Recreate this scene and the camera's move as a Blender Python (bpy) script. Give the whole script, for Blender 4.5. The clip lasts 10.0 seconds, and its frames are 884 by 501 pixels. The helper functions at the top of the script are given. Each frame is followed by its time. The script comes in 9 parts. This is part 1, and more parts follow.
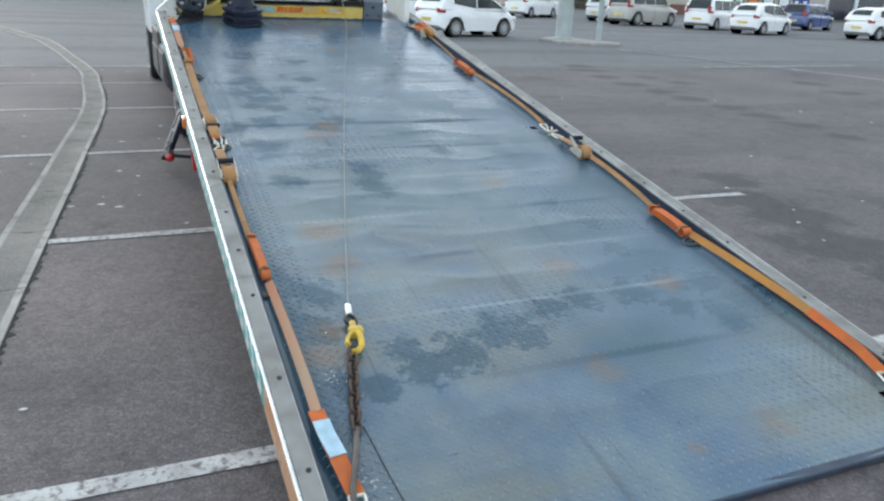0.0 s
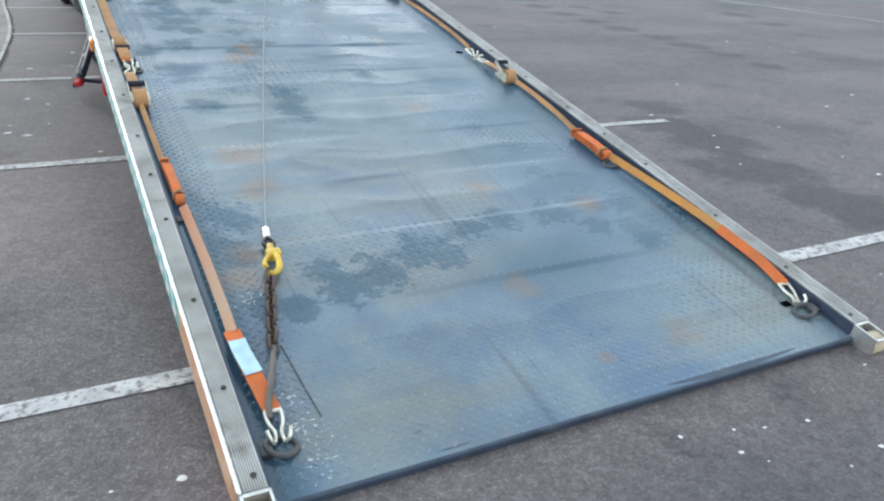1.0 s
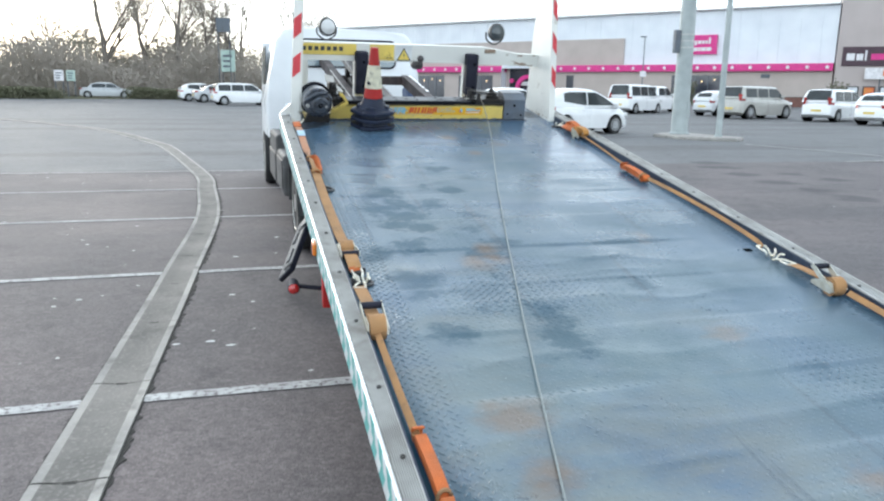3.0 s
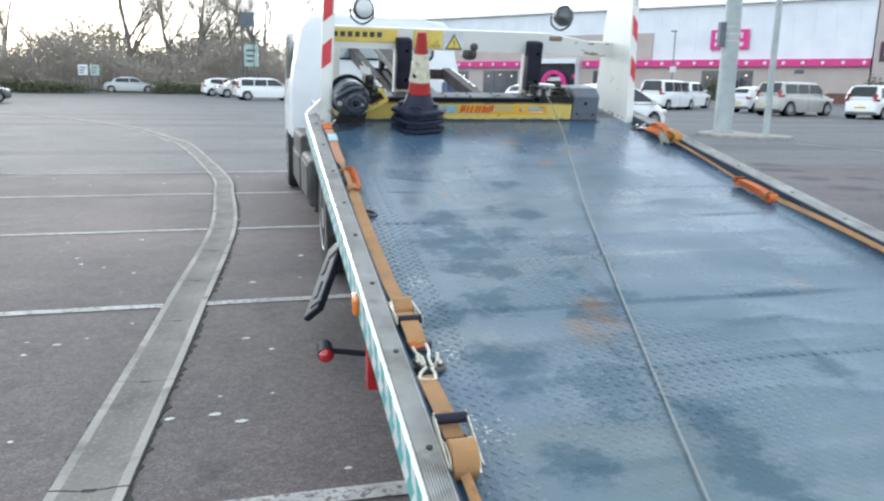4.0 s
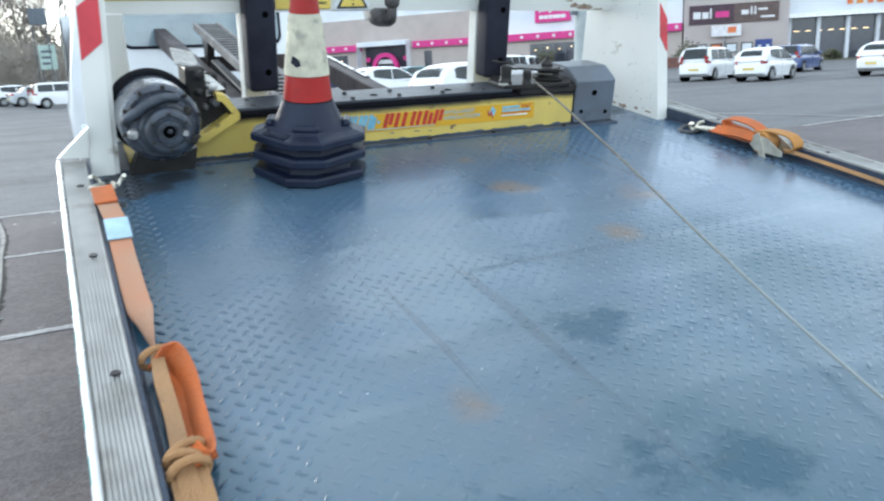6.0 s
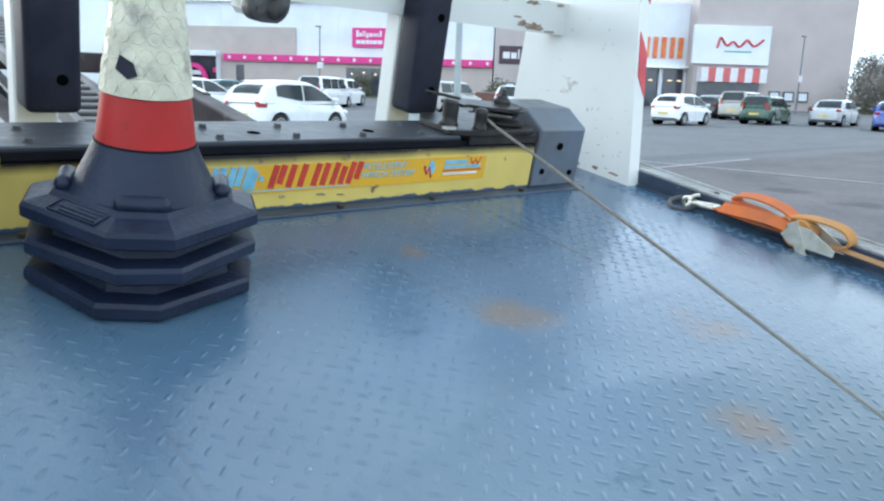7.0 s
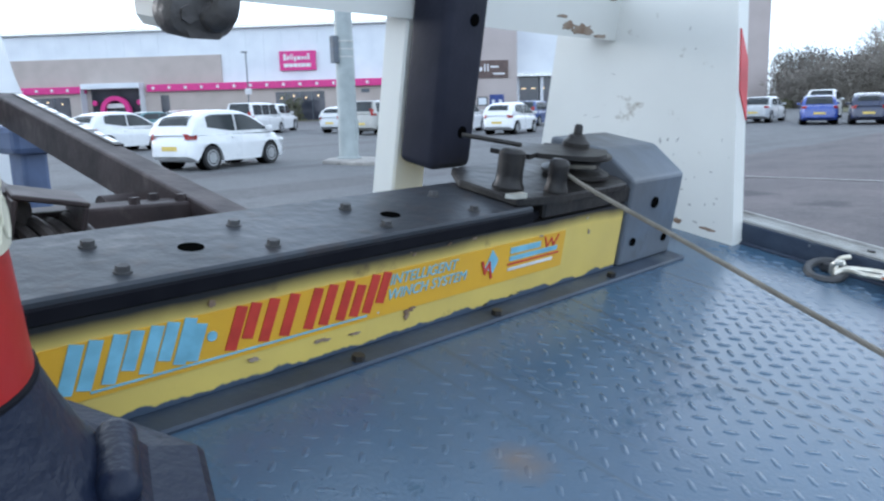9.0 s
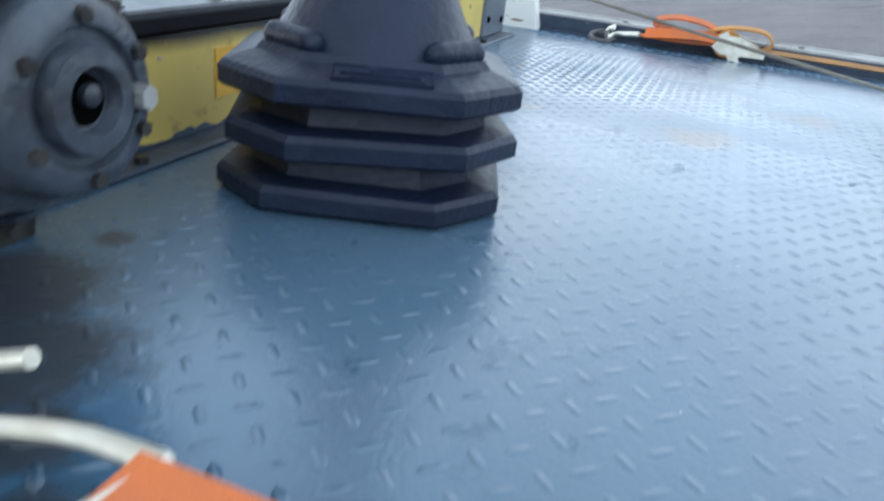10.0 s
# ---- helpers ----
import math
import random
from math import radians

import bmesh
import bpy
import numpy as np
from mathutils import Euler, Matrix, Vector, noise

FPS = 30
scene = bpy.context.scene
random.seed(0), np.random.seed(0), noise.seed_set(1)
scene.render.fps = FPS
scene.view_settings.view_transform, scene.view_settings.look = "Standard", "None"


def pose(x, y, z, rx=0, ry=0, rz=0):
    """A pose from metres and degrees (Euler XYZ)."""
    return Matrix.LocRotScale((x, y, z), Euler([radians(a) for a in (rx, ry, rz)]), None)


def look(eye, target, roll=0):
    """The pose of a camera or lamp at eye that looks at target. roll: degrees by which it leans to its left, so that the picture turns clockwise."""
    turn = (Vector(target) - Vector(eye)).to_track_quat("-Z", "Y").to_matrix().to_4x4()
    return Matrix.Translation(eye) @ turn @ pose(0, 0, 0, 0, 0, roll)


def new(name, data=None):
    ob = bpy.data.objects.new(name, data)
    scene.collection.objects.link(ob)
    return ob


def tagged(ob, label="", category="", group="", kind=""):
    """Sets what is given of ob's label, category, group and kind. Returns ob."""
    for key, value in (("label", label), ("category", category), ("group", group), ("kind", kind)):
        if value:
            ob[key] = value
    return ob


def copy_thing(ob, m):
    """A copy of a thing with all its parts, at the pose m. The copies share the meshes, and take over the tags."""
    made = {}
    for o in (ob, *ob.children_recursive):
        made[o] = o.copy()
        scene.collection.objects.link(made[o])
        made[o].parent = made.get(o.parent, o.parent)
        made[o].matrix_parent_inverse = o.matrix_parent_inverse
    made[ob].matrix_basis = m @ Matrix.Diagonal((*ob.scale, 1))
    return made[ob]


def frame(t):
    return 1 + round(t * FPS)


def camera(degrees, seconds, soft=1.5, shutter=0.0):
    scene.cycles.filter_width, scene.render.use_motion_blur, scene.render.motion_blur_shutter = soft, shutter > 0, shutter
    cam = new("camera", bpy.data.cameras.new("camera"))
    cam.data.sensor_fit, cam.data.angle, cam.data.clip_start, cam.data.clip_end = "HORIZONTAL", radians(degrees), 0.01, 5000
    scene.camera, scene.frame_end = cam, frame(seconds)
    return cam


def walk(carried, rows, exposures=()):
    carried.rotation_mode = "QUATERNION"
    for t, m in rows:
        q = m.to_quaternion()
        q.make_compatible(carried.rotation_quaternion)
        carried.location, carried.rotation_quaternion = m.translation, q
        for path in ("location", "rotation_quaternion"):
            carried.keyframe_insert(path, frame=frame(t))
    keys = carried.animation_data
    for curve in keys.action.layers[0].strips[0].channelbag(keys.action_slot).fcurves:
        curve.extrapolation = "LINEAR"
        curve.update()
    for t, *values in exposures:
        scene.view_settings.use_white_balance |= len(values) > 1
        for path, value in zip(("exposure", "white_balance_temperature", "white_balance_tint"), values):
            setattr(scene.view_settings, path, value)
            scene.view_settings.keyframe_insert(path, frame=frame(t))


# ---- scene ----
cam = camera(61.04, 10.0, soft=2.2, shutter=0.14)
PATH = [
    (0, (-1.537, -1.355, 1.412), (-0.787, 0.383, 0.765), 2.45),
    (0.5, (-1.488, -1.418, 1.368), (-0.615, 0.210, 0.601), 3.02),
    (1, (-1.476, -1.406, 1.361), (-0.598, 0.204, 0.564), 3.50),
    (1.5, (-1.476, -1.364, 1.362), (-0.635, 0.292, 0.620), 4.15),
    (2, (-1.554, -1.090, 1.346), (-0.794, 0.665, 0.762), 5.55),
    (2.5, (-1.620, -0.738, 1.376), (-0.943, 1.078, 0.881), 1.86),
    (2.7, (-1.598, -0.535, 1.360), (-1.073, 1.344, 0.921), 0.49),
    (3.8, (-1.547, 0.637, 1.406), (-0.989, 2.517, 1.014), 2.13),
    (4, (-1.526, 0.857, 1.362), (-1.053, 2.753, 0.936), 0.96),
    (4.5, (-1.462, 1.464, 1.358), (-1.159, 3.363, 0.807), 2.11),
    (5, (-1.427, 2.083, 1.370), (-1.069, 3.977, 0.838), 0.39),
    (5.5, (-1.301, 2.759, 1.364), (-0.858, 4.652, 0.897), 1.31),
    (5.7, (-1.249, 3.029, 1.373), (-0.634, 4.875, 0.911), 0.35),
    (6, (-1.169, 3.381, 1.386), (-0.320, 5.130, 0.916), -2.91),
    (6.2, (-1.103, 3.618, 1.399), (-0.136, 5.305, 0.933), -0.93),
    (7.3, (-0.827, 4.677, 1.417), (0.487, 6.131, 1.017), 1.51),
    (7.5, (-0.742, 4.820, 1.444), (0.519, 6.329, 1.085), -0.09),
    (8, (-0.522, 5.112, 1.465), (0.726, 6.647, 1.167), -1.57),
    (8.5, (-0.494, 5.162, 1.460), (0.788, 6.665, 1.152), -1.35),
    (9, (-0.561, 5.146, 1.453), (0.837, 6.527, 1.079), -1.45),
    (9.3, (-0.724, 5.153, 1.443), (0.842, 6.323, 1.020), -2.42),
    (9.5, (-0.901, 5.177, 1.427), (0.792, 6.128, 0.946), -4.44),
    (9.7, (-1.055, 5.231, 1.380), (0.716, 5.975, 0.824), -6.83),
    (9.8, (-1.133, 5.241, 1.365), (0.634, 5.964, 0.768), -6.50),
    (9.9, (-1.212, 5.259, 1.356), (0.546, 5.927, 0.675), -4.60),
    (10, (-1.271, 5.264, 1.307), (0.472, 5.965, 0.622), -4.15),
]
EXPOSURES = [(0.0, -0.3, 6600, 10), (0.5, 0.0, 6600, 10), (1.0, 0.06, 6600, 10), (2.5, 0.08, 6600, 10), (4.0, 0.0, 6550, 11), (4.5, 0.04, 6500, 11), (5.0, 0.08, 6480, 11), (6.0, 0.12, 6350, 9), (7.5, 0.18, 6000, 8), (8.0, 0.03, 5980, 12), (9.0, -0.10, 5980, 13), (9.4, 0.10, 6150, 13), (9.8, 0.13, 6100, 12), (10.0, 0.20, 6150, 10)]
walk(cam, [(t, look(eye, target, roll)) for t, eye, target, roll in PATH], EXPOSURES)

# ---- daylight: a pale overcast evening sky, the low sun veiled ahead to the left ----
SUN_TURN, SUN_UP = radians(-14), radians(14)   # azimuth from +y towards +x, elevation
CLOUD = 1.65
world = bpy.data.worlds.new("overcast_sky")
scene.world = world
world.use_nodes = True
wn, wl = world.node_tree.nodes, world.node_tree.links
wn.clear()
sky = wn.new("ShaderNodeTexSky")
sky.sky_type, sky.sun_disc = "NISHITA", False
sky.sun_elevation, sky.sun_rotation = SUN_UP, SUN_TURN
sky.air_density, sky.dust_density, sky.ozone_density = 1.0, 1.5, 2.5
cloud = wn.new("ShaderNodeTexNoise")
cloud.inputs["Scale"].default_value = 2.2
cloud.inputs["Detail"].default_value = 4.0
ramp = wn.new("ShaderNodeValToRGB")
ramp.color_ramp.elements[0].position, ramp.color_ramp.elements[0].color = 0.3, (0.66, 0.83, 1.0, 1)
ramp.color_ramp.elements[1].position, ramp.color_ramp.elements[1].color = 0.7, (0.90, 0.98, 1.0, 1)
bg_sky, bg_cloud = wn.new("ShaderNodeBackground"), wn.new("ShaderNodeBackground")
bg_sky.inputs["Strength"].default_value = 0.07
add, wout = wn.new("ShaderNodeAddShader"), wn.new("ShaderNodeOutputWorld")
wl.new(sky.outputs[0], bg_sky.inputs["Color"])
wl.new(cloud.outputs["Fac"], ramp.inputs["Fac"])
# the cloud is thinner, so brighter, on the sun's side
spot = wn.new("ShaderNodeTexCoord")
toward, veil, power = wn.new("ShaderNodeVectorMath"), wn.new("ShaderNodeMapRange"), wn.new("ShaderNodeMath")
toward.operation = "DOT_PRODUCT"
toward.inputs[1].default_value = (math.sin(SUN_TURN) * math.cos(SUN_UP), math.cos(SUN_TURN) * math.cos(SUN_UP), math.sin(SUN_UP))
veil.inputs["From Min"].default_value, veil.inputs["From Max"].default_value = -1.0, 1.0
veil.inputs["To Min"].default_value, veil.inputs["To Max"].default_value = 1.06, 1.36
power.operation = "MULTIPLY"
power.inputs[1].default_value = CLOUD
wl.new(spot.outputs["Generated"], toward.inputs[0])
wl.new(toward.outputs["Value"], veil.inputs["Value"])
# an evening sky: pale at the horizon, deeper and bluer overhead
split, deep, both = wn.new("ShaderNodeSeparateXYZ"), wn.new("ShaderNodeMapRange"), wn.new("ShaderNodeMath")
deep.interpolation_type = "SMOOTHSTEP"
deep.inputs["From Min"].default_value, deep.inputs["From Max"].default_value = 0.0, 1.0
deep.inputs["To Min"].default_value, deep.inputs["To Max"].default_value = 1.25, 0.62
both.operation = "MULTIPLY"
wl.new(spot.outputs["Generated"], split.inputs[0])
wl.new(split.outputs["Z"], deep.inputs["Value"])
wl.new(veil.outputs["Result"], both.inputs[0])
wl.new(deep.outputs["Result"], both.inputs[1])
wl.new(both.outputs[0], power.inputs[0])
wl.new(power.outputs[0], bg_cloud.inputs["Strength"])
wl.new(ramp.outputs["Color"], bg_cloud.inputs["Color"])
wl.new(bg_sky.outputs[0], add.inputs[0])
wl.new(bg_cloud.outputs[0], add.inputs[1])
wl.new(add.outputs[0], wout.inputs["Surface"])
sun_data = bpy.data.lights.new("sun", "SUN")
sun_data.energy, sun_data.angle, sun_data.color = 0.8, radians(15), (1.0, 0.96, 0.90)
sun = new("sun", sun_data)
sun.matrix_world = look((0, 0, 30), (-math.sin(SUN_TURN) * math.cos(SUN_UP), -math.cos(SUN_TURN) * math.cos(SUN_UP), 30 - math.sin(SUN_UP)))

# ---- materials ----


def shade(name, base, rough=0.6, metal=0.0, var=0.25, scale=6.0, tint=None, bump=0.15, bump_scale=40.0, stain=None, stain_scale=1.2, stain_at=(0.55, 0.7), fine=None, coat=0.0, spec=0.5, transmission=0.0, emit=None, random=0.0):
    """A surface with grain at two scales: base colour broken by noise, stain patches with their own shape, uneven gloss and fine relief."""
    m = bpy.data.materials.new(name)
    m.use_nodes = True
    n, l = m.node_tree.nodes, m.node_tree.links
    b = n["Principled BSDF"]
    geo = n.new("ShaderNodeTexCoord")
    vec = geo.outputs["Object"]
    t1, t2 = n.new("ShaderNodeTexNoise"), n.new("ShaderNodeTexNoise")
    for t, s, d in ((t1, scale, 5.0), (t2, bump_scale, 3.0)):
        t.inputs["Scale"].default_value, t.inputs["Detail"].default_value = s, d
        l.new(vec, t.inputs["Vector"])
    other = tint or tuple(c * (1 - var) for c in base)
    mix = n.new("ShaderNodeMix")
    mix.data_type = "RGBA"
    mix.inputs[6].default_value, mix.inputs[7].default_value = (*base, 1), (*other, 1)
    r1 = n.new("ShaderNodeMapRange")
    r1.inputs["From Min"].default_value, r1.inputs["From Max"].default_value = 0.35, 0.68
    l.new(t1.outputs["Fac"], r1.inputs["Value"])
    l.new(r1.outputs["Result"], mix.inputs[0])
    col = mix.outputs[2]
    if fine:
        m2, r2 = n.new("ShaderNodeMix"), n.new("ShaderNodeMapRange")
        m2.data_type = "RGBA"
        m2.inputs[7].default_value = (*fine, 1)
        r2.inputs["From Min"].default_value, r2.inputs["From Max"].default_value, r2.inputs["To Max"].default_value = 0.52, 0.72, 0.8
        l.new(t2.outputs["Fac"], r2.inputs["Value"])
        l.new(r2.outputs["Result"], m2.inputs[0])
        l.new(col, m2.inputs[6])
        col = m2.outputs[2]
    if stain:
        t3, r3, m3 = n.new("ShaderNodeTexNoise"), n.new("ShaderNodeMapRange"), n.new("ShaderNodeMix")
        m3.data_type = "RGBA"
        t3.inputs["Scale"].default_value, t3.inputs["Detail"].default_value, t3.inputs["Roughness"].default_value = stain_scale, 8.0, 0.62
        r3.inputs["From Min"].default_value, r3.inputs["From Max"].default_value = stain_at
        m3.inputs[7].default_value = (*stain, 1)
        l.new(vec, t3.inputs["Vector"])
        l.new(t3.outputs["Fac"], r3.inputs["Value"])
        l.new(r3.outputs["Result"], m3.inputs[0])
        l.new(col, m3.inputs[6])
        col = m3.outputs[2]
    if random:
        info, hsv, mr = n.new("ShaderNodeObjectInfo"), n.new("ShaderNodeHueSaturation"), n.new("ShaderNodeMapRange")
        mr.inputs["To Min"].default_value, mr.inputs["To Max"].default_value = 1 - random, 1 + random
        l.new(info.outputs["Random"], mr.inputs["Value"])
        l.new(mr.outputs["Result"], hsv.inputs["Value"])
        l.new(col, hsv.inputs["Color"])
        col = hsv.outputs["Color"]
    l.new(col, b.inputs["Base Color"])
    rr = n.new("ShaderNodeMapRange")
    rr.inputs["To Min"].default_value, rr.inputs["To Max"].default_value = max(rough - 0.12, 0.02), min(rough + 0.12, 1)
    l.new(t1.outputs["Fac"], rr.inputs["Value"])
    l.new(rr.outputs["Result"], b.inputs["Roughness"])
    b.inputs["Metallic"].default_value = metal
    b.inputs["Coat Weight"].default_value = coat
    b.inputs["Specular IOR Level"].default_value = spec
    b.inputs["Transmission Weight"].default_value = transmission
    if bump:
        bp = n.new("ShaderNodeBump")
        bp.inputs["Strength"].default_value, bp.inputs["Distance"].default_value = bump, 0.01
        l.new(t2.outputs["Fac"], bp.inputs["Height"])
        l.new(bp.outputs["Normal"], b.inputs["Normal"])
    if emit:
        b.inputs["Emission Color"].default_value, b.inputs["Emission Strength"].default_value = (*emit[0], 1), emit[1]
    return m


def deck_paint(name, studs=False):
    """Blue-grey deck paint: a dull sheen, dusty towards the tail, ragged damp patches, rust blooms, drag marks."""
    m = shade(name, (0.041, 0.097, 0.168), rough=0.22, scale=1.6, tint=(0.030, 0.073, 0.133), bump=0.06, bump_scale=170.0, spec=0.7)
    n, l = m.node_tree.nodes, m.node_tree.links
    b = n["Principled BSDF"]
    vec = next(x for x in n if x.type == "TEX_COORD").outputs["Object"]
    col = b.inputs["Base Color"].links[0].from_socket
    rough = b.inputs["Roughness"].links[0].from_socket

    def math_node(op, a, c):
        q = n.new("ShaderNodeMath")
        q.operation = op
        for k, v in enumerate((a, c)):
            if isinstance(v, (int, float)):
                q.inputs[k].default_value = v
            else:
                l.new(v, q.inputs[k])
        return q.outputs[0]

    def ranged(v, lo, hi, to0=0.0, to1=1.0):
        r = n.new("ShaderNodeMapRange")
        r.inputs["From Min"].default_value, r.inputs["From Max"].default_value = lo, hi
        r.inputs["To Min"].default_value, r.inputs["To Max"].default_value = to0, to1
        l.new(v, r.inputs["Value"])
        return r.outputs["Result"]

    def grain(scale, stretch=(1, 1, 1), seed=0.0, detail=9.0, gain=0.65):
        mp, t = n.new("ShaderNodeMapping"), n.new("ShaderNodeTexNoise")
        mp.inputs["Scale"].default_value, mp.inputs["Location"].default_value = stretch, (seed, seed * 1.7, seed * 0.3)
        t.inputs["Scale"].default_value, t.inputs["Detail"].default_value, t.inputs["Roughness"].default_value = scale, detail, gain
        l.new(vec, mp.inputs["Vector"])
        l.new(mp.outputs["Vector"], t.inputs["Vector"])
        return t.outputs["Fac"]

    def over(col, colour, mask):
        mx = n.new("ShaderNodeMix")
        mx.data_type = "RGBA"
        mx.inputs[7].default_value = (*colour, 1)
        l.new(mask, mx.inputs[0])
        l.new(col, mx.inputs[6])
        return mx.outputs[2]

    def spots(places):
        """Soft discs round (x, y, radius) on the plate, joined."""
        best = None
        for x, y, r in places:
            d, mp = n.new("ShaderNodeVectorMath"), n.new("ShaderNodeVectorMath")
            mp.operation, d.operation = "MULTIPLY", "DISTANCE"
            mp.inputs[1].default_value = (1, 1, 0)
            l.new(vec, mp.inputs[0])
            l.new(mp.outputs[0], d.inputs[0])
            d.inputs[1].default_value = (x, y, 0)
            v = ranged(d.outputs["Value"], r, 0.0)
            best = v if best is None else math_node("MAXIMUM", best, v)
        return best

    sep = n.new("ShaderNodeSeparateXYZ")
    l.new(vec, sep.inputs[0])
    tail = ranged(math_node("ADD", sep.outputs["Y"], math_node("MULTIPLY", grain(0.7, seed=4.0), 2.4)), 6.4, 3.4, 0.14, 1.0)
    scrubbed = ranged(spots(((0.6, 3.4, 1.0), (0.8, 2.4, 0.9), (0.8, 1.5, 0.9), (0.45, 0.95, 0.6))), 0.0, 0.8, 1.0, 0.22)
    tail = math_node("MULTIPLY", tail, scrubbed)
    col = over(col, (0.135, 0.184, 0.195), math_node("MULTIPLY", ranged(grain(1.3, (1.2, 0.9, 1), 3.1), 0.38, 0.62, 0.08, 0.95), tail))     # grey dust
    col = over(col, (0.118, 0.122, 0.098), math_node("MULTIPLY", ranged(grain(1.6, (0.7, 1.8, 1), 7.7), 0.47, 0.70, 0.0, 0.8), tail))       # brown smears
    col = over(col, (0.06, 0.085, 0.11), ranged(grain(0.9, (3.2, 0.35, 1), 13.0), 0.60, 0.72, 0.0, 0.4))                                       # tyre drags along the bed
    col = over(col, (0.150, 0.205, 0.238), math_node("MULTIPLY", spots(((-0.75, 5.45, 0.5), (-0.45, 5.0, 0.5), (0.3, 5.0, 0.4))), ranged(grain(2.2, seed=33.0), 0.35, 0.65, 0.10, 0.45)))   # sky sheen painted pale on the front plate, with trodden dust
    film = math_node("MULTIPLY", spots(((0.75, 1.35, 0.6), (0.55, 1.75, 0.6), (0.9, 0.95, 0.5), (0.25, 0.8, 0.5), (0.8, 2.2, 0.6), (-0.5, 3.5, 1.0), (-0.1, 3.0, 1.0), (-0.3, 2.3, 0.8), (0.3, 4.2, 0.9), (0.5, 3.6, 0.9), (0.25, 4.7, 0.6), (-0.3, 4.2, 0.8), (0.45, 2.7, 0.9), (0.1, 2.2, 0.7))), ranged(grain(1.8, (1, 1.4, 1), 51.0), 0.36, 0.56, 0.35, 1.0))
    col = over(col, (0.036, 0.088, 0.116), math_node("MULTIPLY", film, 0.85))   # damp film in the middle of the bed
    wet = spots(((-1.05, 1.52, 0.14), (-0.95, 1.40, 0.22), (-1.03, 1.22, 0.17), (-0.94, 1.13, 0.17), (-0.84, 0.77, 0.13), (-0.93, 0.80, 0.14), (-0.68, 0.95, 0.13), (-0.62, 0.84, 0.18), (-0.49, 0.89, 0.18), (-0.30, 0.98, 0.19), (-0.18, 0.93, 0.16), (0.0, 1.07, 0.14), (0.15, 1.11, 0.16), (0.42, 1.11, 0.18), (0.65, 1.15, 0.19), (0.81, 1.10, 0.19), (0.93, 0.95, 0.21), (0.56, 0.97, 0.13), (0.74, 0.85, 0.19), (0.58, 1.47, 0.12), (0.60, 1.74, 0.13), (0.50, 1.95, 0.14), (0.35, 3.2, 0.3), (-0.25, 3.75, 0.25), (0.5, 4.25, 0.45), (0.75, 3.6, 0.3), (-0.55, 2.75, 0.25)))
    # darker ragged strip along the left rail
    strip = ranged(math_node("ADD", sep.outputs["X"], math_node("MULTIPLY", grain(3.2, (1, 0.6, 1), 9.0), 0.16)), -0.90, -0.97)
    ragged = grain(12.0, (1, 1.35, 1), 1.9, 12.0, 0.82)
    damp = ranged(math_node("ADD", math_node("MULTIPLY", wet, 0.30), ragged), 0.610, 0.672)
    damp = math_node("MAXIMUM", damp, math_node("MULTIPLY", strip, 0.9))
    pools = spots(((-0.74, 4.15, 0.22), (-0.78, 3.62, 0.22), (-0.79, 2.88, 0.23), (-0.72, 3.33, 0.20), (-0.39, 3.2, 0.21), (-0.82, 3.88, 0.20), (-0.68, 3.92, 0.23), (-0.52, 3.94, 0.20), (-0.70, 3.72, 0.22), (-0.66, 3.56, 0.14), (-0.29, 3.70, 0.26), (-0.36, 3.50, 0.18), (-0.72, 3.27, 0.20), (-0.93, 3.25, 0.17), (-0.46, 4.22, 0.14), (-0.31, 4.18, 0.16), (-0.28, 3.34, 0.20), (-0.78, 2.91, 0.18), (-0.45, 2.93, 0.16), (-0.34, 2.50, 0.20), (-0.36, 2.30, 0.23), (-0.78, 2.44, 0.18), (0.18, 2.76, 0.20), (-0.27, 4.59, 0.16)))
    pool = ranged(math_node("ADD", math_node("MULTIPLY", pools, 0.26), grain(3.2, (1, 1.35, 1), 27.0, 12.0, 0.80)), 0.59, 0.70)
    col = over(col, (0.024, 0.066, 0.098), math_node("MULTIPLY", pool, 0.50))                                                                # dull wet patches
    col = over(col, (0.021, 0.066, 0.102), math_node("MULTIPLY", damp, 0.84))                                                                 # damp dark patches, and the darker strip by the rail
    rusty = spots(((-0.40, 3.25, 0.12), (-0.39, 3.12, 0.10), (-0.97, 0.95, 0.16), (-0.74, 1.60, 0.16), (-0.50, 3.08, 0.14), (-0.63, 4.47, 0.08), (-0.75, 1.88, 0.2), (-0.80, 1.95, 0.12), (-0.77, 1.56, 0.14), (-0.92, 1.11, 0.12), (-0.97, 0.94, 0.13), (0.0, 0.65, 0.12), (0.42, 0.27, 0.12), (0.07, 0.22, 0.1), (0.0, 5.41, 0.12), (0.05, 5.38, 0.08), (0.02, 5.71, 0.06), (0.35, 5.2, 0.13), (0.1, 5.0, 0.1), (0.5, 3.3, 0.15), (0.62, 1.12, 0.15), (0.2, 1.4, 0.15), (0.3, 2.3, 0.2)))
    col = over(col, (0.14, 0.092, 0.06), ranged(math_node("ADD", math_node("MULTIPLY", rusty, 0.42), grain(4.5, (0.8, 1.5, 1), 5.5)), 0.64, 0.92, 0.0, 0.75))
    col = over(col, (0.12, 0.06, 0.03), ranged(grain(9.0, seed=15.5), 0.70, 0.78, 0.0, 0.7))                                                   # rust blooms
    chipped = spots(((-0.99, 0.37, 0.13), (-0.98, 0.25, 0.14), (-0.97, 0.12, 0.12), (-0.98, 0.86, 0.1), (-0.97, 3.5, 0.14), (-0.97, 3.0, 0.16), (-0.97, 2.6, 0.16)))
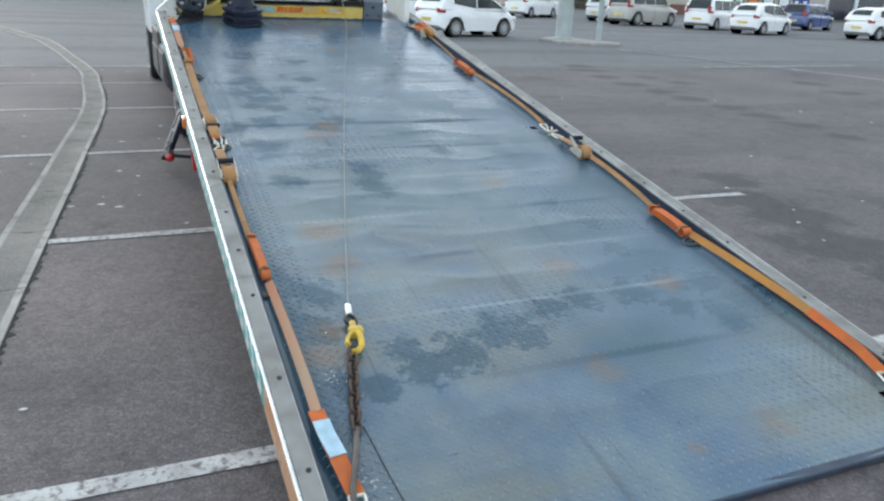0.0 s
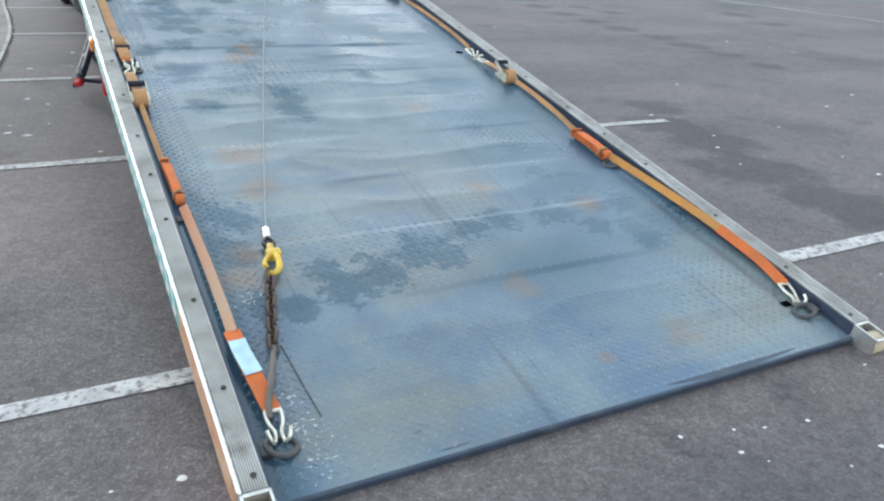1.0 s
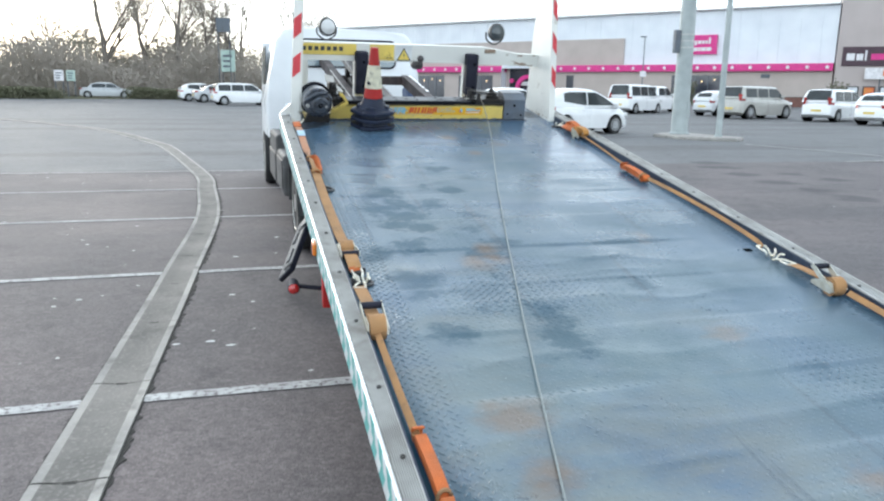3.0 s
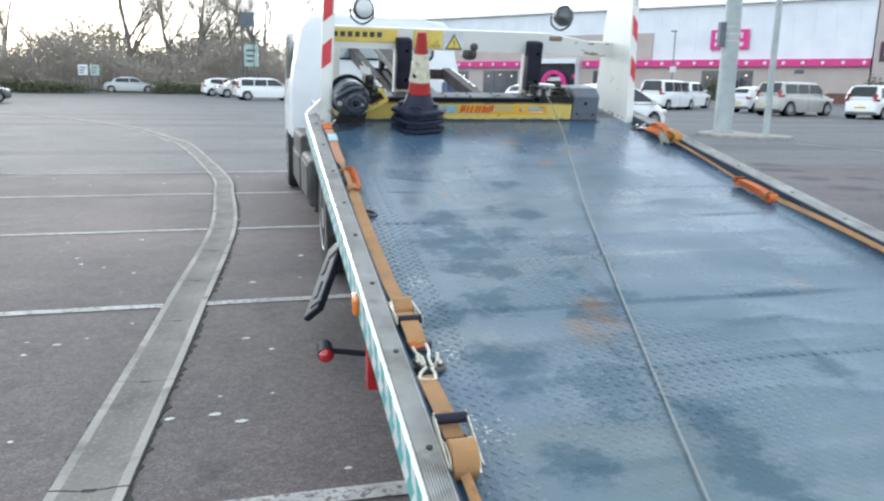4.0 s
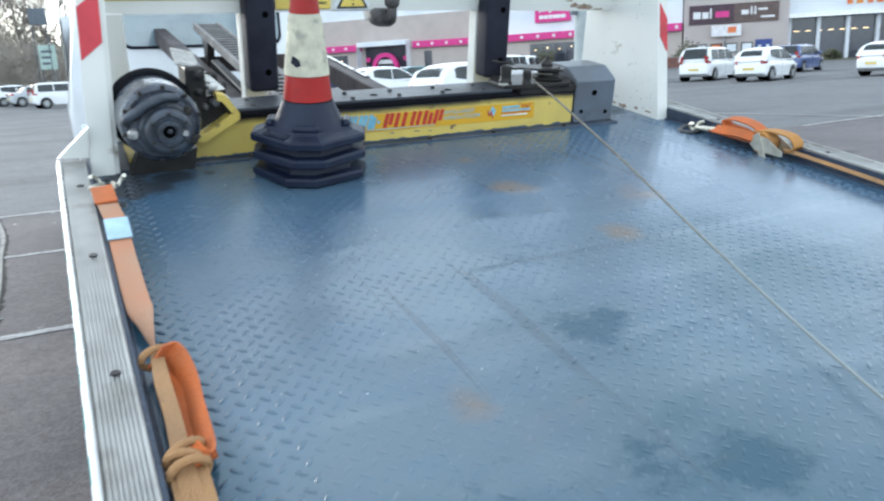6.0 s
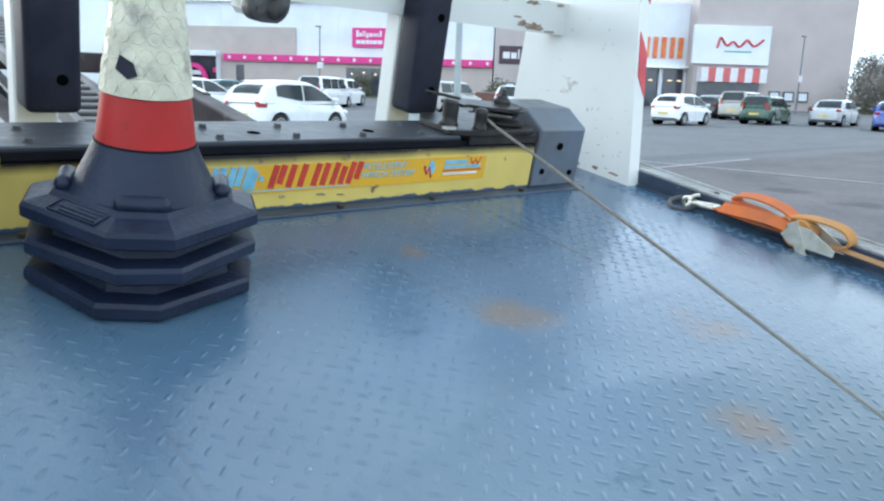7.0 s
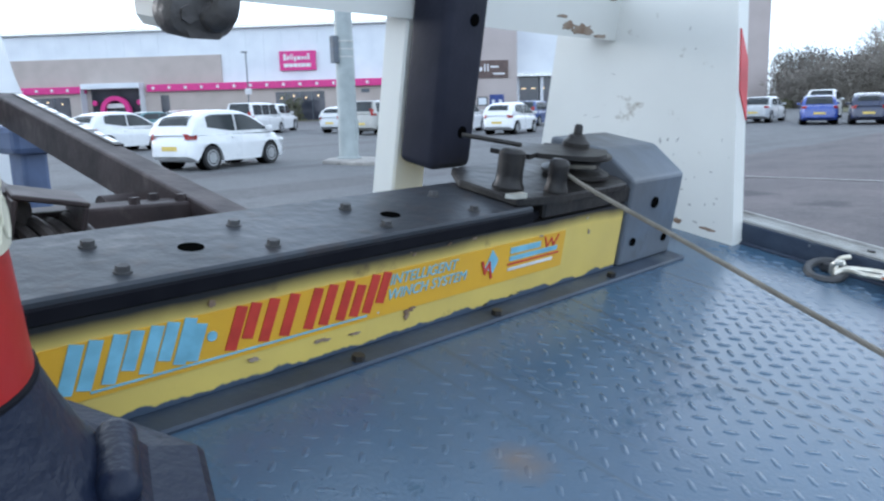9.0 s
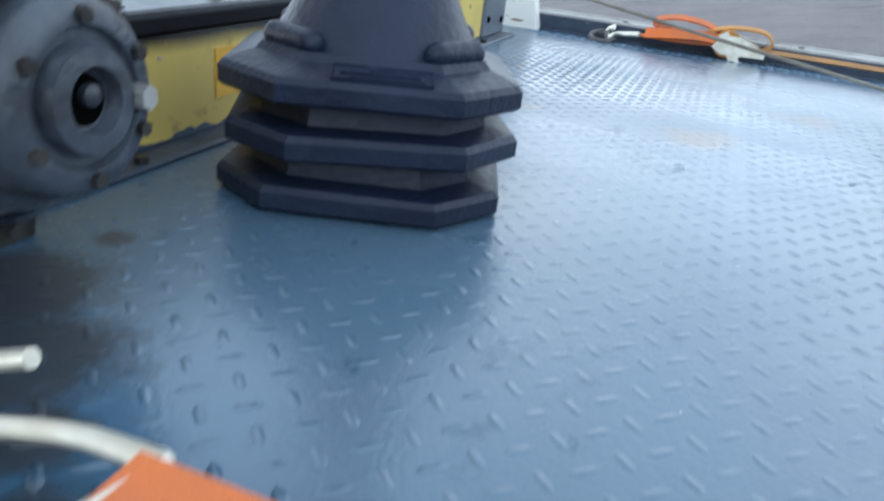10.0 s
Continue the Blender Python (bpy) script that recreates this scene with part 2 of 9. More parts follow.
    col = over(col, (0.60, 0.62, 0.62), ranged(math_node("ADD", math_node("MULTIPLY", chipped, 0.20), grain(60.0, (1, 1.6, 1), 31.0, 3.0, 0.5)), 0.75, 0.79, 0.0, 0.6))   # flakes of white paint
    col = over(col, (0.026, 0.046, 0.068), ranged(grain(1.0, (16.0, 0.5, 1), 61.0, 3.0, 0.5), 0.66, 0.69, 0.0, 0.45))                          # thin drag scratches
    if not studs:
        col = over(col, (0.02, 0.028, 0.04), ranged(grain(3.0, (1.4, 1, 1), 11.0), 0.71, 0.74, 0.0, 0.7))                                     # black scuffs
    else:
        col = over(col, (0.30, 0.34, 0.37), ranged(grain(14.0, seed=2.2), 0.55, 0.75, 0.0, 0.18))                                              # paint worn off the studs
    oil_and_shade = ranged(math_node("ADD", math_node("MULTIPLY", spots(((-0.93, 6.10, 0.22), (-0.87, 5.88, 0.05), (-0.99, 5.80, 0.06), (-1.02, 5.72, 0.06), (-0.79, 5.865, 0.03), (-1.03, 5.90, 0.13), (-1.07, 5.78, 0.10), (-1.08, 5.66, 0.07), (-0.98, 5.95, 0.12), (-1.02, 5.86, 0.09), (-0.82, 5.97, 0.06), (-1.06, 5.74, 0.06), (0.9, 6.25, 0.3), (-0.85, 6.35, 0.4), (-0.90, 5.86, 0.12), (-0.97, 5.78, 0.12))), 0.8), grain(13.0, (1.0, 1.5, 1), 41.0, 10.0, 0.8)), 0.74, 0.98)
    col = over(col, (0.012, 0.015, 0.021), math_node("MULTIPLY", oil_and_shade, 0.9))                                                                 # oil smears, with the shade under drum and strap painted in
    l.new(col, b.inputs["Base Color"])
    rough = math_node("ADD", rough, math_node("MULTIPLY", oil_and_shade, 0.3))
    r = math_node("ADD", rough, math_node("MULTIPLY", damp, -0.14))
    r = math_node("ADD", r, math_node("MULTIPLY", ranged(grain(2.0, (1.6, 0.6, 1), 21.0), 0.4, 0.65), 0.10))
    r = math_node("ADD", r, math_node("MULTIPLY", math_node("MAXIMUM", pool, math_node("MULTIPLY", film, 0.6)), 0.16))
    l.new(r, b.inputs["Roughness"])
    l.new(ranged(math_node("MAXIMUM", math_node("MAXIMUM", pool, math_node("MULTIPLY", film, 0.7)), math_node("MULTIPLY", damp, 0.6)), 0.0, 1.0, 0.85, 0.30), b.inputs["Specular IOR Level"])
    return m


def asphalt_material():
    """Reddish-grey coarse asphalt in the bays, greyer on the aisle past the last bay, with oil-dark tracks."""
    m = shade("asphalt", (0.107, 0.087, 0.089), rough=0.74, scale=0.6, tint=(0.084, 0.074, 0.077), bump=0.5, bump_scale=120.0, fine=(0.20, 0.178, 0.178), stain=(0.048, 0.045, 0.048), stain_scale=0.28, stain_at=(0.57, 0.68))
    n, l = m.node_tree.nodes, m.node_tree.links
    b = n["Principled BSDF"]
    vec = next(x for x in n if x.type == "TEX_COORD").outputs["Object"]
    col = b.inputs["Base Color"].links[0].from_socket
    sep, ed, ns, ad, mx = n.new("ShaderNodeSeparateXYZ"), n.new("ShaderNodeMapRange"), n.new("ShaderNodeTexNoise"), n.new("ShaderNodeMath"), n.new("ShaderNodeMix")
    grey = n.new("ShaderNodeTexNoise")
    l.new(vec, sep.inputs[0])
    l.new(vec, ns.inputs["Vector"])
    ns.inputs["Scale"].default_value = 0.5
    ad.operation = "MULTIPLY_ADD"
    ad.inputs[1].default_value = 0.8
    l.new(ns.outputs["Fac"], ad.inputs[0])
    l.new(sep.outputs["Y"], ad.inputs[2])
    ed.inputs["From Min"].default_value, ed.inputs["From Max"].default_value = 13.6, 13.75
    l.new(ad.outputs[0], ed.inputs["Value"])
    mx.data_type = "RGBA"
    l.new(ed.outputs["Result"], mx.inputs[0])
    l.new(col, mx.inputs[6])
    g2 = n.new("ShaderNodeMix")
    g2.data_type = "RGBA"
    g2.inputs[6].default_value, g2.inputs[7].default_value = (0.098, 0.101, 0.106, 1), (0.135, 0.137, 0.141, 1)
    l.new(vec, grey.inputs["Vector"])
    grey.inputs["Scale"].default_value, grey.inputs["Detail"].default_value = 0.35, 8.0
    l.new(grey.outputs["Fac"], g2.inputs[0])
    l.new(g2.outputs[2], mx.inputs[7])
    l.new(mx.outputs[2], b.inputs["Base Color"])
    # long tyre tracks and damp bands that run across the bays
    mp, tk, rk, mk = n.new("ShaderNodeMapping"), n.new("ShaderNodeTexNoise"), n.new("ShaderNodeMapRange"), n.new("ShaderNodeMix")
    mp.inputs["Scale"].default_value, mp.inputs["Rotation"].default_value = (0.035, 0.55, 1), (0, 0, radians(28))
    tk.inputs["Scale"].default_value, tk.inputs["Detail"].default_value = 1.0, 5.0
    rk.inputs["From Min"].default_value, rk.inputs["From Max"].default_value, rk.inputs["To Max"].default_value = 0.54, 0.62, 0.55
    mk.data_type = "RGBA"
    mk.inputs[7].default_value = (0.072, 0.066, 0.070, 1)
    l.new(vec, mp.inputs["Vector"])
    l.new(mp.outputs["Vector"], tk.inputs["Vector"])
    l.new(tk.outputs["Fac"], rk.inputs["Value"])
    l.new(rk.outputs["Result"], mk.inputs[0])
    l.new(mx.outputs[2], mk.inputs[6])
    # dark spots on the asphalt beside the truck and along a track, ragged at the edge
    best = None
    for px, py, pr in ((2.85, 2.9, 0.5), (2.8, 2.4, 0.55), (2.6, 1.8, 0.6), (2.55, 1.3, 0.55), (2.6, 0.95, 0.45), (8.0, 13.4, 0.5), (7.6, 12.5, 0.5), (7.25, 11.3, 0.48), (7.0, 10.1, 0.46), (6.88, 9.1, 0.45), (6.78, 8.2, 0.44), (6.7, 7.3, 0.42), (6.6, 6.5, 0.40), (6.5, 5.8, 0.38), (6.35, 5.0, 0.36), (8.2, 11.2, 0.35), (8.35, 10.3, 0.35), (3.2, 3.5, 0.4), (10.6, 8.6, 0.5), (11.3, 10.0, 0.5)):
        fl, ds, mr = n.new("ShaderNodeVectorMath"), n.new("ShaderNodeVectorMath"), n.new("ShaderNodeMapRange")
        fl.operation, ds.operation = "MULTIPLY", "DISTANCE"
        fl.inputs[1].default_value, ds.inputs[1].default_value = (1, 1, 0), (px, py, 0)
        mr.inputs["From Min"].default_value, mr.inputs["From Max"].default_value = pr, 0.0
        l.new(vec, fl.inputs[0])
        l.new(fl.outputs[0], ds.inputs[0])
        l.new(ds.outputs["Value"], mr.inputs["Value"])
        if best is None:
            best = mr.outputs["Result"]
        else:
            q = n.new("ShaderNodeMath")
            q.operation = "MAXIMUM"
            l.new(best, q.inputs[0])
            l.new(mr.outputs["Result"], q.inputs[1])
            best = q.outputs[0]
    rn, ra, rr, rx = n.new("ShaderNodeTexNoise"), n.new("ShaderNodeMath"), n.new("ShaderNodeMapRange"), n.new("ShaderNodeMix")
    rn.inputs["Scale"].default_value, rn.inputs["Detail"].default_value, rn.inputs["Roughness"].default_value = 2.5, 9.0, 0.7
    ra.operation = "MULTIPLY_ADD"
    ra.inputs[1].default_value = 0.4
    rr.inputs["From Min"].default_value, rr.inputs["From Max"].default_value, rr.inputs["To Max"].default_value = 0.56, 0.72, 0.85
    rx.data_type = "RGBA"
    rx.inputs[7].default_value = (0.040, 0.036, 0.040, 1)
    l.new(vec, rn.inputs["Vector"])
    l.new(best, ra.inputs[0])
    l.new(rn.outputs["Fac"], ra.inputs[2])
    l.new(ra.outputs[0], rr.inputs["Value"])
    l.new(rr.outputs["Result"], rx.inputs[0])
    l.new(mk.outputs[2], rx.inputs[6])
    mk = rx
    # stones of the surface, each a little lighter or darker
    hsv = n.new("ShaderNodeHueSaturation")
    last = None
    for scale, lo, hi in ((85.0, 0.74, 1.26), (30.0, 0.87, 1.13), (7.0, 0.93, 1.07)):
        vo, gr, rg = n.new("ShaderNodeTexVoronoi"), n.new("ShaderNodeSeparateColor"), n.new("ShaderNodeMapRange")
        vo.inputs["Scale"].default_value = scale
        rg.inputs["To Min"].default_value, rg.inputs["To Max"].default_value = lo, hi
        l.new(vec, vo.inputs["Vector"])
        l.new(vo.outputs["Color"], gr.inputs[0])
        l.new(gr.outputs[0], rg.inputs["Value"])
        if last is None:
            last = rg.outputs["Result"]
        else:
            mu = n.new("ShaderNodeMath")
            mu.operation = "MULTIPLY"
            l.new(last, mu.inputs[0])
            l.new(rg.outputs["Result"], mu.inputs[1])
            last = mu.outputs[0]
    l.new(last, hsv.inputs["Value"])
    l.new(mk.outputs[2], hsv.inputs["Color"])
    l.new(hsv.outputs["Color"], b.inputs["Base Color"])
    return m


M_ASPHALT = asphalt_material()
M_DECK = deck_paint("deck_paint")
M_STUD = deck_paint("deck_stud_paint", True)
M_LINE = shade("worn_line_paint", (0.52, 0.52, 0.51), rough=0.8, scale=9, tint=(0.36, 0.35, 0.35), bump=0.5, bump_scale=90, stain=(0.15, 0.13, 0.13), stain_scale=34, stain_at=(0.50, 0.62))
M_CHANNEL = shade("channel_bed", (0.195, 0.180, 0.165), rough=0.8, scale=2.5, tint=(0.125, 0.117, 0.108), bump=0.5, bump_scale=60, stain=(0.085, 0.08, 0.074), stain_scale=3.5, stain_at=(0.56, 0.74), fine=(0.26, 0.24, 0.22))
M_CONCRETE = shade("channel_concrete", (0.385, 0.36, 0.33), rough=0.8, scale=1.8, tint=(0.235, 0.225, 0.212), bump=0.5, bump_scale=60, stain=(0.10, 0.094, 0.088), stain_scale=3.0, stain_at=(0.54, 0.72), fine=(0.36, 0.345, 0.33))
M_JOINT = shade("joint_dirt_and_shadow", (0.045, 0.042, 0.038), rough=0.95, scale=30, bump=0.3)
M_ALU = shade("ribbed_aluminium", (0.42, 0.42, 0.405), rough=0.5, metal=0.6, scale=8, tint=(0.30, 0.295, 0.28), bump=0.1, bump_scale=120, stain=(0.20, 0.185, 0.165), stain_scale=6)
M_BRIGHT = shade("bright_aluminium", (0.86, 0.86, 0.85), rough=0.28, metal=0.6, scale=12, bump=0.05)
M_STEEL = shade("galvanised_steel", (0.62, 0.62, 0.60), rough=0.35, metal=0.8, scale=25, tint=(0.45, 0.43, 0.40), bump=0.1)
M_ZINC = shade("zinc_fitting", (0.72, 0.70, 0.62), rough=0.32, metal=0.7, scale=30, tint=(0.55, 0.50, 0.40), bump=0.05)
M_BLACK = shade("black_steel", (0.035, 0.036, 0.040), rough=0.5, scale=12, tint=(0.07, 0.07, 0.07), bump=0.15)
M_HOLE = shade("hollow_dark", (0.003, 0.003, 0.003), rough=1.0, bump=0.0, spec=0.0)
M_RUBBER = shade("black_rubber", (0.010, 0.011, 0.021), rough=0.6, spec=0.22, scale=14, tint=(0.020, 0.021, 0.034), bump=0.06, bump_scale=120)
M_PITCH = shade("black_packing", (0.005, 0.005, 0.008), rough=0.75, spec=0.12, scale=20, tint=(0.010, 0.010, 0.013), bump=0.1)
M_CONEBASE = shade("cone_base_rubber", (0.007, 0.011, 0.026), rough=0.42, scale=9, tint=(0.014, 0.021, 0.044), spec=0.26, bump=0.18, bump_scale=110, stain=(0.045, 0.047, 0.06), stain_scale=5, stain_at=(0.62, 0.8))
M_TYRE = shade("tyre_rubber", (0.022, 0.022, 0.023), rough=0.8, scale=20, bump=0.2)
M_WHITE = shade("white_paint", (0.73, 0.725, 0.68), rough=0.4, scale=2.2, tint=(0.64, 0.635, 0.595), bump=0.05, stain=(0.30, 0.26, 0.20), stain_scale=7.0, stain_at=(0.645, 0.71))
M_CABWHITE = shade("cab_white_paint", (0.78, 0.80, 0.82), rough=0.3, scale=2, tint=(0.68, 0.70, 0.72), bump=0.02, coat=0.4)
M_RED = shade("red_reflective", (0.62, 0.035, 0.05), rough=0.4, scale=10, bump=0.03)
M_YELLOW = shade("yellow_paint", (0.76, 0.57, 0.13), rough=0.4, scale=5, tint=(0.60, 0.45, 0.12), bump=0.08, stain=(0.20, 0.13, 0.05), stain_scale=11, stain_at=(0.63, 0.70))


def top_shaded_yellow():
    """Worn yellow paint with black overspray, oil and painted-in shade under the plate along the top edge, and
    blue-grey deck paint brushed up from the foot.
    """
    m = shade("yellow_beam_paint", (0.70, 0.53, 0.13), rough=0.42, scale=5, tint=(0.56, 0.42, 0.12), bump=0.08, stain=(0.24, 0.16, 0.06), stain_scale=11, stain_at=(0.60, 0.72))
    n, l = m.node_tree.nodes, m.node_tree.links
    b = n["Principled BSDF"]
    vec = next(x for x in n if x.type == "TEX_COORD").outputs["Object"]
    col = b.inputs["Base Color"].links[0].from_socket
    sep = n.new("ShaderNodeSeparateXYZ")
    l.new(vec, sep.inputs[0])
    # first row paints the plate's shade and overspray, second the deck paint
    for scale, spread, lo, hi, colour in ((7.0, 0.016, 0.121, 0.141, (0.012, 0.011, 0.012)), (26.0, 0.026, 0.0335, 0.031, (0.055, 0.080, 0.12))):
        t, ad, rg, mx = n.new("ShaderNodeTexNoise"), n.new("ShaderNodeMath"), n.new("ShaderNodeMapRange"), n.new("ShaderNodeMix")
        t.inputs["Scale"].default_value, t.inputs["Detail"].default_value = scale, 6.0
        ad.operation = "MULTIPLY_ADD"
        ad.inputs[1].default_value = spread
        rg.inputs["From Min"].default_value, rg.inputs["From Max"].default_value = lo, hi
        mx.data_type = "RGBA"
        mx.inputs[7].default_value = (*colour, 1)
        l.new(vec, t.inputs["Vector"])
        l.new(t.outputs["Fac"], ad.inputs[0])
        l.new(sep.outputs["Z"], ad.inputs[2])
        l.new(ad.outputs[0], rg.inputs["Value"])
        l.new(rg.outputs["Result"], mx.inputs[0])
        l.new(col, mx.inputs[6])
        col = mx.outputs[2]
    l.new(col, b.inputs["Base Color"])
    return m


M_BEAM = top_shaded_yellow()
M_STICKER = shade("amber_sticker", (0.74, 0.40, 0.02), rough=0.35, scale=8, tint=(0.66, 0.36, 0.03), bump=0.03)
M_LETTER_R = shade("red_lettering", (0.58, 0.05, 0.03), rough=0.4, scale=40, bump=0)
M_LETTER_B = shade("pale_blue_lettering", (0.22, 0.52, 0.66), rough=0.4, scale=40, bump=0)
M_GREYSTEEL = shade("winch_grey_paint", (0.115, 0.14, 0.175), rough=0.38, scale=7, tint=(0.10, 0.11, 0.125), bump=0.1, stain=(0.05, 0.048, 0.045), stain_scale=6)
M_TOPPLATE = shade("scuffed_plate_steel", (0.060, 0.067, 0.078), rough=0.42, metal=0.2, spec=0.4, scale=4, tint=(0.030, 0.034, 0.041), bump=0.2, stain=(0.16, 0.156, 0.152), stain_scale=9, stain_at=(0.57, 0.78), fine=(0.05, 0.042, 0.042))
M_FLANGE = shade("flange_dark_paint", (0.042, 0.060, 0.092), rough=0.45, spec=0.4, scale=7, tint=(0.024, 0.034, 0.052), bump=0.12, stain=(0.07, 0.085, 0.10), stain_scale=8)
M_KICK = shade("navy_kick_paint", (0.026, 0.036, 0.062), rough=0.5, spec=0.35, scale=18, tint=(0.045, 0.062, 0.092), bump=0.3, bump_scale=60, stain=(0.16, 0.18, 0.20), stain_scale=40, stain_at=(0.66, 0.72))
M_AMBERWEB = shade("amber_webbing", (0.50, 0.22, 0.04), rough=0.8, scale=9, tint=(0.40, 0.19, 0.06), bump=0.5, bump_scale=260)
M_SCUFF = shade("dark_scuff", (0.34, 0.33, 0.31), rough=0.8, scale=60, tint=(0.56, 0.55, 0.52), bump=0.2)
M_DRUM = shade("drum_enamel", (0.028, 0.036, 0.054), rough=0.28, scale=14, tint=(0.075, 0.085, 0.105), bump=0.2, coat=0.3, stain=(0.09, 0.08, 0.07), stain_scale=7, stain_at=(0.6, 0.75))
M_DUSTSTEEL = shade("dusty_grey_steel", (0.135, 0.128, 0.125), rough=0.6, scale=8, tint=(0.085, 0.08, 0.078), bump=0.2, stain=(0.06, 0.055, 0.052), stain_scale=9)
M_OLDTAPE = shade("faded_orange_tape", (0.46, 0.22, 0.11), rough=0.5, scale=14, tint=(0.52, 0.36, 0.25), bump=0.1, stain=(0.16, 0.11, 0.08), stain_scale=12, stain_at=(0.58, 0.72))
M_GRIMY = shade("grimy_locker_steel", (0.085, 0.085, 0.088), rough=0.6, scale=5, tint=(0.035, 0.034, 0.034), bump=0.25, stain=(0.26, 0.26, 0.26), stain_scale=7, stain_at=(0.60, 0.74))
M_FLAP = shade("scuffed_grey_rubber", (0.17, 0.17, 0.175), rough=0.5, scale=9, tint=(0.10, 0.10, 0.105), bump=0.2, stain=(0.04, 0.04, 0.042), stain_scale=8)
M_MOTOR = shade("grimy_motor_paint", (0.055, 0.068, 0.090), rough=0.42, scale=22, tint=(0.020, 0.022, 0.028), bump=0.3, bump_scale=70, stain=(0.10, 0.11, 0.125), stain_scale=16, stain_at=(0.56, 0.72))
M_RUSTWELD = shade("rusty_weld", (0.20, 0.12, 0.075), rough=0.8, scale=30, tint=(0.35, 0.28, 0.22), bump=0.4, bump_scale=120)
M_OILY = shade("oily_black_steel", (0.015, 0.014, 0.015), rough=0.42, metal=0.1, spec=0.3, scale=16, tint=(0.043, 0.038, 0.033), bump=0.25)
M_GREASE = shade("dusty_greased_iron", (0.062, 0.057, 0.056), rough=0.5, spec=0.35, scale=22, tint=(0.10, 0.094, 0.092), bump=0.3, bump_scale=90)
M_RUSTY = shade("brown_primer_steel", (0.066, 0.048, 0.047), rough=0.55, spec=0.25, scale=7, tint=(0.032, 0.025, 0.026), bump=0.2, stain=(0.14, 0.115, 0.105), stain_scale=6, stain_at=(0.56, 0.72))
M_HOSE = shade("grey_brown_hose", (0.13, 0.112, 0.105), rough=0.6, scale=9, tint=(0.075, 0.062, 0.058), bump=0.3, bump_scale=60)
M_CHAIN = shade("rusty_chain", (0.10, 0.065, 0.05), rough=0.6, metal=0.4, scale=30, tint=(0.06, 0.045, 0.04), bump=0.3)
M_HOOK = shade("yellow_hook_paint", (0.72, 0.46, 0.03), rough=0.4, scale=25, tint=(0.45, 0.30, 0.05), bump=0.1)
M_CABLE = shade("wire_rope", (0.22, 0.20, 0.165), rough=0.5, metal=0.2, scale=40, tint=(0.14, 0.125, 0.10), bump=0.2)


def paled_rope(m):
    """Paints the lower rope pale, to match the sky's sheen on the bed around it."""
    n, l = m.node_tree.nodes, m.node_tree.links
    b = n["Principled BSDF"]
    vec = next(x for x in n if x.type == "TEX_COORD").outputs["Object"]
    sep, run, mix = n.new("ShaderNodeSeparateXYZ"), n.new("ShaderNodeMapRange"), n.new("ShaderNodeMix")
    run.inputs["From Min"].default_value, run.inputs["From Max"].default_value, run.inputs["To Max"].default_value = 5.3, 4.5, 0.92
    mix.data_type = "RGBA"
    mix.inputs[7].default_value = (0.27, 0.30, 0.30, 1)
    l.new(vec, sep.inputs[0])
    l.new(sep.outputs["Y"], run.inputs["Value"])
    l.new(run.outputs["Result"], mix.inputs[0])
    l.new(b.inputs["Base Color"].links[0].from_socket, mix.inputs[6])
    l.new(mix.outputs[2], b.inputs["Base Color"])


paled_rope(M_CABLE)
M_ORANGE = shade("orange_webbing", (0.60, 0.135, 0.025), rough=0.8, scale=12, tint=(0.42, 0.12, 0.04), bump=0.5, bump_scale=260)
M_TAN = shade("faded_webbing", (0.42, 0.22, 0.09), rough=0.85, scale=9, tint=(0.30, 0.17, 0.085), bump=0.5, bump_scale=260, stain=(0.15, 0.09, 0.055), stain_scale=8, stain_at=(0.6, 0.72))
M_PALEWEB = shade("pinkish_webbing", (0.52, 0.21, 0.11), rough=0.85, scale=4, tint=(0.42, 0.28, 0.19), bump=0.5, bump_scale=260)
M_LABEL = shade("pale_blue_tag", (0.42, 0.60, 0.72), rough=0.5, scale=20, bump=0.1)
M_CONERED = shade("cone_red_sleeve", (0.42, 0.016, 0.013), rough=0.45, spec=0.35, stain=(0.13, 0.015, 0.014), stain_scale=12, stain_at=(0.60, 0.72), scale=7, tint=(0.30, 0.018, 0.016), bump=0.06)
M_CONEWHITE = shade("cone_white_sleeve", (0.66, 0.62, 0.47), rough=0.34, scale=20, tint=(0.46, 0.43, 0.33), bump=0.25, bump_scale=55, stain=(0.28, 0.26, 0.22), stain_scale=14, stain_at=(0.58, 0.7))
M_GLASS = shade("dark_car_glass", (0.05, 0.064, 0.072), rough=0.14, scale=2, bump=0, spec=0.9)
# pale blue base colour paints in part of the reflected sky
M_CABGLASS = shade("cab_rear_glass", (0.10, 0.16, 0.20), rough=0.13, scale=3, tint=(0.20, 0.27, 0.31), bump=0, spec=1.0, coat=1.0)
M_LAMP_RED = shade("red_lamp_lens", (0.55, 0.02, 0.02), rough=0.15, scale=5, bump=0, coat=1.0)
M_LAMP_AMBER = shade("amber_lamp_lens", (0.80, 0.20, 0.02), rough=0.18, scale=5, bump=0, coat=1.0)
M_LAMP_CLEAR = shade("clear_lamp_lens", (0.75, 0.76, 0.76), rough=0.12, scale=5, bump=0, coat=1.0)
M_TEAL = shade("teal_reflective_tape", (0.10, 0.42, 0.40), rough=0.4, scale=12, bump=0.03)
M_TAPE = shade("white_reflective_tape", (0.74, 0.76, 0.76), rough=0.35, scale=10, bump=0.03)
M_ROLLER = shade("nylon_roller", (0.55, 0.45, 0.30), rough=0.6, scale=10, tint=(0.42, 0.34, 0.24), bump=0.15)
M_LITTER = shade("pale_grit", (0.62, 0.62, 0.60), rough=0.8, scale=30, bump=0.2)
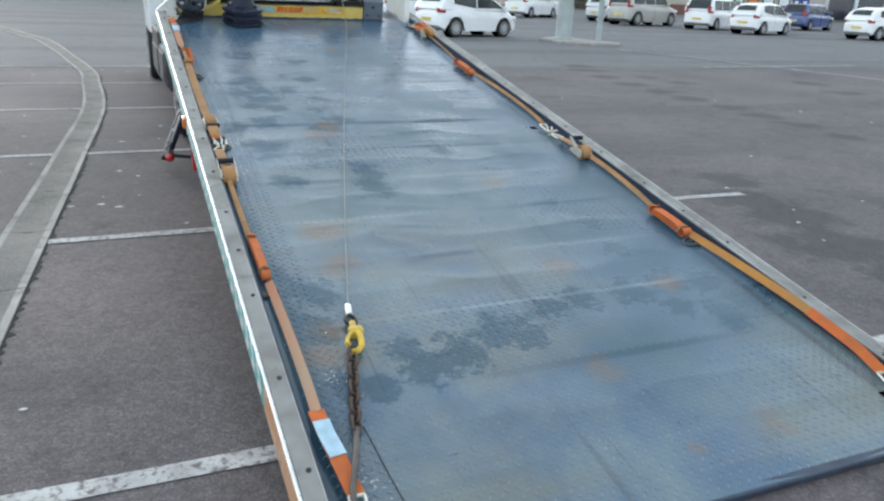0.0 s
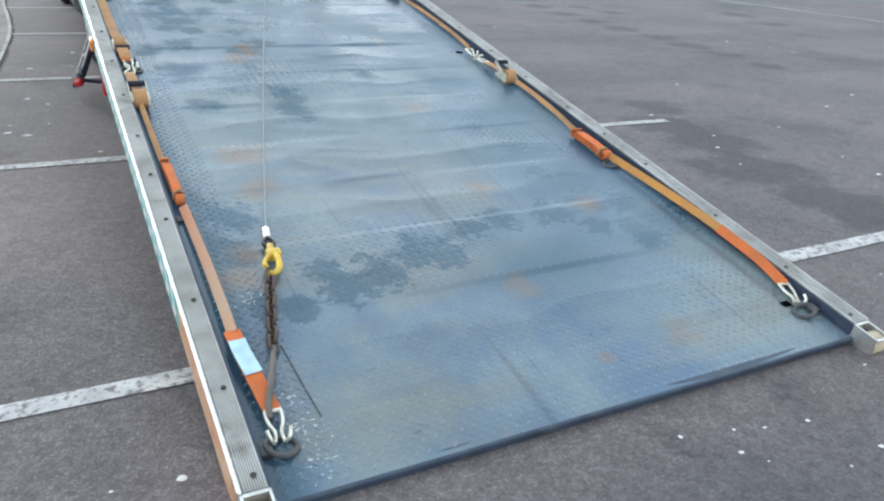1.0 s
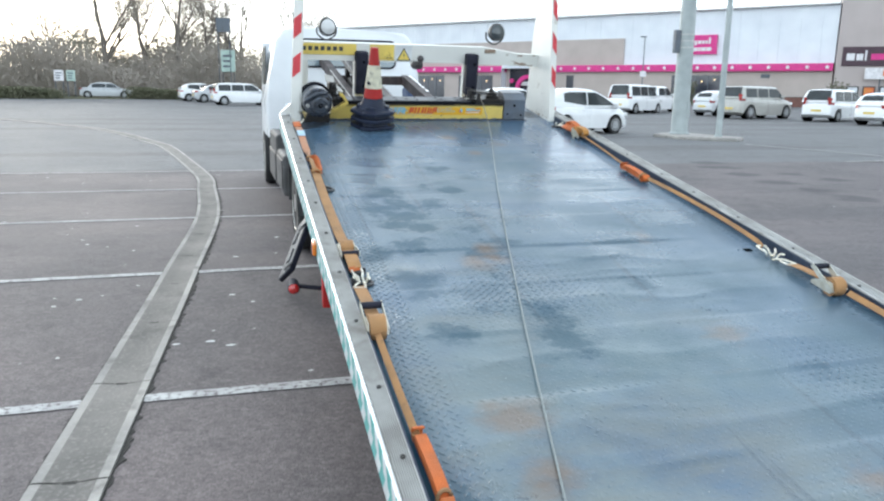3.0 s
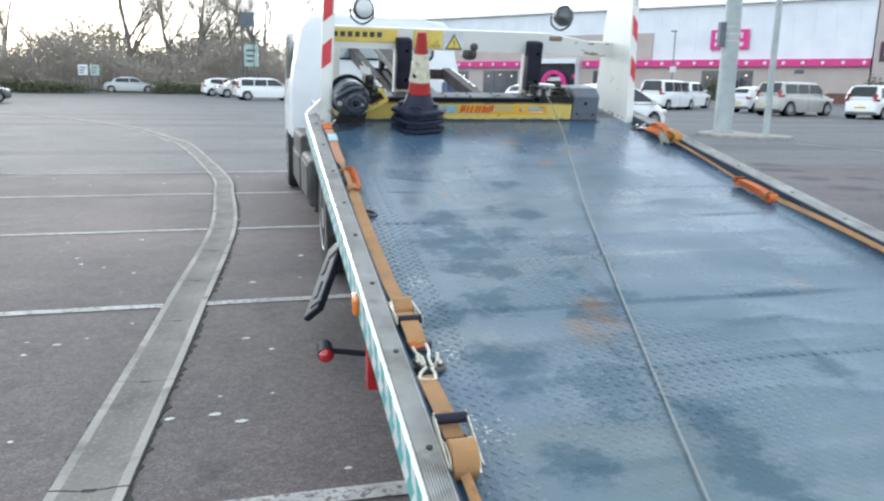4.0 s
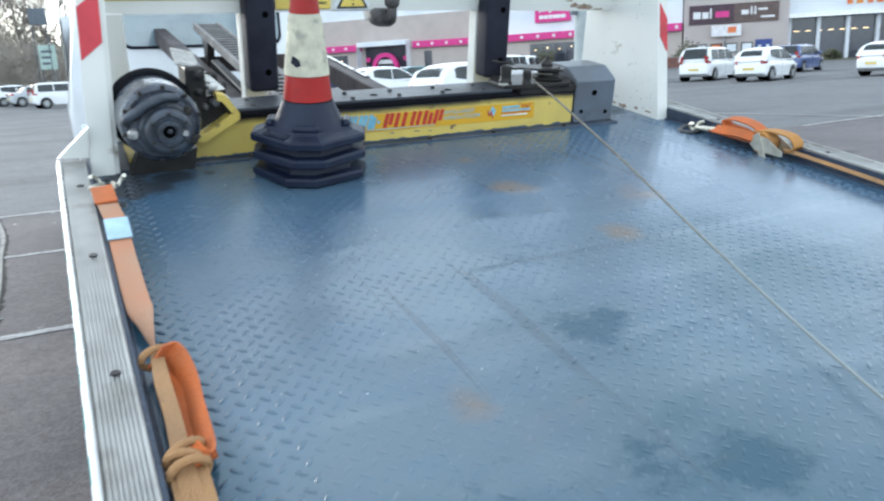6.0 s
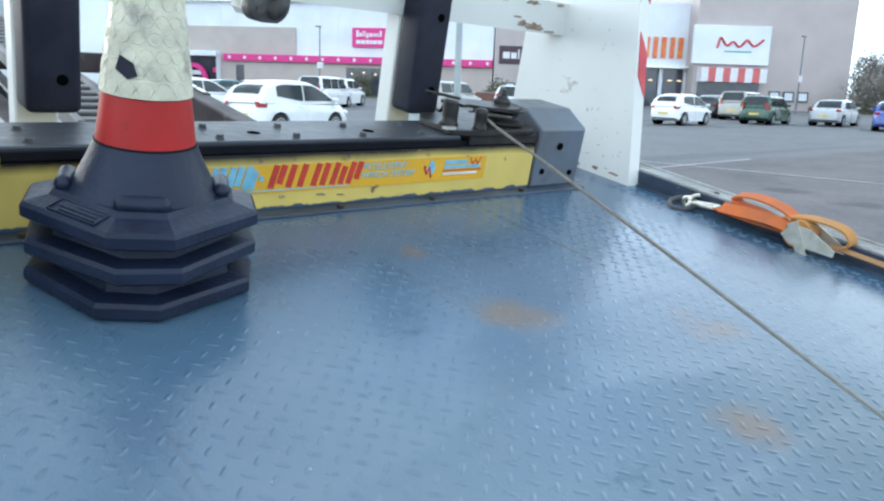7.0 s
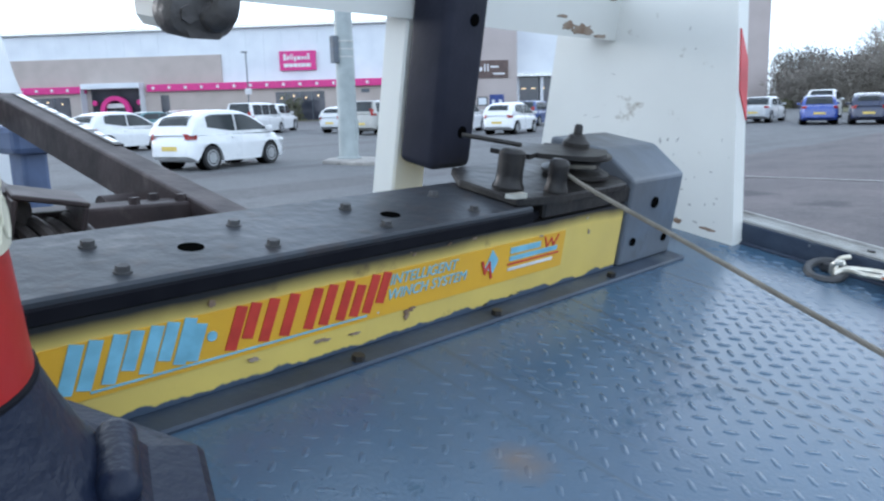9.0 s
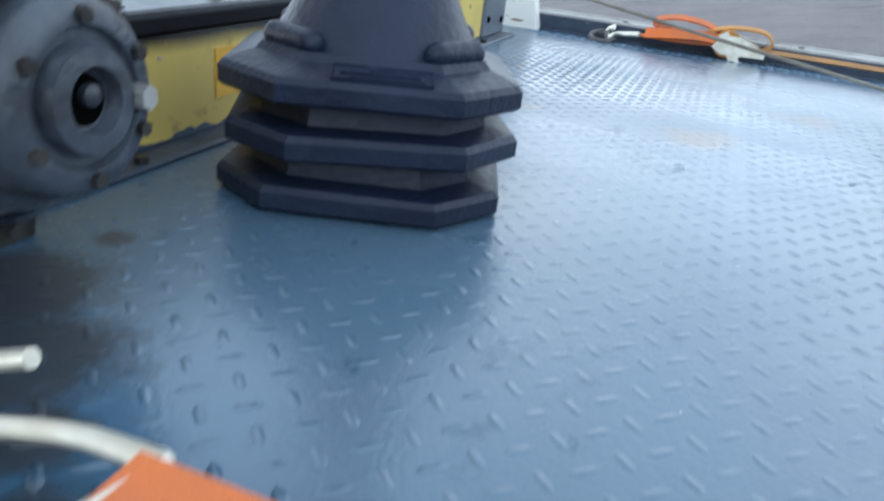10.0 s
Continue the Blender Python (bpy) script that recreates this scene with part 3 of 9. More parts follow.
M_BLUE = shade("blue_bracket_paint", (0.09, 0.13, 0.24), rough=0.5, scale=8, bump=0.1)

# ---- mesh helpers ----
I4 = Matrix.Identity(4)


def thing(name, label, category, m=I4, group="", kind=""):
    e = new(name)
    e.empty_display_size = 0.2
    e.matrix_basis = m
    return tagged(e, label, category, group, kind)


def part(name, bm, material, parent=None, label="", m=None, smooth=False, kind="", materials=None):
    me = bpy.data.meshes.new(name)
    bmesh.ops.recalc_face_normals(bm, faces=bm.faces)
    bm.to_mesh(me)
    bm.free()
    for mt in (materials or [material]):
        me.materials.append(mt)
    if smooth:
        me.shade_smooth()
        me.set_sharp_from_angle(angle=radians(40))
    ob = new(name, me)
    ob.parent = parent
    if m is not None:
        ob.matrix_basis = m
    return tagged(ob, label, kind=kind)


def box(bm, lo, hi, m=I4, bevel=0.0, seg=1):
    c = [(a + b) / 2 for a, b in zip(lo, hi)]
    s = [b - a for a, b in zip(lo, hi)]
    r = bmesh.ops.create_cube(bm, size=1, matrix=m @ Matrix.Translation(c) @ Matrix.Diagonal((*s, 1)))
    if bevel:
        es = {e for v in r["verts"] for e in v.link_edges}
        bmesh.ops.bevel(bm, geom=list(es), offset=bevel, segments=seg, affect="EDGES", clamp_overlap=True, profile=0.5)
    return bm


def rod(bm, a, b, r0, r1=None, n=12, caps=True):
    a, b = Vector(a), Vector(b)
    d = b - a
    q = d.to_track_quat("Z", "Y").to_matrix().to_4x4()
    bmesh.ops.create_cone(bm, cap_ends=caps, segments=n, radius1=r0, radius2=r0 if r1 is None else r1, depth=d.length, matrix=Matrix.Translation((a + b) / 2) @ q)
    return bm


def lathe(bm, profile, m=I4, n=32, squash=None):
    """Turns (radius, z) pairs round z."""
    rings = []
    for r, z in profile:
        rings.append([bm.verts.new(m @ Vector((r * math.cos(2 * math.pi * i / n), r * math.sin(2 * math.pi * i / n), z))) for i in range(n)])
    for a, b in zip(rings, rings[1:]):
        for i in range(n):
            bm.faces.new((a[i], a[(i + 1) % n], b[(i + 1) % n], b[i]))
    bm.faces.new(rings[0][::-1])
    bm.faces.new(rings[-1])
    return bm


def prism(bm, outline, lo, hi, axis="z", m=I4):
    """A flat outline drawn through from lo to hi along an axis."""
    put = {"z": lambda u, v, w: (u, v, w), "y": lambda u, v, w: (u, w, v), "x": lambda u, v, w: (w, u, v)}[axis]
    a = [bm.verts.new(m @ Vector(put(u, v, lo))) for u, v in outline]
    b = [bm.verts.new(m @ Vector(put(u, v, hi))) for u, v in outline]
    k = len(outline)
    bm.faces.new(a[::-1])
    bm.faces.new(b)
    for i in range(k):
        bm.faces.new((a[i], a[(i + 1) % k], b[(i + 1) % k], b[i]))
    return bm


def smooth_path(pts, n=8):
    """A Catmull-Rom line through points."""
    p = [Vector(q) for q in pts]
    p = [p[0] * 2 - p[1]] + p + [p[-1] * 2 - p[-2]]
    out = []
    for i in range(1, len(p) - 2):
        for k in range(n):
            t = k / n
            out.append(0.5 * (2 * p[i] + (p[i + 1] - p[i - 1]) * t + (2 * p[i - 1] - 5 * p[i] + 4 * p[i + 1] - p[i + 2]) * t * t + (3 * p[i] - p[i - 1] - 3 * p[i + 1] + p[i + 2]) * t ** 3))
    return out + [p[-2]]


def tube(bm, pts, r, n=8, taper=None):
    rings = []
    for i, p in enumerate(pts):
        d = (pts[min(i + 1, len(pts) - 1)] - pts[max(i - 1, 0)]).normalized()
        u = d.orthogonal() if abs(d.z) > 0.95 else Vector((0, 0, 1)).cross(d)
        u.normalize()
        v = d.cross(u)
        rr = r if taper is None else r + (taper - r) * i / (len(pts) - 1)
        rings.append([bm.verts.new(p + (u * math.cos(2 * math.pi * k / n) + v * math.sin(2 * math.pi * k / n)) * rr) for k in range(n)])
    for a, b in zip(rings, rings[1:]):
        for k in range(n):
            bm.faces.new((a[k], a[(k + 1) % n], b[(k + 1) % n], b[k]))
    bm.faces.new(rings[0][::-1])
    bm.faces.new(rings[-1])
    return bm


def ribbon(bm, pts, width, thick, across=None):
    """Webbing along points; across: its width's direction, by default level and square to the run."""
    rings = []
    for i, p in enumerate(pts):
        d = (pts[min(i + 1, len(pts) - 1)] - pts[max(i - 1, 0)]).normalized()
        c = across[i] if isinstance(across, list) else across
        u = Vector(c).normalized() if c else d.cross(Vector((0, 0, 1))).normalized()
        v = d.cross(u).normalized() * thick / 2
        u = u * width / 2
        rings.append([bm.verts.new(p + s * u + t * v) for s, t in ((-1, -1), (1, -1), (1, 1), (-1, 1))])
    for a, b in zip(rings, rings[1:]):
        for k in range(4):
            bm.faces.new((a[k], a[(k + 1) % 4], b[(k + 1) % 4], b[k]))
    bm.faces.new(rings[0][::-1])
    bm.faces.new(rings[-1])
    return bm


def bm_new():
    return bmesh.new()


# ---- ground ----


def rise(x, y):
    """The car park climbs very slightly towards its far sides."""
    return 0.006 * max(0.0, math.hypot(x, y) - 15.0)


def ground_sheet():
    bm = bm_new()
    rad = [0, 3, 6, 10, 15, 17, 20, 23, 26, 30, 34, 38, 43, 50, 60, 70, 95, 130, 200, 400, 900, 2500]
    n = 120
    prev = None
    for r in rad:
        level = lambda a: rise(r * math.cos(a), r * math.sin(a)) if r < 150 else rise(-130, 0)
        if r == 0:
            ring = [bm.verts.new((0, 0, 0))]
        else:
            ring = [bm.verts.new((r * math.cos(a), r * math.sin(a), level(a))) for a in [2 * math.pi * i / n for i in range(n)]]
        if prev:
            for i in range(n):
                j = (i + 1) % n
                if len(prev) == 1:
                    bm.faces.new((prev[0], ring[i], ring[j]))
                else:
                    bm.faces.new((prev[i], ring[i], ring[j], prev[j]))
        prev = ring
    ob = part("ground", bm, M_ASPHALT, label="coarse reddish-grey asphalt of a car park with dark tyre tracks", smooth=True, kind="structure")
    return tagged(ob, category="asphalt ground")


ground_sheet()


def painted_line(x0, y0, x1, y1, w=0.09):
    bm = bm_new()
    d = Vector((x1 - x0, y1 - y0, 0))
    n = max(2, int(d.length / 0.25))
    rnd = random.Random(int(x0 * 100 + y0 * 977))
    side = Vector((-d.y, d.x, 0)).normalized() * w / 2
    rows = []
    for i in range(n + 1):
        p = Vector((x0, y0, 0)) + d * i / n
        z = rise(p.x, p.y) + (0.004 if p.length < 14 else 0.010)
        a, b = p + side * rnd.uniform(0.88, 1.05), p - side * rnd.uniform(0.88, 1.05)
        rows.append((bm.verts.new((a.x, a.y, z)), bm.verts.new((b.x, b.y, z))))
    for (a, b), (c, e) in zip(rows, rows[1:]):
        bm.faces.new((a, b, e, c))
    ob = part("bay_line", bm, M_LINE, label="worn white painted line marking a parking bay", kind="structure")
    return tagged(ob, category="road marking", group="bay lines")


for i, c in enumerate((-2.25, -2.13, -1.99, -1.86, -1.935, -2.13)):
    y = 0.73 + 2.45 * i + (0.12 if i > 2 else 0)
    painted_line(c + 0.133, y, 1.0 if i < 2 else 1.6, y + (0.0 if i < 2 else 0.05), 0.09)
    painted_line(-6.2 - 0.3 * i, y - 0.07, c - 0.133, y, 0.087)
painted_line(0.9, 0.70, 5.2, 0.74, 0.1)
painted_line(0.9, 3.09, 2.96, 3.07, 0.09)
painted_line(12.35, 18.0, 13.0, 15.7, 0.11)
painted_line(13.0, 15.7, 13.6, 12.0, 0.11)
painted_line(13.6, 12.0, 14.1, 8.4, 0.11)
painted_line(11.2, 13.1, 16.5, 13.35, 0.1)


def drain_channel():
    """A dished concrete drainage channel that sweeps away in a curve, cast in lengths with open joints."""
    root = thing("drainage_channel", "pale concrete drainage channel sweeping across the asphalt in joined lengths", "drain", kind="structure")
    line = smooth_path([(-2.42, -3.5, 0), (-2.28, 0, 0), (-2.215, 1.64, 0), (-2.11, 3.5, 0), (-2.04, 4.65, 0), (-1.99, 5.6, 0), (-1.86, 8.2, 0), (-1.935, 10.6, 0), (-2.08, 12.65, 0), (-2.9, 17.7, 0), (-3.5, 20.0, 0), (-5.5, 25.4, 0), (-8.5, 30.2, 0), (-12.5, 34.5, 0), (-20, 40, 0)], 14)
    run, start = 0.0, 0
    for i in range(1, len(line)):
        run += (line[i] - line[i - 1]).length
        if run > 0.92 or i == len(line) - 1:
            seg = [line[start + k] for k in range(i - start + 1)]
            if len(seg) < 2:
                continue
            seg[-1] = seg[-2].lerp(seg[-1], 0.93)
            bm = bm_new()
            rows = []
            for k, p in enumerate(seg):
                d = (seg[min(k + 1, len(seg) - 1)] - seg[max(k - 1, 0)]).normalized()
                s = Vector((-d.y, d.x, 0))
                z = rise(p.x, p.y)
                w = 0.128 * (1 + 0.6 * max(0.0, min(1.0, (p.y - 15) / 8)))
                rows.append([bm.verts.new((p.x + s.x * u * w, p.y + s.y * u * w, z + h)) for u, h in ((-1.02, -0.02), (-1, 0.012), (-0.72, 0.011), (-0.35, 0.005), (0, 0.003), (0.35, 0.005), (0.72, 0.011), (1, 0.012), (1.02, -0.02))])
            for a, b in zip(rows, rows[1:]):
                for k in range(8):
                    bm.faces.new((a[k], a[k + 1], b[k + 1], b[k])).material_index = 1 if 2 <= k <= 5 else 0
            part("channel_length", bm, M_CONCRETE, root, smooth=True, materials=[M_CONCRETE, M_CHANNEL])
            e, f = line[i - 1], line[i]
            d = (f - e).normalized()
            s = Vector((-d.y, d.x, 0))
            bm = bm_new()
            a, b = [[bm.verts.new((q.x + s.x * u * w, q.y + s.y * u * w, rise(q.x, q.y) + hh)) for u, hh in ((-1, 0.009), (-0.5, 0.0045), (0, 0.0038), (0.5, 0.0045), (1, 0.009))] for q in (seg[-1] - d * 0.008, f + d * 0.006)]
            for u in range(4):
                bm.faces.new((a[u], a[u + 1], b[u + 1], b[u]))
            part("joint", bm, M_JOINT, root, "dark open joint")
            run, start = 0.0, i
    # ragged dark strip: crumbled asphalt and the edge shadow painted in along the concrete
    rnd = random.Random(77)
    for s0, most in ((1, 0.014), (-1, 0.036)):
        bm = bm_new()
        last = None
        for p, q in zip(line, line[1:]):
            if p.y > 13:
                break
            d = (q - p).normalized()
            s = Vector((-d.y, d.x, 0)) * s0
            for k in range(max(1, int((q - p).length / 0.03))):
                c = p.lerp(q, k / max(1, int((q - p).length / 0.03)))
                w = 0.128
                g = most * rnd.random() ** 2.2 + 0.0015
                row = [bm.verts.new((c.x + s.x * u, c.y + s.y * u, rise(c.x, c.y) + 0.0035)) for u in (w * 0.995, w * 1.02 + g)]
                row.append(bm.verts.new((c.x + s.x * (w * 1.02 + g + 0.002), c.y + s.y * (w * 1.02 + g + 0.002), rise(c.x, c.y) - 0.004)))
                if last:
                    bm.faces.new((last[0], last[1], row[1], row[0]))
                    bm.faces.new((last[1], last[2], row[2], row[1]))
                last = row
        part("crumbled_edge_shadow", bm, M_JOINT, root, "dark crumbled asphalt edge with its shadow painted in")
    return root


drain_channel()

# ---- recovery truck: the tilted slide bed, its headboard and winch, chassis and cab ----
BED = pose(0, 0, 0.0233, 10.73, -0.23, 0)
HEAD = BED @ pose(-0.033, -0.078, -0.006)   # the headboard, winch and cone stand in this frame
DECK_L, DECK_R, DECK_TAIL, DECK_LEN = -1.112, 1.10, 0.034, 6.62
truck = thing("recovery_truck", "white recovery truck with its blue-grey tilt bed lowered to the asphalt", "truck")


def dent(x, y):
    """The plate sags between the cross-members."""
    row = math.floor((y - 0.1) / 0.42 + 0.5)
    s = abs(math.sin(math.pi * (y - 0.1 + 0.10 * noise.noise((x * 2.4, row * 3.1, 7.0))) / 0.42)) ** 0.6
    edge = min(1.0, (1.05 - abs(x)) / 0.25) if abs(x) < 1.05 else 0.0
    edge *= min(1.0, y / 0.2) * (1 - 0.85 * min(1.0, max(0.0, (y - 4.9) / 0.5)))
    return -0.0100 * s * max(edge, 0) * max(0.06, 0.50 + 0.95 * noise.noise((x * 1.3, row * 1.7, 3.0))) + (0.0042 * max(0.0, 1 - 7 * abs(noise.noise((x * 1.9, y * 5.5, 11.0)))) * max(0.0, noise.noise((x * 1.4, y * 1.2, 21.0)) + 0.15) * max(0.0, min(1.0, (5.2 - y) / 0.6)) + 0.003 * noise.noise((x * 2.2, y * 2.0, 0.0)) + 0.0034 * noise.noise((x * 2.6, y * 6.5, 5.0))) * max(edge, 0)


def deck():
    bm = bm_new()
    nx, ny = 60, 380
    grid = [[bm.verts.new((x, y, dent(x, y))) for x in [DECK_L + (DECK_R - DECK_L) * i / nx for i in range(nx + 1)]] for y in [DECK_TAIL + (DECK_LEN - DECK_TAIL) * j / ny for j in range(ny + 1)]]
    for a, b in zip(grid, grid[1:]):
        for i in range(nx):
            bm.faces.new((a[i], a[i + 1], b[i + 1], b[i]))
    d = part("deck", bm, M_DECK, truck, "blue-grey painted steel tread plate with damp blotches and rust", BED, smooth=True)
    bm = bm_new()
    box(bm, (DECK_L, DECK_TAIL + 0.02, -0.055), (DECK_R, DECK_LEN, -0.012))
    box(bm, (DECK_L, DECK_TAIL - 0.010, -0.030), (DECK_R, DECK_TAIL + 0.028, -0.001), bevel=0.006, seg=2)
    part("deck_edge", bm, M_FLANGE, truck, "dark worn steel tail edge of the bed", BED)
    # raised tread studs, in pairs at right angles
    vs, fs = [], []
    hexa = [(-1, 0), (-0.55, 1), (0.55, 1), (1, 0), (0.55, -1), (-0.55, -1)]
    rnd = random.Random(4)
    pitch = 0.0405
    for j in range(int(5.98 / pitch)):
        for i in range(int((DECK_R - DECK_L - 0.04) / pitch)):
            for o, turn in ((0.0, 1), (0.5, -1)):
                x, y = DECK_L + 0.03 + (i + o) * pitch, 0.02 + (j + o) * pitch
                if y < 0.06 or noise.noise((x * 1.1, y * 0.9, 8.0)) > 0.62:
                    continue
                # trodden flat in the middle, sharp along the edges and in scattered patches
                wear = 0.13 + (1.5 if y < 5.0 else 0.5) * max(0.0, noise.noise((x * 1.5, y * 1.3, 2.0)) - 0.10) + 0.45 * max(0.0, 1 - y / 0.8)
                wear += 0.30 * max(0.0, 1 - abs(y - 4.62) / 0.55) * max(0.0, 1 - abs(x) / 0.7)
                wear += 0.08 * max(0.0, 1 - math.hypot(x + 0.75, y - 5.55) / 0.45)
                if x > 0.45:
                    wear *= 1 - 0.75 * min(1.0, (x - 0.45) / 0.3) * min(1.0, max(0.0, y - 2.2))
                wear += 0.75 * max(0.0, 1 - math.hypot((x - 0.48) / 0.55, (y - 5.71) / 0.32))
                if x < (-0.90 if y < 4.8 else -1.0) or x > 1.0:
                    wear = 1.0
                h = 0.0021 * min(1.0, max(0.06, wear))
                ca, sa = math.cos(turn * math.pi / 4), math.sin(turn * math.pi / 4)
                k = len(vs)
                z = dent(x, y)
                for s, hh in ((1.0, -0.0005), (0.62, h)):
                    for u, v in hexa:
                        a, b = u * 0.0145 * s, v * 0.0046 * s
                        vs.append((x + a * ca - b * sa, y + a * sa + b * ca, z + hh))
                fs.append(tuple(k + 6 + q for q in range(6)))
                fs += [(k + q, k + (q + 1) % 6, k + 6 + (q + 1) % 6, k + 6 + q) for q in range(6)]
    me = bpy.data.meshes.new("tread_studs")
    me.from_pydata(vs, [], fs)
    me.materials.append(M_STUD)
    me.shade_smooth()
    me.set_sharp_from_angle(angle=radians(60))
    ob = new("tread_studs", me)
    ob.parent, ob.matrix_basis = truck, BED
    tagged(ob, "raised tread studs worn smooth in the middle", kind="stuff")
    # weld seams between the plates
    for y in (3.55,):
        bm = bm_new()
        box(bm, (DECK_L + 0.06, y - 0.004, -0.009), (DECK_R - 0.05, y + 0.004, -0.0035))
        part("weld_seam", bm, M_DECK, truck, m=BED)
    bm = bm_new()
    tube(bm, smooth_path([(-0.937, 0.60, 0.0015), (-0.930, 0.50, 0.0015), (-0.922, 0.38, 0.0015), (-0.913, 0.28, 0.0015)], 5), 0.002, 6)
    part("crack", bm, M_BLACK, truck, "dark crack in the plate", BED)
    # holes and slots through the plate edge
    for x, y in ((0.975, 0.265), (0.965, 3.05)):
        bm = bm_new()
        box(bm, (x - 0.022, y - 0.016, 0.0005), (x + 0.022, y + 0.016, 0.003), bevel=0.006)
        part("lashing_slot", bm, M_HOLE, truck, "black lashing slot", BED)


deck()


SKEW = pose(-0.045, 0, 0, 0, 0, -0.42)


def side_rail(side):
    """An extruded side rail: ribbed aluminium top with a bright outer lip, tape on its outer face, a dark kick strip inside."""
    s = side
    xi, xo = (1.126, 1.2)
    z1 = 0.052
    y0, y1 = 0.055, 5.96 if side < 0 else 6.2
    # ribbed top, outline in section
    sec = [(xi, -0.05), (xi, z1 - 0.004), (xi + 0.002, z1)]
    n = 9
    for k in range(n):
        a = xi + 0.004 + (xo - 0.016 - xi) * k / n
        w = (xo - 0.016 - xi) / n
        sec += [(a, z1), (a + w * 0.55, z1), (a + w * 0.6, z1 - 0.0042), (a + w * 0.95, z1 - 0.0042)]
    sec += [(xo - 0.010, z1), (xo - 0.010, -0.05)]
    bm = bm_new()
    prism(bm, [(s * u, v) for u, v in sec], y0, y1, "y")
    rail = part("side_rail", bm, M_ALU, truck, "ribbed aluminium side rail", BED @ SKEW if s > 0 else BED)
    bm = bm_new()
    box(bm, (min(s * (xo - 0.009), s * (xo + 0.002)), y0, -0.052), (max(s * (xo - 0.009), s * (xo + 0.002)), y1, z1 + 0.004), bevel=0.003)
    part("outer_lip", bm, M_BRIGHT if s < 0 else M_ALU, rail, "outer lip of the rail")
    bm = bm_new()
    a, b = sorted((s * 1.118, s * 1.107))
    box(bm, (a, y0, -0.03), (b, 6.25, 0.004), bevel=0.002)
    part("kick_strip", bm, M_KICK, rail, "dark navy kick strip inside the rail")
    bm = bm_new()
    a, b = sorted((s * 1.126, s * 1.118))
    box(bm, (a, y0, -0.02), (b, 6.22, z1 - 0.008))
    part("inner_face", bm, M_KICK, rail, "dark navy inner face")
    # slanted blocks of tape on the outer face
    xa = s * (xo + 0.003)
    y = y0 + 0.01
    k = 0
    while y < y1 - 0.07:
        orange = y < 0.82
        step = 0.062
        if orange:
            y2 = 0.82
            bm = bm_new()
            prism(bm, [(y, -0.05), (y2, -0.05), (y2, z1 - 0.004), (y, z1 - 0.004)], xa - s * 0.002, xa + s * 0.001, "x")
            part("tape", bm, M_OLDTAPE, rail, "faded orange tape near the tail")
            y = y2
            continue
        for (za, zb), sl, mt in (((0.002, z1 - 0.004), 0.03, (M_TEAL, M_TAPE)[k % 2]), ((-0.05, 0.002), -0.03, (M_TEAL, M_TAPE)[k % 2])):
            bm = bm_new()
            prism(bm, [(y, za), (y + step, za), (y + step + sl, zb), (y + sl, zb)], xa - s * 0.002, xa + s * 0.001, "x")
            part("tape", bm, mt, rail)
        y += step
        k += 1
    for y in (0.1, 0.42, 0.834, 1.335, 1.683, 2.037, 2.49, 2.935, 3.394, 3.84, 4.225, 4.7, 5.2, 5.7):
        bm = bm_new()
        rod(bm, (s * 1.152, y, z1 - 0.002), (s * 1.152, y, z1 + 0.003), 0.008, n=8)
        part("bolt", bm, M_OILY, rail)
    # tail roller in its bracket
    bm = bm_new()
    for x in (1.12, 1.19):
        box(bm, (min(s * x, s * (x + 0.008)), -0.045, -0.03), (max(s * x, s * (x + 0.008)), 0.055, 0.05), bevel=0.003)
    box(bm, (min(s * 1.12, s * 1.198), 0.045, -0.03), (max(s * 1.12, s * 1.198), 0.056, 0.05), bevel=0.003)
    box(bm, (min(s * 1.12, s * 1.198), -0.05, 0.038), (max(s * 1.12, s * 1.198), -0.036, 0.05), bevel=0.003)
    part("roller_bracket", bm, M_STEEL, rail, "galvanised roller bracket at the tail corner")
    bm = bm_new()
    rod(bm, (s * 1.13, -0.008, -0.002), (s * 1.188, -0.008, -0.002), 0.042, n=20)
    part("tail_roller", bm, M_ROLLER, rail, "worn nylon tail roller", smooth=True)
    return rail


rail_left, rail_right = side_rail(-1), side_rail(1)


def chevrons(parent, x0, x1, y_of, starts, tall, slant):
    """Red slanted panels on the white rear flange of a headboard post."""
    for z in starts:
        pts = [(x0, z), (x1, z + slant), (x1, z + slant + tall), (x0, z + tall)]
        bm = bm_new()
        vs = [bm.verts.new((u, y_of(v) - d, v)) for d in (0.003, 0.0) for u, v in pts]
        bm.faces.new(vs[:4])
        bm.faces.new(vs[4:][::-1])
        for i in range(4):
            bm.faces.new((vs[i], vs[(i + 1) % 4], vs[4 + (i + 1) % 4], vs[4 + i]))
        part("chevron", bm, M_RED, parent, "red reflective chevron")


def scuff(parent, axis, at, cu, cv, ru, rv, rnd, material=M_SCUFF, tilt=0.0):
    """A thin ragged patch of dirt or bared metal on a flat face."""
    pts = []
    for q in range(16):
        t, g = 2 * math.pi * q / 16, rnd.uniform(0.45, 1.15)
        u, v = ru * g * math.cos(t), rv * g * math.sin(t)
        pts.append((cu + u * math.cos(tilt) - v * math.sin(tilt), cv + u * math.sin(tilt) + v * math.cos(tilt)))
    bm = bm_new()
    prism(bm, pts, at - 0.0008, at + 0.0006, axis)
    part("scuff", bm, material, parent)


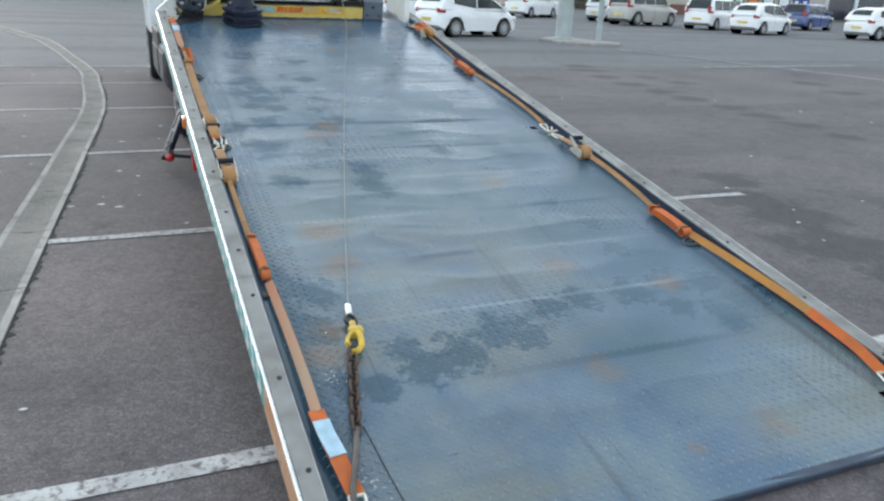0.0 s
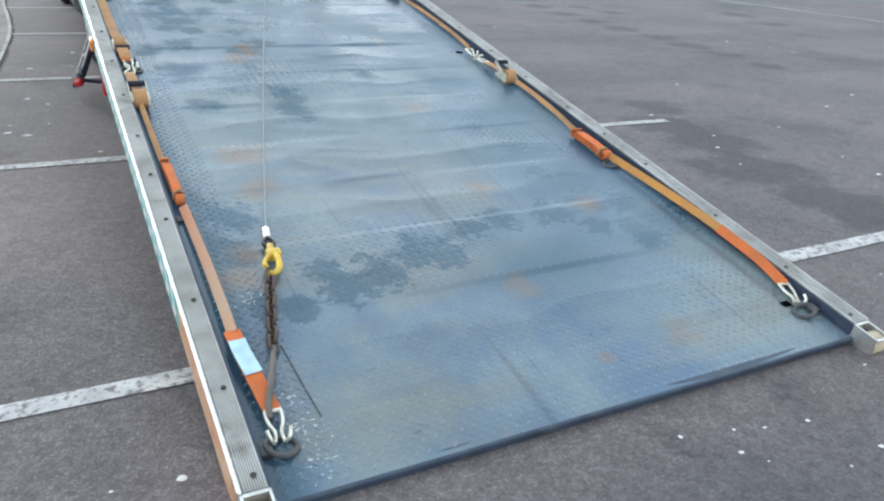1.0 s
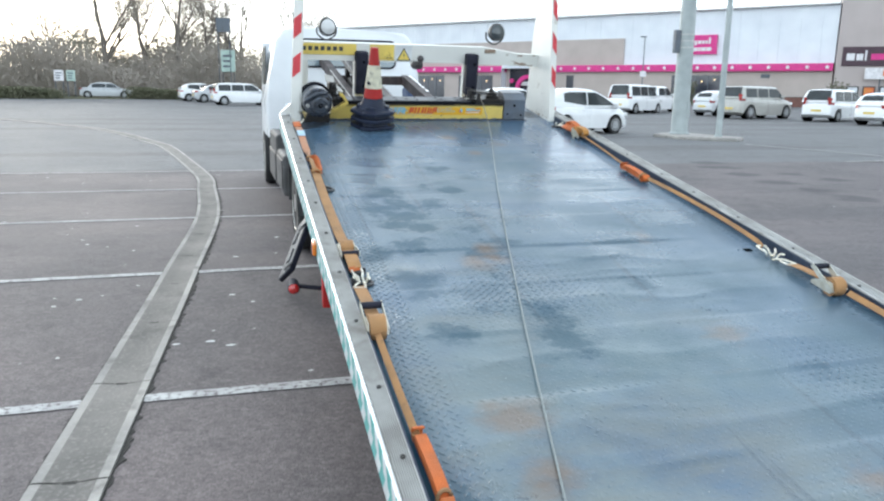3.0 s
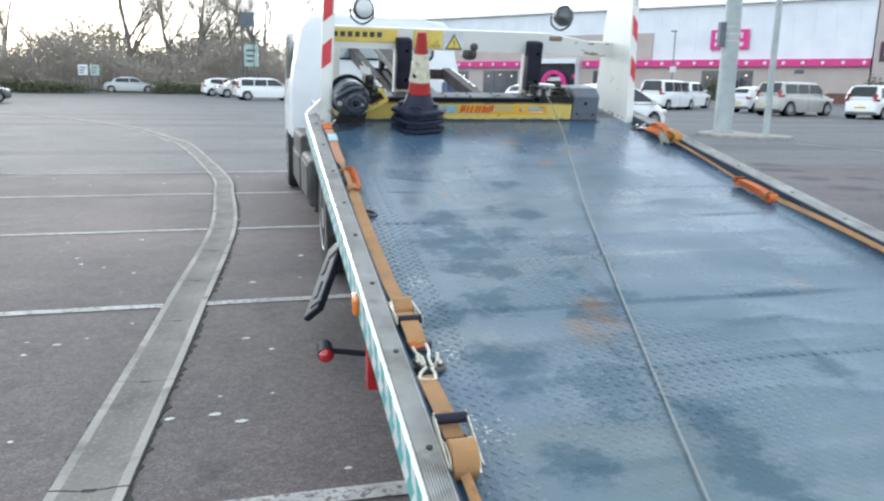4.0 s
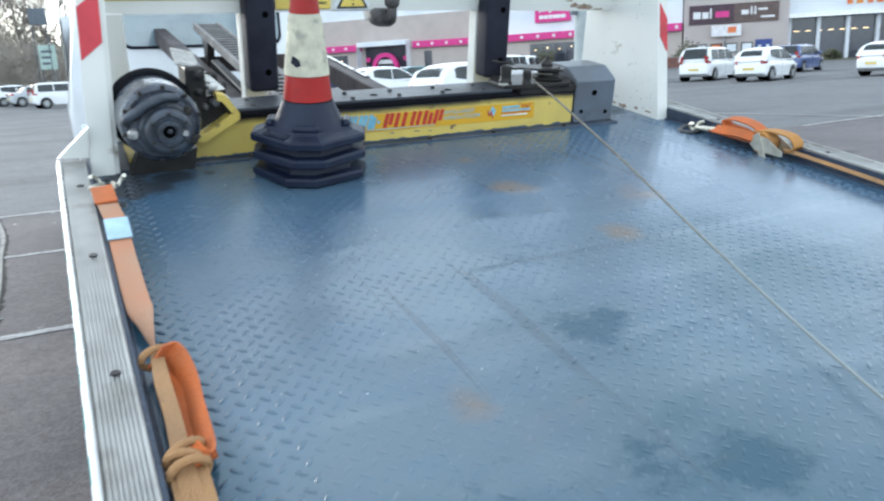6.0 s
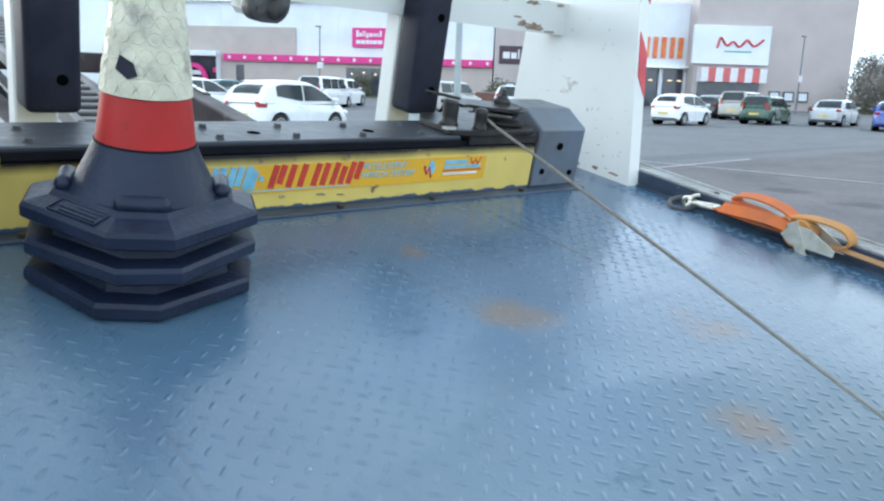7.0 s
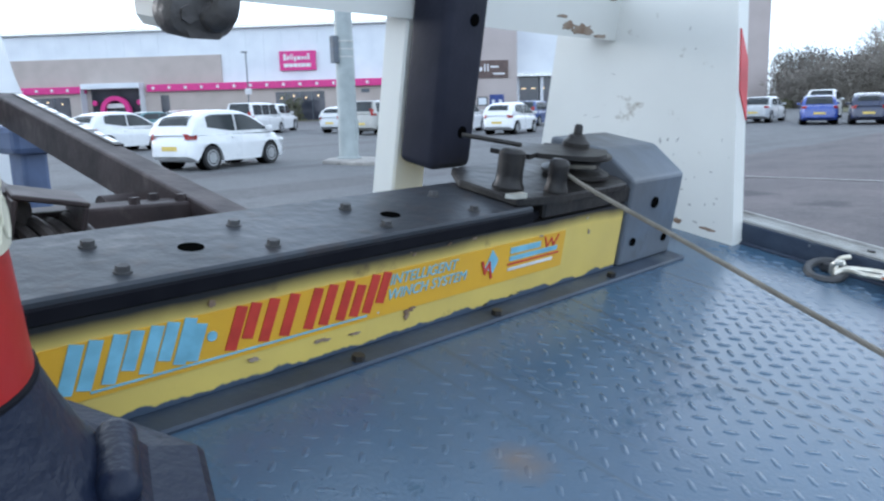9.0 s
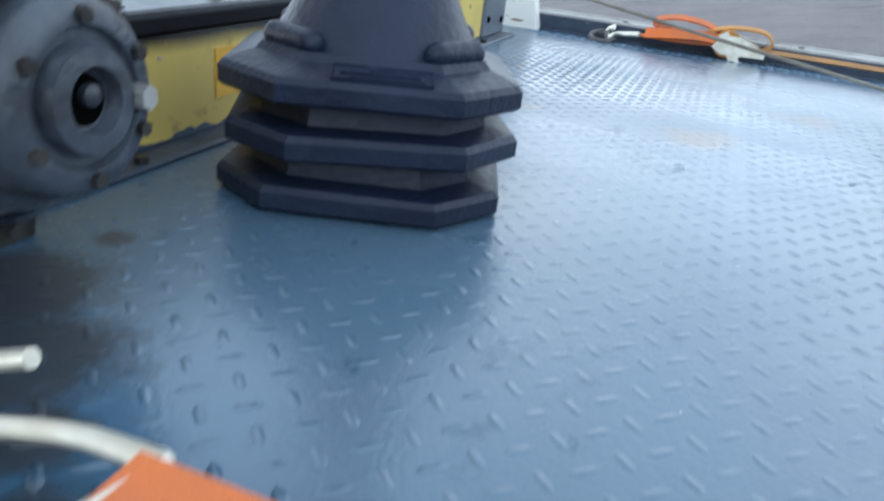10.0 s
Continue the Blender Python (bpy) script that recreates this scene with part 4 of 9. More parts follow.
def headboard():
    lean = lambda z: 6.02 + 0.21 * z
    # right side plate, with its rear flange
    bm = bm_new()
    prism(bm, [(6.02, 0.0), (6.58, 0.0), (6.58, 0.62), (6.50, 1.25), (6.02 + 0.21 * 1.25, 1.25)], 1.100, 1.110, "x")
    right = part("headboard_side", bm, M_WHITE, truck, "white steel side plate of the headboard with scuffs", HEAD)
    bm = bm_new()
    prism(bm, [(6.02, 0.0), (6.045, 0.0), (6.045 + 0.21 * 1.25, 1.25), (6.02 + 0.21 * 1.25, 1.25)], 1.110, 1.152, "x")
    fl = part("rear_flange", bm, M_WHITE, right)
    rnd = random.Random(31)
    for y, z, ry, rz in ((6.459, 0.22, 0.010, 0.003), (6.425, 0.222, 0.014, 0.002), (6.243, 0.199, 0.004, 0.012), (6.225, 0.205, 0.003, 0.008), (6.201, 0.21, 0.003, 0.010), (6.225, 0.455, 0.003, 0.009), (6.202, 0.413, 0.006, 0.003), (6.107, 0.155, 0.005, 0.003), (6.195, 0.148, 0.010, 0.002), (6.205, 0.063, 0.010, 0.003), (6.098, 0.229, 0.002, 0.008), (6.17, 0.10, 0.012, 0.003), (6.14, 0.07, 0.006, 0.005), (6.12, 0.035, 0.010, 0.005), (6.08, 0.10, 0.005, 0.003), (6.30, 0.05, 0.02, 0.004), (6.40, 0.33, 0.012, 0.0015)):
        scuff(right, "x", 1.100, y, z, ry * 0.75, rz * 0.75, rnd, M_SCUFF, rnd.uniform(-0.4, 0.4))
    for k in range(8):
        scuff(right, "x", 1.100, 6.05 + 0.16 * rnd.random() ** 1.5, rnd.uniform(0.015, 0.2), rnd.uniform(0.001, 0.003), rnd.uniform(0.001, 0.004), rnd, M_SCUFF)
    for k in range(9):
        scuff(right, "x", 1.100, rnd.uniform(6.06, 6.5), 0.008 + 0.02 * rnd.random(), rnd.uniform(0.008, 0.03), rnd.uniform(0.003, 0.008), rnd, M_RUSTWELD)
    chevrons(right, 1.112, 1.150, lean, (0.338, 0.61, 0.88), 0.128, -0.062)
    bm = bm_new()
    prism(bm, [(6.03, 0.0), (6.36, 0.0), (6.36, 0.6), (6.40, 1.25), (6.03 + 0.21 * 1.25, 1.25)], -1.03, -1.016, "x")
    left = part("headboard_side", bm, M_WHITE, truck, "white steel side plate of the headboard", HEAD @ pose(0.012, 0, 0) @ Matrix.Translation((-1.06, 0, 0)) @ pose(0, 0, 0, 0, 3.4, 0) @ Matrix.Translation((1.06, 0, 0)))
    bm = bm_new()
    prism(bm, [(6.02, 0.0), (6.045, 0.0), (6.045 + 0.21 * 1.25, 1.25), (6.02 + 0.21 * 1.25, 1.25)], -1.095, -1.03, "x")
    part("rear_flange", bm, M_WHITE, left)
    bm = bm_new()
    prism(bm, [(-1.180, 0.060), (-1.098, 0.060), (-1.094, 0.150)], 6.03, 6.05, "y")
    part("gusset", bm, M_WHITE, left, "white corner gusset")
    chevrons(left, -1.092, -1.032, lean, (0.333, 0.62, 0.91), 0.145, 0.052)
    # crossbar
    bm = bm_new()
    prism(bm, [(-1.016, 0.425), (-0.22, 0.424), (-0.040, 0.424), (-0.037, 0.392), (-0.026, 0.378), (0.012, 0.378), (0.026, 0.392), (0.029, 0.423), (0.40, 0.418), (0.93, 0.408), (1.100, 0.406), (1.100, 0.508), (0.93, 0.51), (0.60, 0.56), (-1.016, 0.57)], 6.41, 6.48, "y")
    bar = part("crossbar", bm, M_WHITE, truck, "white box-section headboard crossbar with rust at its weld", HEAD)
    rnd = random.Random(9)
    for cx, cz, rx, rz in ((0.955, 0.425, 0.05, 0.014), (0.90, 0.432, 0.025, 0.012), (1.03, 0.414, 0.03, 0.006), (0.93, 0.497, 0.035, 0.007), (1.06, 0.50, 0.02, 0.006), (0.875, 0.45, 0.02, 0.004)):
        bm = bm_new()
        vs = []
        for q in range(22):
            t, g = 2 * math.pi * q / 22, rnd.uniform(0.55, 1.1)
            vs.append((cx + rx * g * math.cos(t), max(cz + rz * g * math.sin(t), 0.41)))
        prism(bm, vs, 6.4085, 6.4105, "y")
        part("rust_patch", bm, M_RUSTWELD, bar, "flaking rust by the weld")
    bm = bm_new()
    box(bm, (0.60, 6.40, 0.512), (0.70, 6.46, 0.545), bevel=0.006)
    part("lug", bm, M_RUSTWELD, bar, "rusty bolted lug")
    for x, lab in ((-0.475, "black rubber buffer block on the headboard"), (0.475, "black rubber buffer block on the headboard")):
        bm = bm_new()
        box(bm, (x - 0.052, 6.415, -0.3), (x + 0.03, 6.475, 0.42), bevel=0.004)
        part("upright", bm, M_WHITE, bar, "white steel upright")
        bm = bm_new()
        box(bm, (x - 0.052, 6.316, 0.163), (x + 0.052, 6.41, 0.510), bevel=0.016, seg=4)
        buf = part("buffer", bm, M_RUBBER, bar, lab, smooth=True)
        for z in (0.232, 0.428):
            bm = bm_new()
            rod(bm, (x + 0.014, 6.3145, z), (x + 0.014, 6.324, z), 0.011, n=14)
            part("bolt_hole", bm, M_HOLE, buf)
    bm = bm_new()
    box(bm, (-0.985, 6.405, -0.1), (-0.908, 6.44, 0.43), bevel=0.004)
    part("upright", bm, M_WHITE, bar, "white steel upright beside the side plate")
    # ball hitch on its plate
    bm = bm_new()
    outline = [(cx + 0.029 * math.cos(a), 0.403 + 0.031 * math.sin(a)) for cx, s0 in ((0.021, -90), (-0.022, 90)) for a in [radians(s0 + 180 * k / 10) for k in range(11)]]
    prism(bm, outline, 6.352, 6.41, "y")
    bmesh.ops.bevel(bm, geom=[e for e in bm.edges if abs(e.verts[0].co.y - e.verts[1].co.y) < 1e-4], offset=0.012, segments=2, affect="EDGES", profile=0.5)
    tube(bm, smooth_path([(0.010, 6.37, 0.400), (0.014, 6.335, 0.405), (0.016, 6.328, 0.425), (0.016, 6.328, 0.448)], 5), 0.021, 14, 0.017)
    hit = part("tow_ball_mount", bm, M_GREASE, bar, "greasy dark grey tow ball mount", smooth=True)
    bm = bm_new()
    bmesh.ops.create_uvsphere(bm, u_segments=20, v_segments=12, radius=0.0285, matrix=Matrix.Translation((0.016, 6.328, 0.464)))
    part("tow_ball", bm, M_GREASE, hit, "greasy tow ball", smooth=True)
    for x in (-0.025, 0.024):
        bm = bm_new()
        rod(bm, (x, 6.347, 0.403), (x, 6.36, 0.403), 0.0125, n=6)
        part("bolt_head", bm, M_GREASE, hit)
    # signs on the crossbar
    for x0, x1 in ((-0.985, -0.512), (-0.40, -0.195)):
        bm = bm_new()
        box(bm, (x0, 6.404, 0.470 if x1 < -0.4 else 0.434), (x1, 6.41, 0.56), bevel=0.002)
        sg = part("capacity_sign", bm, M_YELLOW, bar, "yellow notice plate")
        w = x1 - x0
        if w > 0.3:
            for k in range(7):
                bm = bm_new()
                box(bm, (x0 + 0.03 + k * 0.05, 6.402, 0.503), (x0 + 0.062 + k * 0.05, 6.404, 0.537))
                part("lettering_bar", bm, M_BLACK, sg)
        else:
            text("Tonnes", 0.0225, pose(-0.278, 6.4025, 0.450, 90, 0, 0), M_BLACK, sg)
    bm = bm_new()
    box(bm, (-0.183, 6.404, 0.427), (-0.043, 6.41, 0.56), bevel=0.002)
    wp = part("warning_sign", bm, M_TAPE, bar, "white plate with a yellow warning triangle")
    for g, y, mt in ((1.0, 6.4022, M_BLACK), (0.78, 6.4004, M_YELLOW)):
        bm = bm_new()
        prism(bm, [(-0.1115 - 0.062 * g, 0.468 - 0.034 * g), (-0.1115 + 0.062 * g, 0.468 - 0.034 * g), (-0.1115, 0.468 + 0.074 * g)], y, y + 0.0016, "y")
        part("triangle", bm, mt, wp)
    text("!", 0.070, pose(-0.1195, 6.3995, 0.446, 90, 0, 0), M_BLACK, wp)
    # work lamps on the crossbar
    for x, mt in ((-0.75, M_LAMP_CLEAR), (0.70, M_BLACK)):
        bm = bm_new()
        lathe(bm, [(0.02, -0.05), (0.055, -0.035), (0.072, 0.0), (0.074, 0.035), (0.068, 0.04)], Matrix.Translation((x, 6.46, 0.68)) @ pose(0, 0, 0, 78, 0, 12), 24)
        lp = part("work_lamp", bm, M_BLACK, bar, "round black work lamp on a bracket", smooth=True)
        bm = bm_new()
        lathe(bm, [(0.062, 0.038), (0.05, 0.048), (0.02, 0.053)], Matrix.Translation((x, 6.46, 0.68)) @ pose(0, 0, 0, 78, 0, 12), 24)
        part("lens", bm, M_LAMP_CLEAR if mt is M_LAMP_CLEAR else M_GLASS, lp, smooth=True)
        bm = bm_new()
        tube(bm, smooth_path([(x - 0.08, 6.47, 0.68), (x - 0.07, 6.47, 0.62), (x, 6.47, 0.58), (x + 0.07, 6.47, 0.62), (x + 0.08, 6.47, 0.68)], 5), 0.007, 6)
        part("lamp_bracket", bm, M_BLACK, lp)


def text(body, size, m, material, parent, extrude=0.0006, shear=0.0):
    cu = bpy.data.curves.new("lettering", "FONT")
    cu.body, cu.size, cu.extrude, cu.shear = body, size, extrude, shear
    ob = bpy.data.objects.new("lettering", cu)
    scene.collection.objects.link(ob)
    me = bpy.data.meshes.new_from_object(ob.evaluated_get(bpy.context.evaluated_depsgraph_get()))
    bpy.data.objects.remove(ob)
    bpy.data.curves.remove(cu)
    me.materials.clear()
    me.materials.append(material)
    t = new("lettering", me)
    t.parent, t.matrix_basis = parent, m
    return t


headboard()


def letter_shape(bm, strokes, x, z, w, h, lean, y):
    """Plain slanted bars of a sign: each (u0, v0, u1, v1, thickness)."""
    for u0, v0, u1, v1, th in strokes:
        a, b = Vector((x + u0 * w + lean * v0 * h, z + v0 * h)), Vector((x + u1 * w + lean * v1 * h, z + v1 * h))
        d = (b - a).normalized() * th * h * 0.5
        s = Vector((-d.y, d.x))
        pts = [a - d + s, a - d - s, b + d - s, b + d + s]
        prism(bm, [(p.x, p.y) for p in pts], y - 0.0012, y, "y")


def winch():
    bm = bm_new()
    prism(bm, [(-0.97, 0.013), (0.69, 0.013), (0.69, 0.137), (-0.62, 0.137), (-0.735, 0.075), (-0.87, 0.040), (-0.97, 0.036)], 6.075, 6.26, "y")
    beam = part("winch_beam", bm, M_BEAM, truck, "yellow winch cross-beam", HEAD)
    y = 6.075
    # base flange with bolts
    bm = bm_new()
    box(bm, (-1.0, 6.035, 0.0), (0.902, 6.28, 0.012), bevel=0.003)
    fl = part("base_flange", bm, M_FLANGE, beam, "dark blue-grey base flange")
    # black strip paints in the dark gap below the flange
    bm = bm_new()
    box(bm, (-1.0, 6.030, 0.0005), (0.902, 6.036, 0.005))
    part("gap_line", bm, M_PITCH, fl, "black painted-in gap line under the flange")
    for x in (-0.6, -0.26, 0.047, 0.318, 0.64):
        bm = bm_new()
        rod(bm, (x, 6.048, 0.01), (x, 6.048, 0.020), 0.0085, n=6)
        part("bolt", bm, M_OILY, fl)
    # overhanging top plate
    bm = bm_new()
    box(bm, (-0.66, 6.066, 0.150), (0.40, 6.235, 0.168), bevel=0.003)
    tp = part("top_plate", bm, M_TOPPLATE, beam, "scuffed steel top plate with bolts and holes")
    bm = bm_new()
    box(bm, (-0.66, 6.085, 0.134), (0.44, 6.25, 0.151))
    box(bm, (-0.66, 6.063, 0.142), (0.40, 6.07, 0.160), bevel=0.002)
    part("packing_strip", bm, M_PITCH, beam, "black packing strip under the top plate")
    for x in (-0.574, -0.402, -0.229, -0.055, 0.118, 0.290):
        for yy in (6.094, 6.180):
            bm = bm_new()
            rod(bm, (x, yy, 0.167), (x, yy, 0.1695), 0.0095, n=14)
            rod(bm, (x, yy, 0.1695), (x, yy, 0.1755), 0.0072, n=6)
            part("bolt", bm, M_GRIMY, tp)
    for x in (-0.432, -0.137, 0.158):
        bm = bm_new()
        rod(bm, (x, 6.131, 0.1675), (x, 6.131, 0.1684), 0.0145, n=20)
        part("hole", bm, M_HOLE, tp, "dark round hole")
    # sticker and lettering in plain shapes
    bm = bm_new()
    box(bm, (-0.43, y - 0.0018, 0.050), (0.508, y, 0.112))
    st = part("sticker", bm, M_STICKER, beam, "amber sticker with red and pale blue wording")
    tall_pair = [(0.08, 0.06, 0.08, 0.94, .34), (.62, .06, .62, .94, .34)]
    step_pair = [(0.08, 0.06, 0.08, 0.94, .34), (.62, .06, .62, .72, .34)]
    bar_pair = [(0.08, 0.06, 0.08, 0.94, .34), (.62, .28, .62, .94, .34)]
    for shape, x, w, mt in ((tall_pair, -0.299, .034, M_LETTER_B), (bar_pair, -0.257, .032, M_LETTER_B), (bar_pair, -0.219, .032, M_LETTER_B), (step_pair, -0.182, .026, M_LETTER_B), (None, -0.147, .010, M_LETTER_B), (bar_pair, -0.122, .034, M_LETTER_R), (tall_pair, -0.081, .052, M_LETTER_R), (tall_pair, -0.018, .042, M_LETTER_R), (step_pair, 0.031, .040, M_LETTER_R), (bar_pair, 0.074, .036, M_LETTER_R)):
        bm = bm_new()
        z0, h = 0.0655, 0.042
        if shape:
            letter_shape(bm, shape, x, z0, w, h, 0.28, y - 0.0018)
        else:
            rod(bm, (x + 0.004, y - 0.003, z0 + 0.019), (x + 0.004, y - 0.0018, z0 + 0.019), 0.006, n=14)
        part("sign_stroke", bm, mt, st)
    bm = bm_new()
    box(bm, (-0.273, y - 0.0027, 0.0555), (0.078, y - 0.0016, 0.058))
    part("underline", bm, M_LETTER_B, st)
    text("INTELLIGENT", 0.0215, pose(0.113, y - 0.0025, 0.092, 90, 0, 0), M_LETTER_B, st, shear=0.25)
    text("WINCH SYSTEM", 0.0215, pose(0.110, y - 0.0025, 0.071, 90, 0, 0), M_LETTER_B, st, shear=0.25)
    for zz, hh, x0, x1, mt in ((0.094, 0.010, 0.364, 0.440, M_LETTER_B), (0.082, 0.008, 0.364, 0.488, M_LETTER_B), (0.0755, 0.0028, 0.360, 0.494, M_LETTER_R), (0.066, 0.005, 0.362, 0.478, M_TAPE)):
        bm = bm_new()
        box(bm, (x0, y - 0.003, zz), (x1, y - 0.0016, zz + hh))
        part("logo_bar", bm, mt, st)
    bm = bm_new()
    letter_shape(bm, [(0, 1, .25, 0, .18), (.25, 0, .5, .8, .18), (.5, .8, .75, 0, .18), (.75, 0, 1, 1, .18)], 0.450, 0.0915, 0.036, 0.016, 0.1, y - 0.0018)
    part("logo_mark", bm, M_LETTER_R, st)
    bm = bm_new()
    prism(bm, [(0.306, 0.080), (0.320, 0.108), (0.336, 0.090), (0.326, 0.070)], y - 0.003, y - 0.0016, "y")
    part("logo_mark", bm, M_LETTER_B, st)
    bm = bm_new()
    letter_shape(bm, [(0, .7, .3, .1, .14), (.3, .1, .5, .6, .14), (.5, .6, .8, -.2, .14)], 0.297, 0.070, 0.032, 0.03, 0.1, y - 0.0028)
    part("logo_mark", bm, M_LETTER_R, st)
    # chips and grime on the beam's face
    rnd = random.Random(5)
    for cx, cz, rx, rz in ((0.156, 0.047, 0.011, 0.004), (0.150, 0.040, 0.006, 0.006), (-0.144, 0.122, 0.006, 0.005), (-0.225, 0.106, 0.007, 0.002), (-0.09, 0.041, 0.009, 0.003), (0.005, 0.040, 0.016, 0.003), (0.06, 0.036, 0.012, 0.002), (0.44, 0.112, 0.006, 0.002), (0.58, 0.10, 0.003, 0.006)):
        scuff(beam, "y", y - 0.002, cx, cz, rx, rz, rnd, M_RUSTWELD, rnd.uniform(-0.4, 0.4))
    for k in range(14):
        edge = k % 3
        z = 0.018 + 0.006 * rnd.random() if edge == 0 else (0.128 + 0.006 * rnd.random() if edge == 1 else rnd.uniform(0.03, 0.13))
        scuff(beam, "y", y - 0.002, rnd.uniform(-0.62, 0.68), z, rnd.uniform(0.001, 0.006), rnd.uniform(0.0006, 0.002), rnd, (M_OILY, M_RUSTWELD, M_SCUFF)[k % 3], rnd.uniform(-0.5, 0.5))
    # grey end box with bevelled top
    bm = bm_new()
    prism(bm, [(6.07, 0.012), (6.27, 0.012), (6.27, 0.224), (6.145, 0.224), (6.07, 0.180)], 0.700, 0.893, "x")
    bmesh.ops.bevel(bm, geom=bm.edges[:], offset=0.006, segments=2, affect="EDGES", profile=0.5)
    eb = part("end_box", bm, M_GREYSTEEL, beam, "dark grey steel end housing with a sloped top")
    for xx, zz, r in ((0.79, 0.13, 0.011), (0.733, 0.058, 0.008), (0.855, 0.05, 0.008)):
        bm = bm_new()
        rod(bm, (xx, 6.066, zz), (xx, 6.072, zz), r, n=12)
        part("hole", bm, M_HOLE, eb)
    # fairlead: plate, guide rollers, swing arm, sheave with its nut
    bm = bm_new()
    prism(bm, [(0.345, 6.075), (0.42, 6.062), (0.64, 6.062), (0.668, 6.10), (0.668, 6.27), (0.40, 6.27), (0.345, 6.20)], 0.168, 0.182, "z")
    bmesh.ops.bevel(bm, geom=bm.edges[:], offset=0.003, segments=1, affect="EDGES", profile=0.5)
    fr = part("fairlead", bm, M_OILY, beam, "oily black cable guide plate", Matrix.Translation((0.022, 0, 0)))
    bm = bm_new()
    box(bm, (0.42, 6.076, 0.138), (0.69, 6.25, 0.1675), bevel=0.004)
    part("riser", bm, M_OILY, fr)
    bm = bm_new()
    prism(bm, [(0.325, 6.085), (0.335, 6.074), (0.36, 6.07), (0.36, 6.082)], 0.1825, 0.190, "z")
    part("edge_clip", bm, M_ZINC, fr, "bright worn clip")
    for xx, yy, r, h in ((0.380, 6.125, 0.0215, 0.248), (0.447, 6.080, 0.0165, 0.236)):
        bm = bm_new()
        lathe(bm, [(r * 1.18, 0.182), (r * 1.2, 0.188), (r * 1.02, 0.193), (r * 0.97, 0.21), (r, h - 0.012), (r * 0.98, h - 0.006), (r * 0.7, h - 0.001), (r * 0.3, h)], Matrix.Translation((xx, yy, 0)), 22)
        part("guide_roller", bm, M_OILY, fr, smooth=True)
    bm = bm_new()
    arm = smooth_path([(0.405, 6.15, 0), (0.45, 6.165, 0), (0.50, 6.135, 0), (0.54, 6.115, 0), (0.575, 6.14, 0)], 6)
    wide = [0.034, 0.044, 0.046, 0.048, 0.056]
    left, right = [], []
    for i, p in enumerate(arm):
        d = (arm[min(i + 1, len(arm) - 1)] - arm[max(i - 1, 0)]).normalized()
        k = i / (len(arm) - 1) * 4
        wd = wide[int(k)] + (wide[min(int(k) + 1, 4)] - wide[int(k)]) * (k % 1)
        left.append((p.x - d.y * wd, p.y + d.x * wd))
        right.append((p.x + d.y * wd, p.y - d.x * wd))
    prism(bm, right + left[::-1], 0.228, 0.236, "z")
    part("swing_arm", bm, M_OILY, fr, "curved black arm over the sheave", smooth=True)
    bm = bm_new()
    lathe(bm, [(0.056, 0.183), (0.061, 0.187), (0.061, 0.193), (0.044, 0.2), (0.042, 0.207), (0.044, 0.214), (0.061, 0.221), (0.061, 0.226), (0.03, 0.2275)], Matrix.Translation((0.585, 6.14, 0)), 32)
    sh = part("sheave", bm, M_OILY, fr, "greasy grooved cable sheave", smooth=True)
    bm = bm_new()
    lathe(bm, [(0.024, 0.236), (0.024, 0.244), (0.017, 0.25), (0.014, 0.256), (0.008, 0.258), (0.0075, 0.272), (0.005, 0.275)], Matrix.Translation((0.575, 6.14, 0)), 12)
    part("sheave_nut", bm, M_OILY, sh, "nut and stud", smooth=True)
    bm = bm_new()
    rod(bm, (0.385, 6.24, 0.246), (0.425, 6.145, 0.246), 0.004, n=8)
    part("guide_rod", bm, M_OILY, fr, "thin steel guide rod", smooth=True)
    # drum and hydraulic motor at the far end, its axis along the bed
    m = Matrix.Translation((-0.880, 5.905, 0.176)) @ pose(0, 0, 0, 88, 0, 1)
    bm = bm_new()
    lathe(bm, [(0.02, -0.25), (0.116, -0.245), (0.112, -0.215), (0.113, -0.03), (0.111, -0.014), (0.104, -0.002), (0.098, 0.001), (0.096, -0.006), (0.090, -0.006), (0.086, 0.004), (0.072, 0.006), (0.05, 0.006)], m, 48)
    dr = part("winch_drum", bm, M_DRUM, beam, "glossy dark blue-grey winch drum housing", smooth=True)
    bm = bm_new()
    lathe(bm, [(0.108, -0.238), (0.126, -0.236), (0.130, -0.228), (0.130, -0.196), (0.124, -0.188), (0.108, -0.186)], m, 48)
    part("drum_flange", bm, M_PITCH, dr, "black drum flange", smooth=True)
    off = m @ Matrix.Translation((0.010, -0.014, 0))
    bm = bm_new()
    lathe(bm, [(0.080, 0.0), (0.078, 0.014), (0.068, 0.020), (0.066, 0.040), (0.063, 0.050), (0.055, 0.056), (0.046, 0.056), (0.043, 0.050), (0.037, 0.050), (0.034, 0.062), (0.022, 0.063), (0.019, 0.052), (0.012, 0.050), (0.002, 0.050)], off, 32)
    hm = part("hydraulic_motor", bm, M_MOTOR, dr, "grimy blue-grey hydraulic motor", smooth=True)
    bm = bm_new()
    rod(bm, off @ Vector((0, 0, 0.0505)), off @ Vector((0, 0, 0.0525)), 0.017, n=18)
    bore = part("shaft_bore", bm, M_HOLE, hm, "dark shaft bore")
    bm = bm_new()
    lathe(bm, [(0.0075, 0.0520), (0.0075, 0.058), (0.0055, 0.060), (0.001, 0.0605)], off @ Matrix.Translation((0.002, 0.003, 0)), 14)
    part("shaft_end", bm, M_MOTOR, bore, "grimy end of the shaft", smooth=True)
    bm = bm_new()
    rod(bm, off @ Vector((0.040, -0.004, 0.046)), off @ Vector((0.042, -0.004, 0.068)), 0.009, n=6)
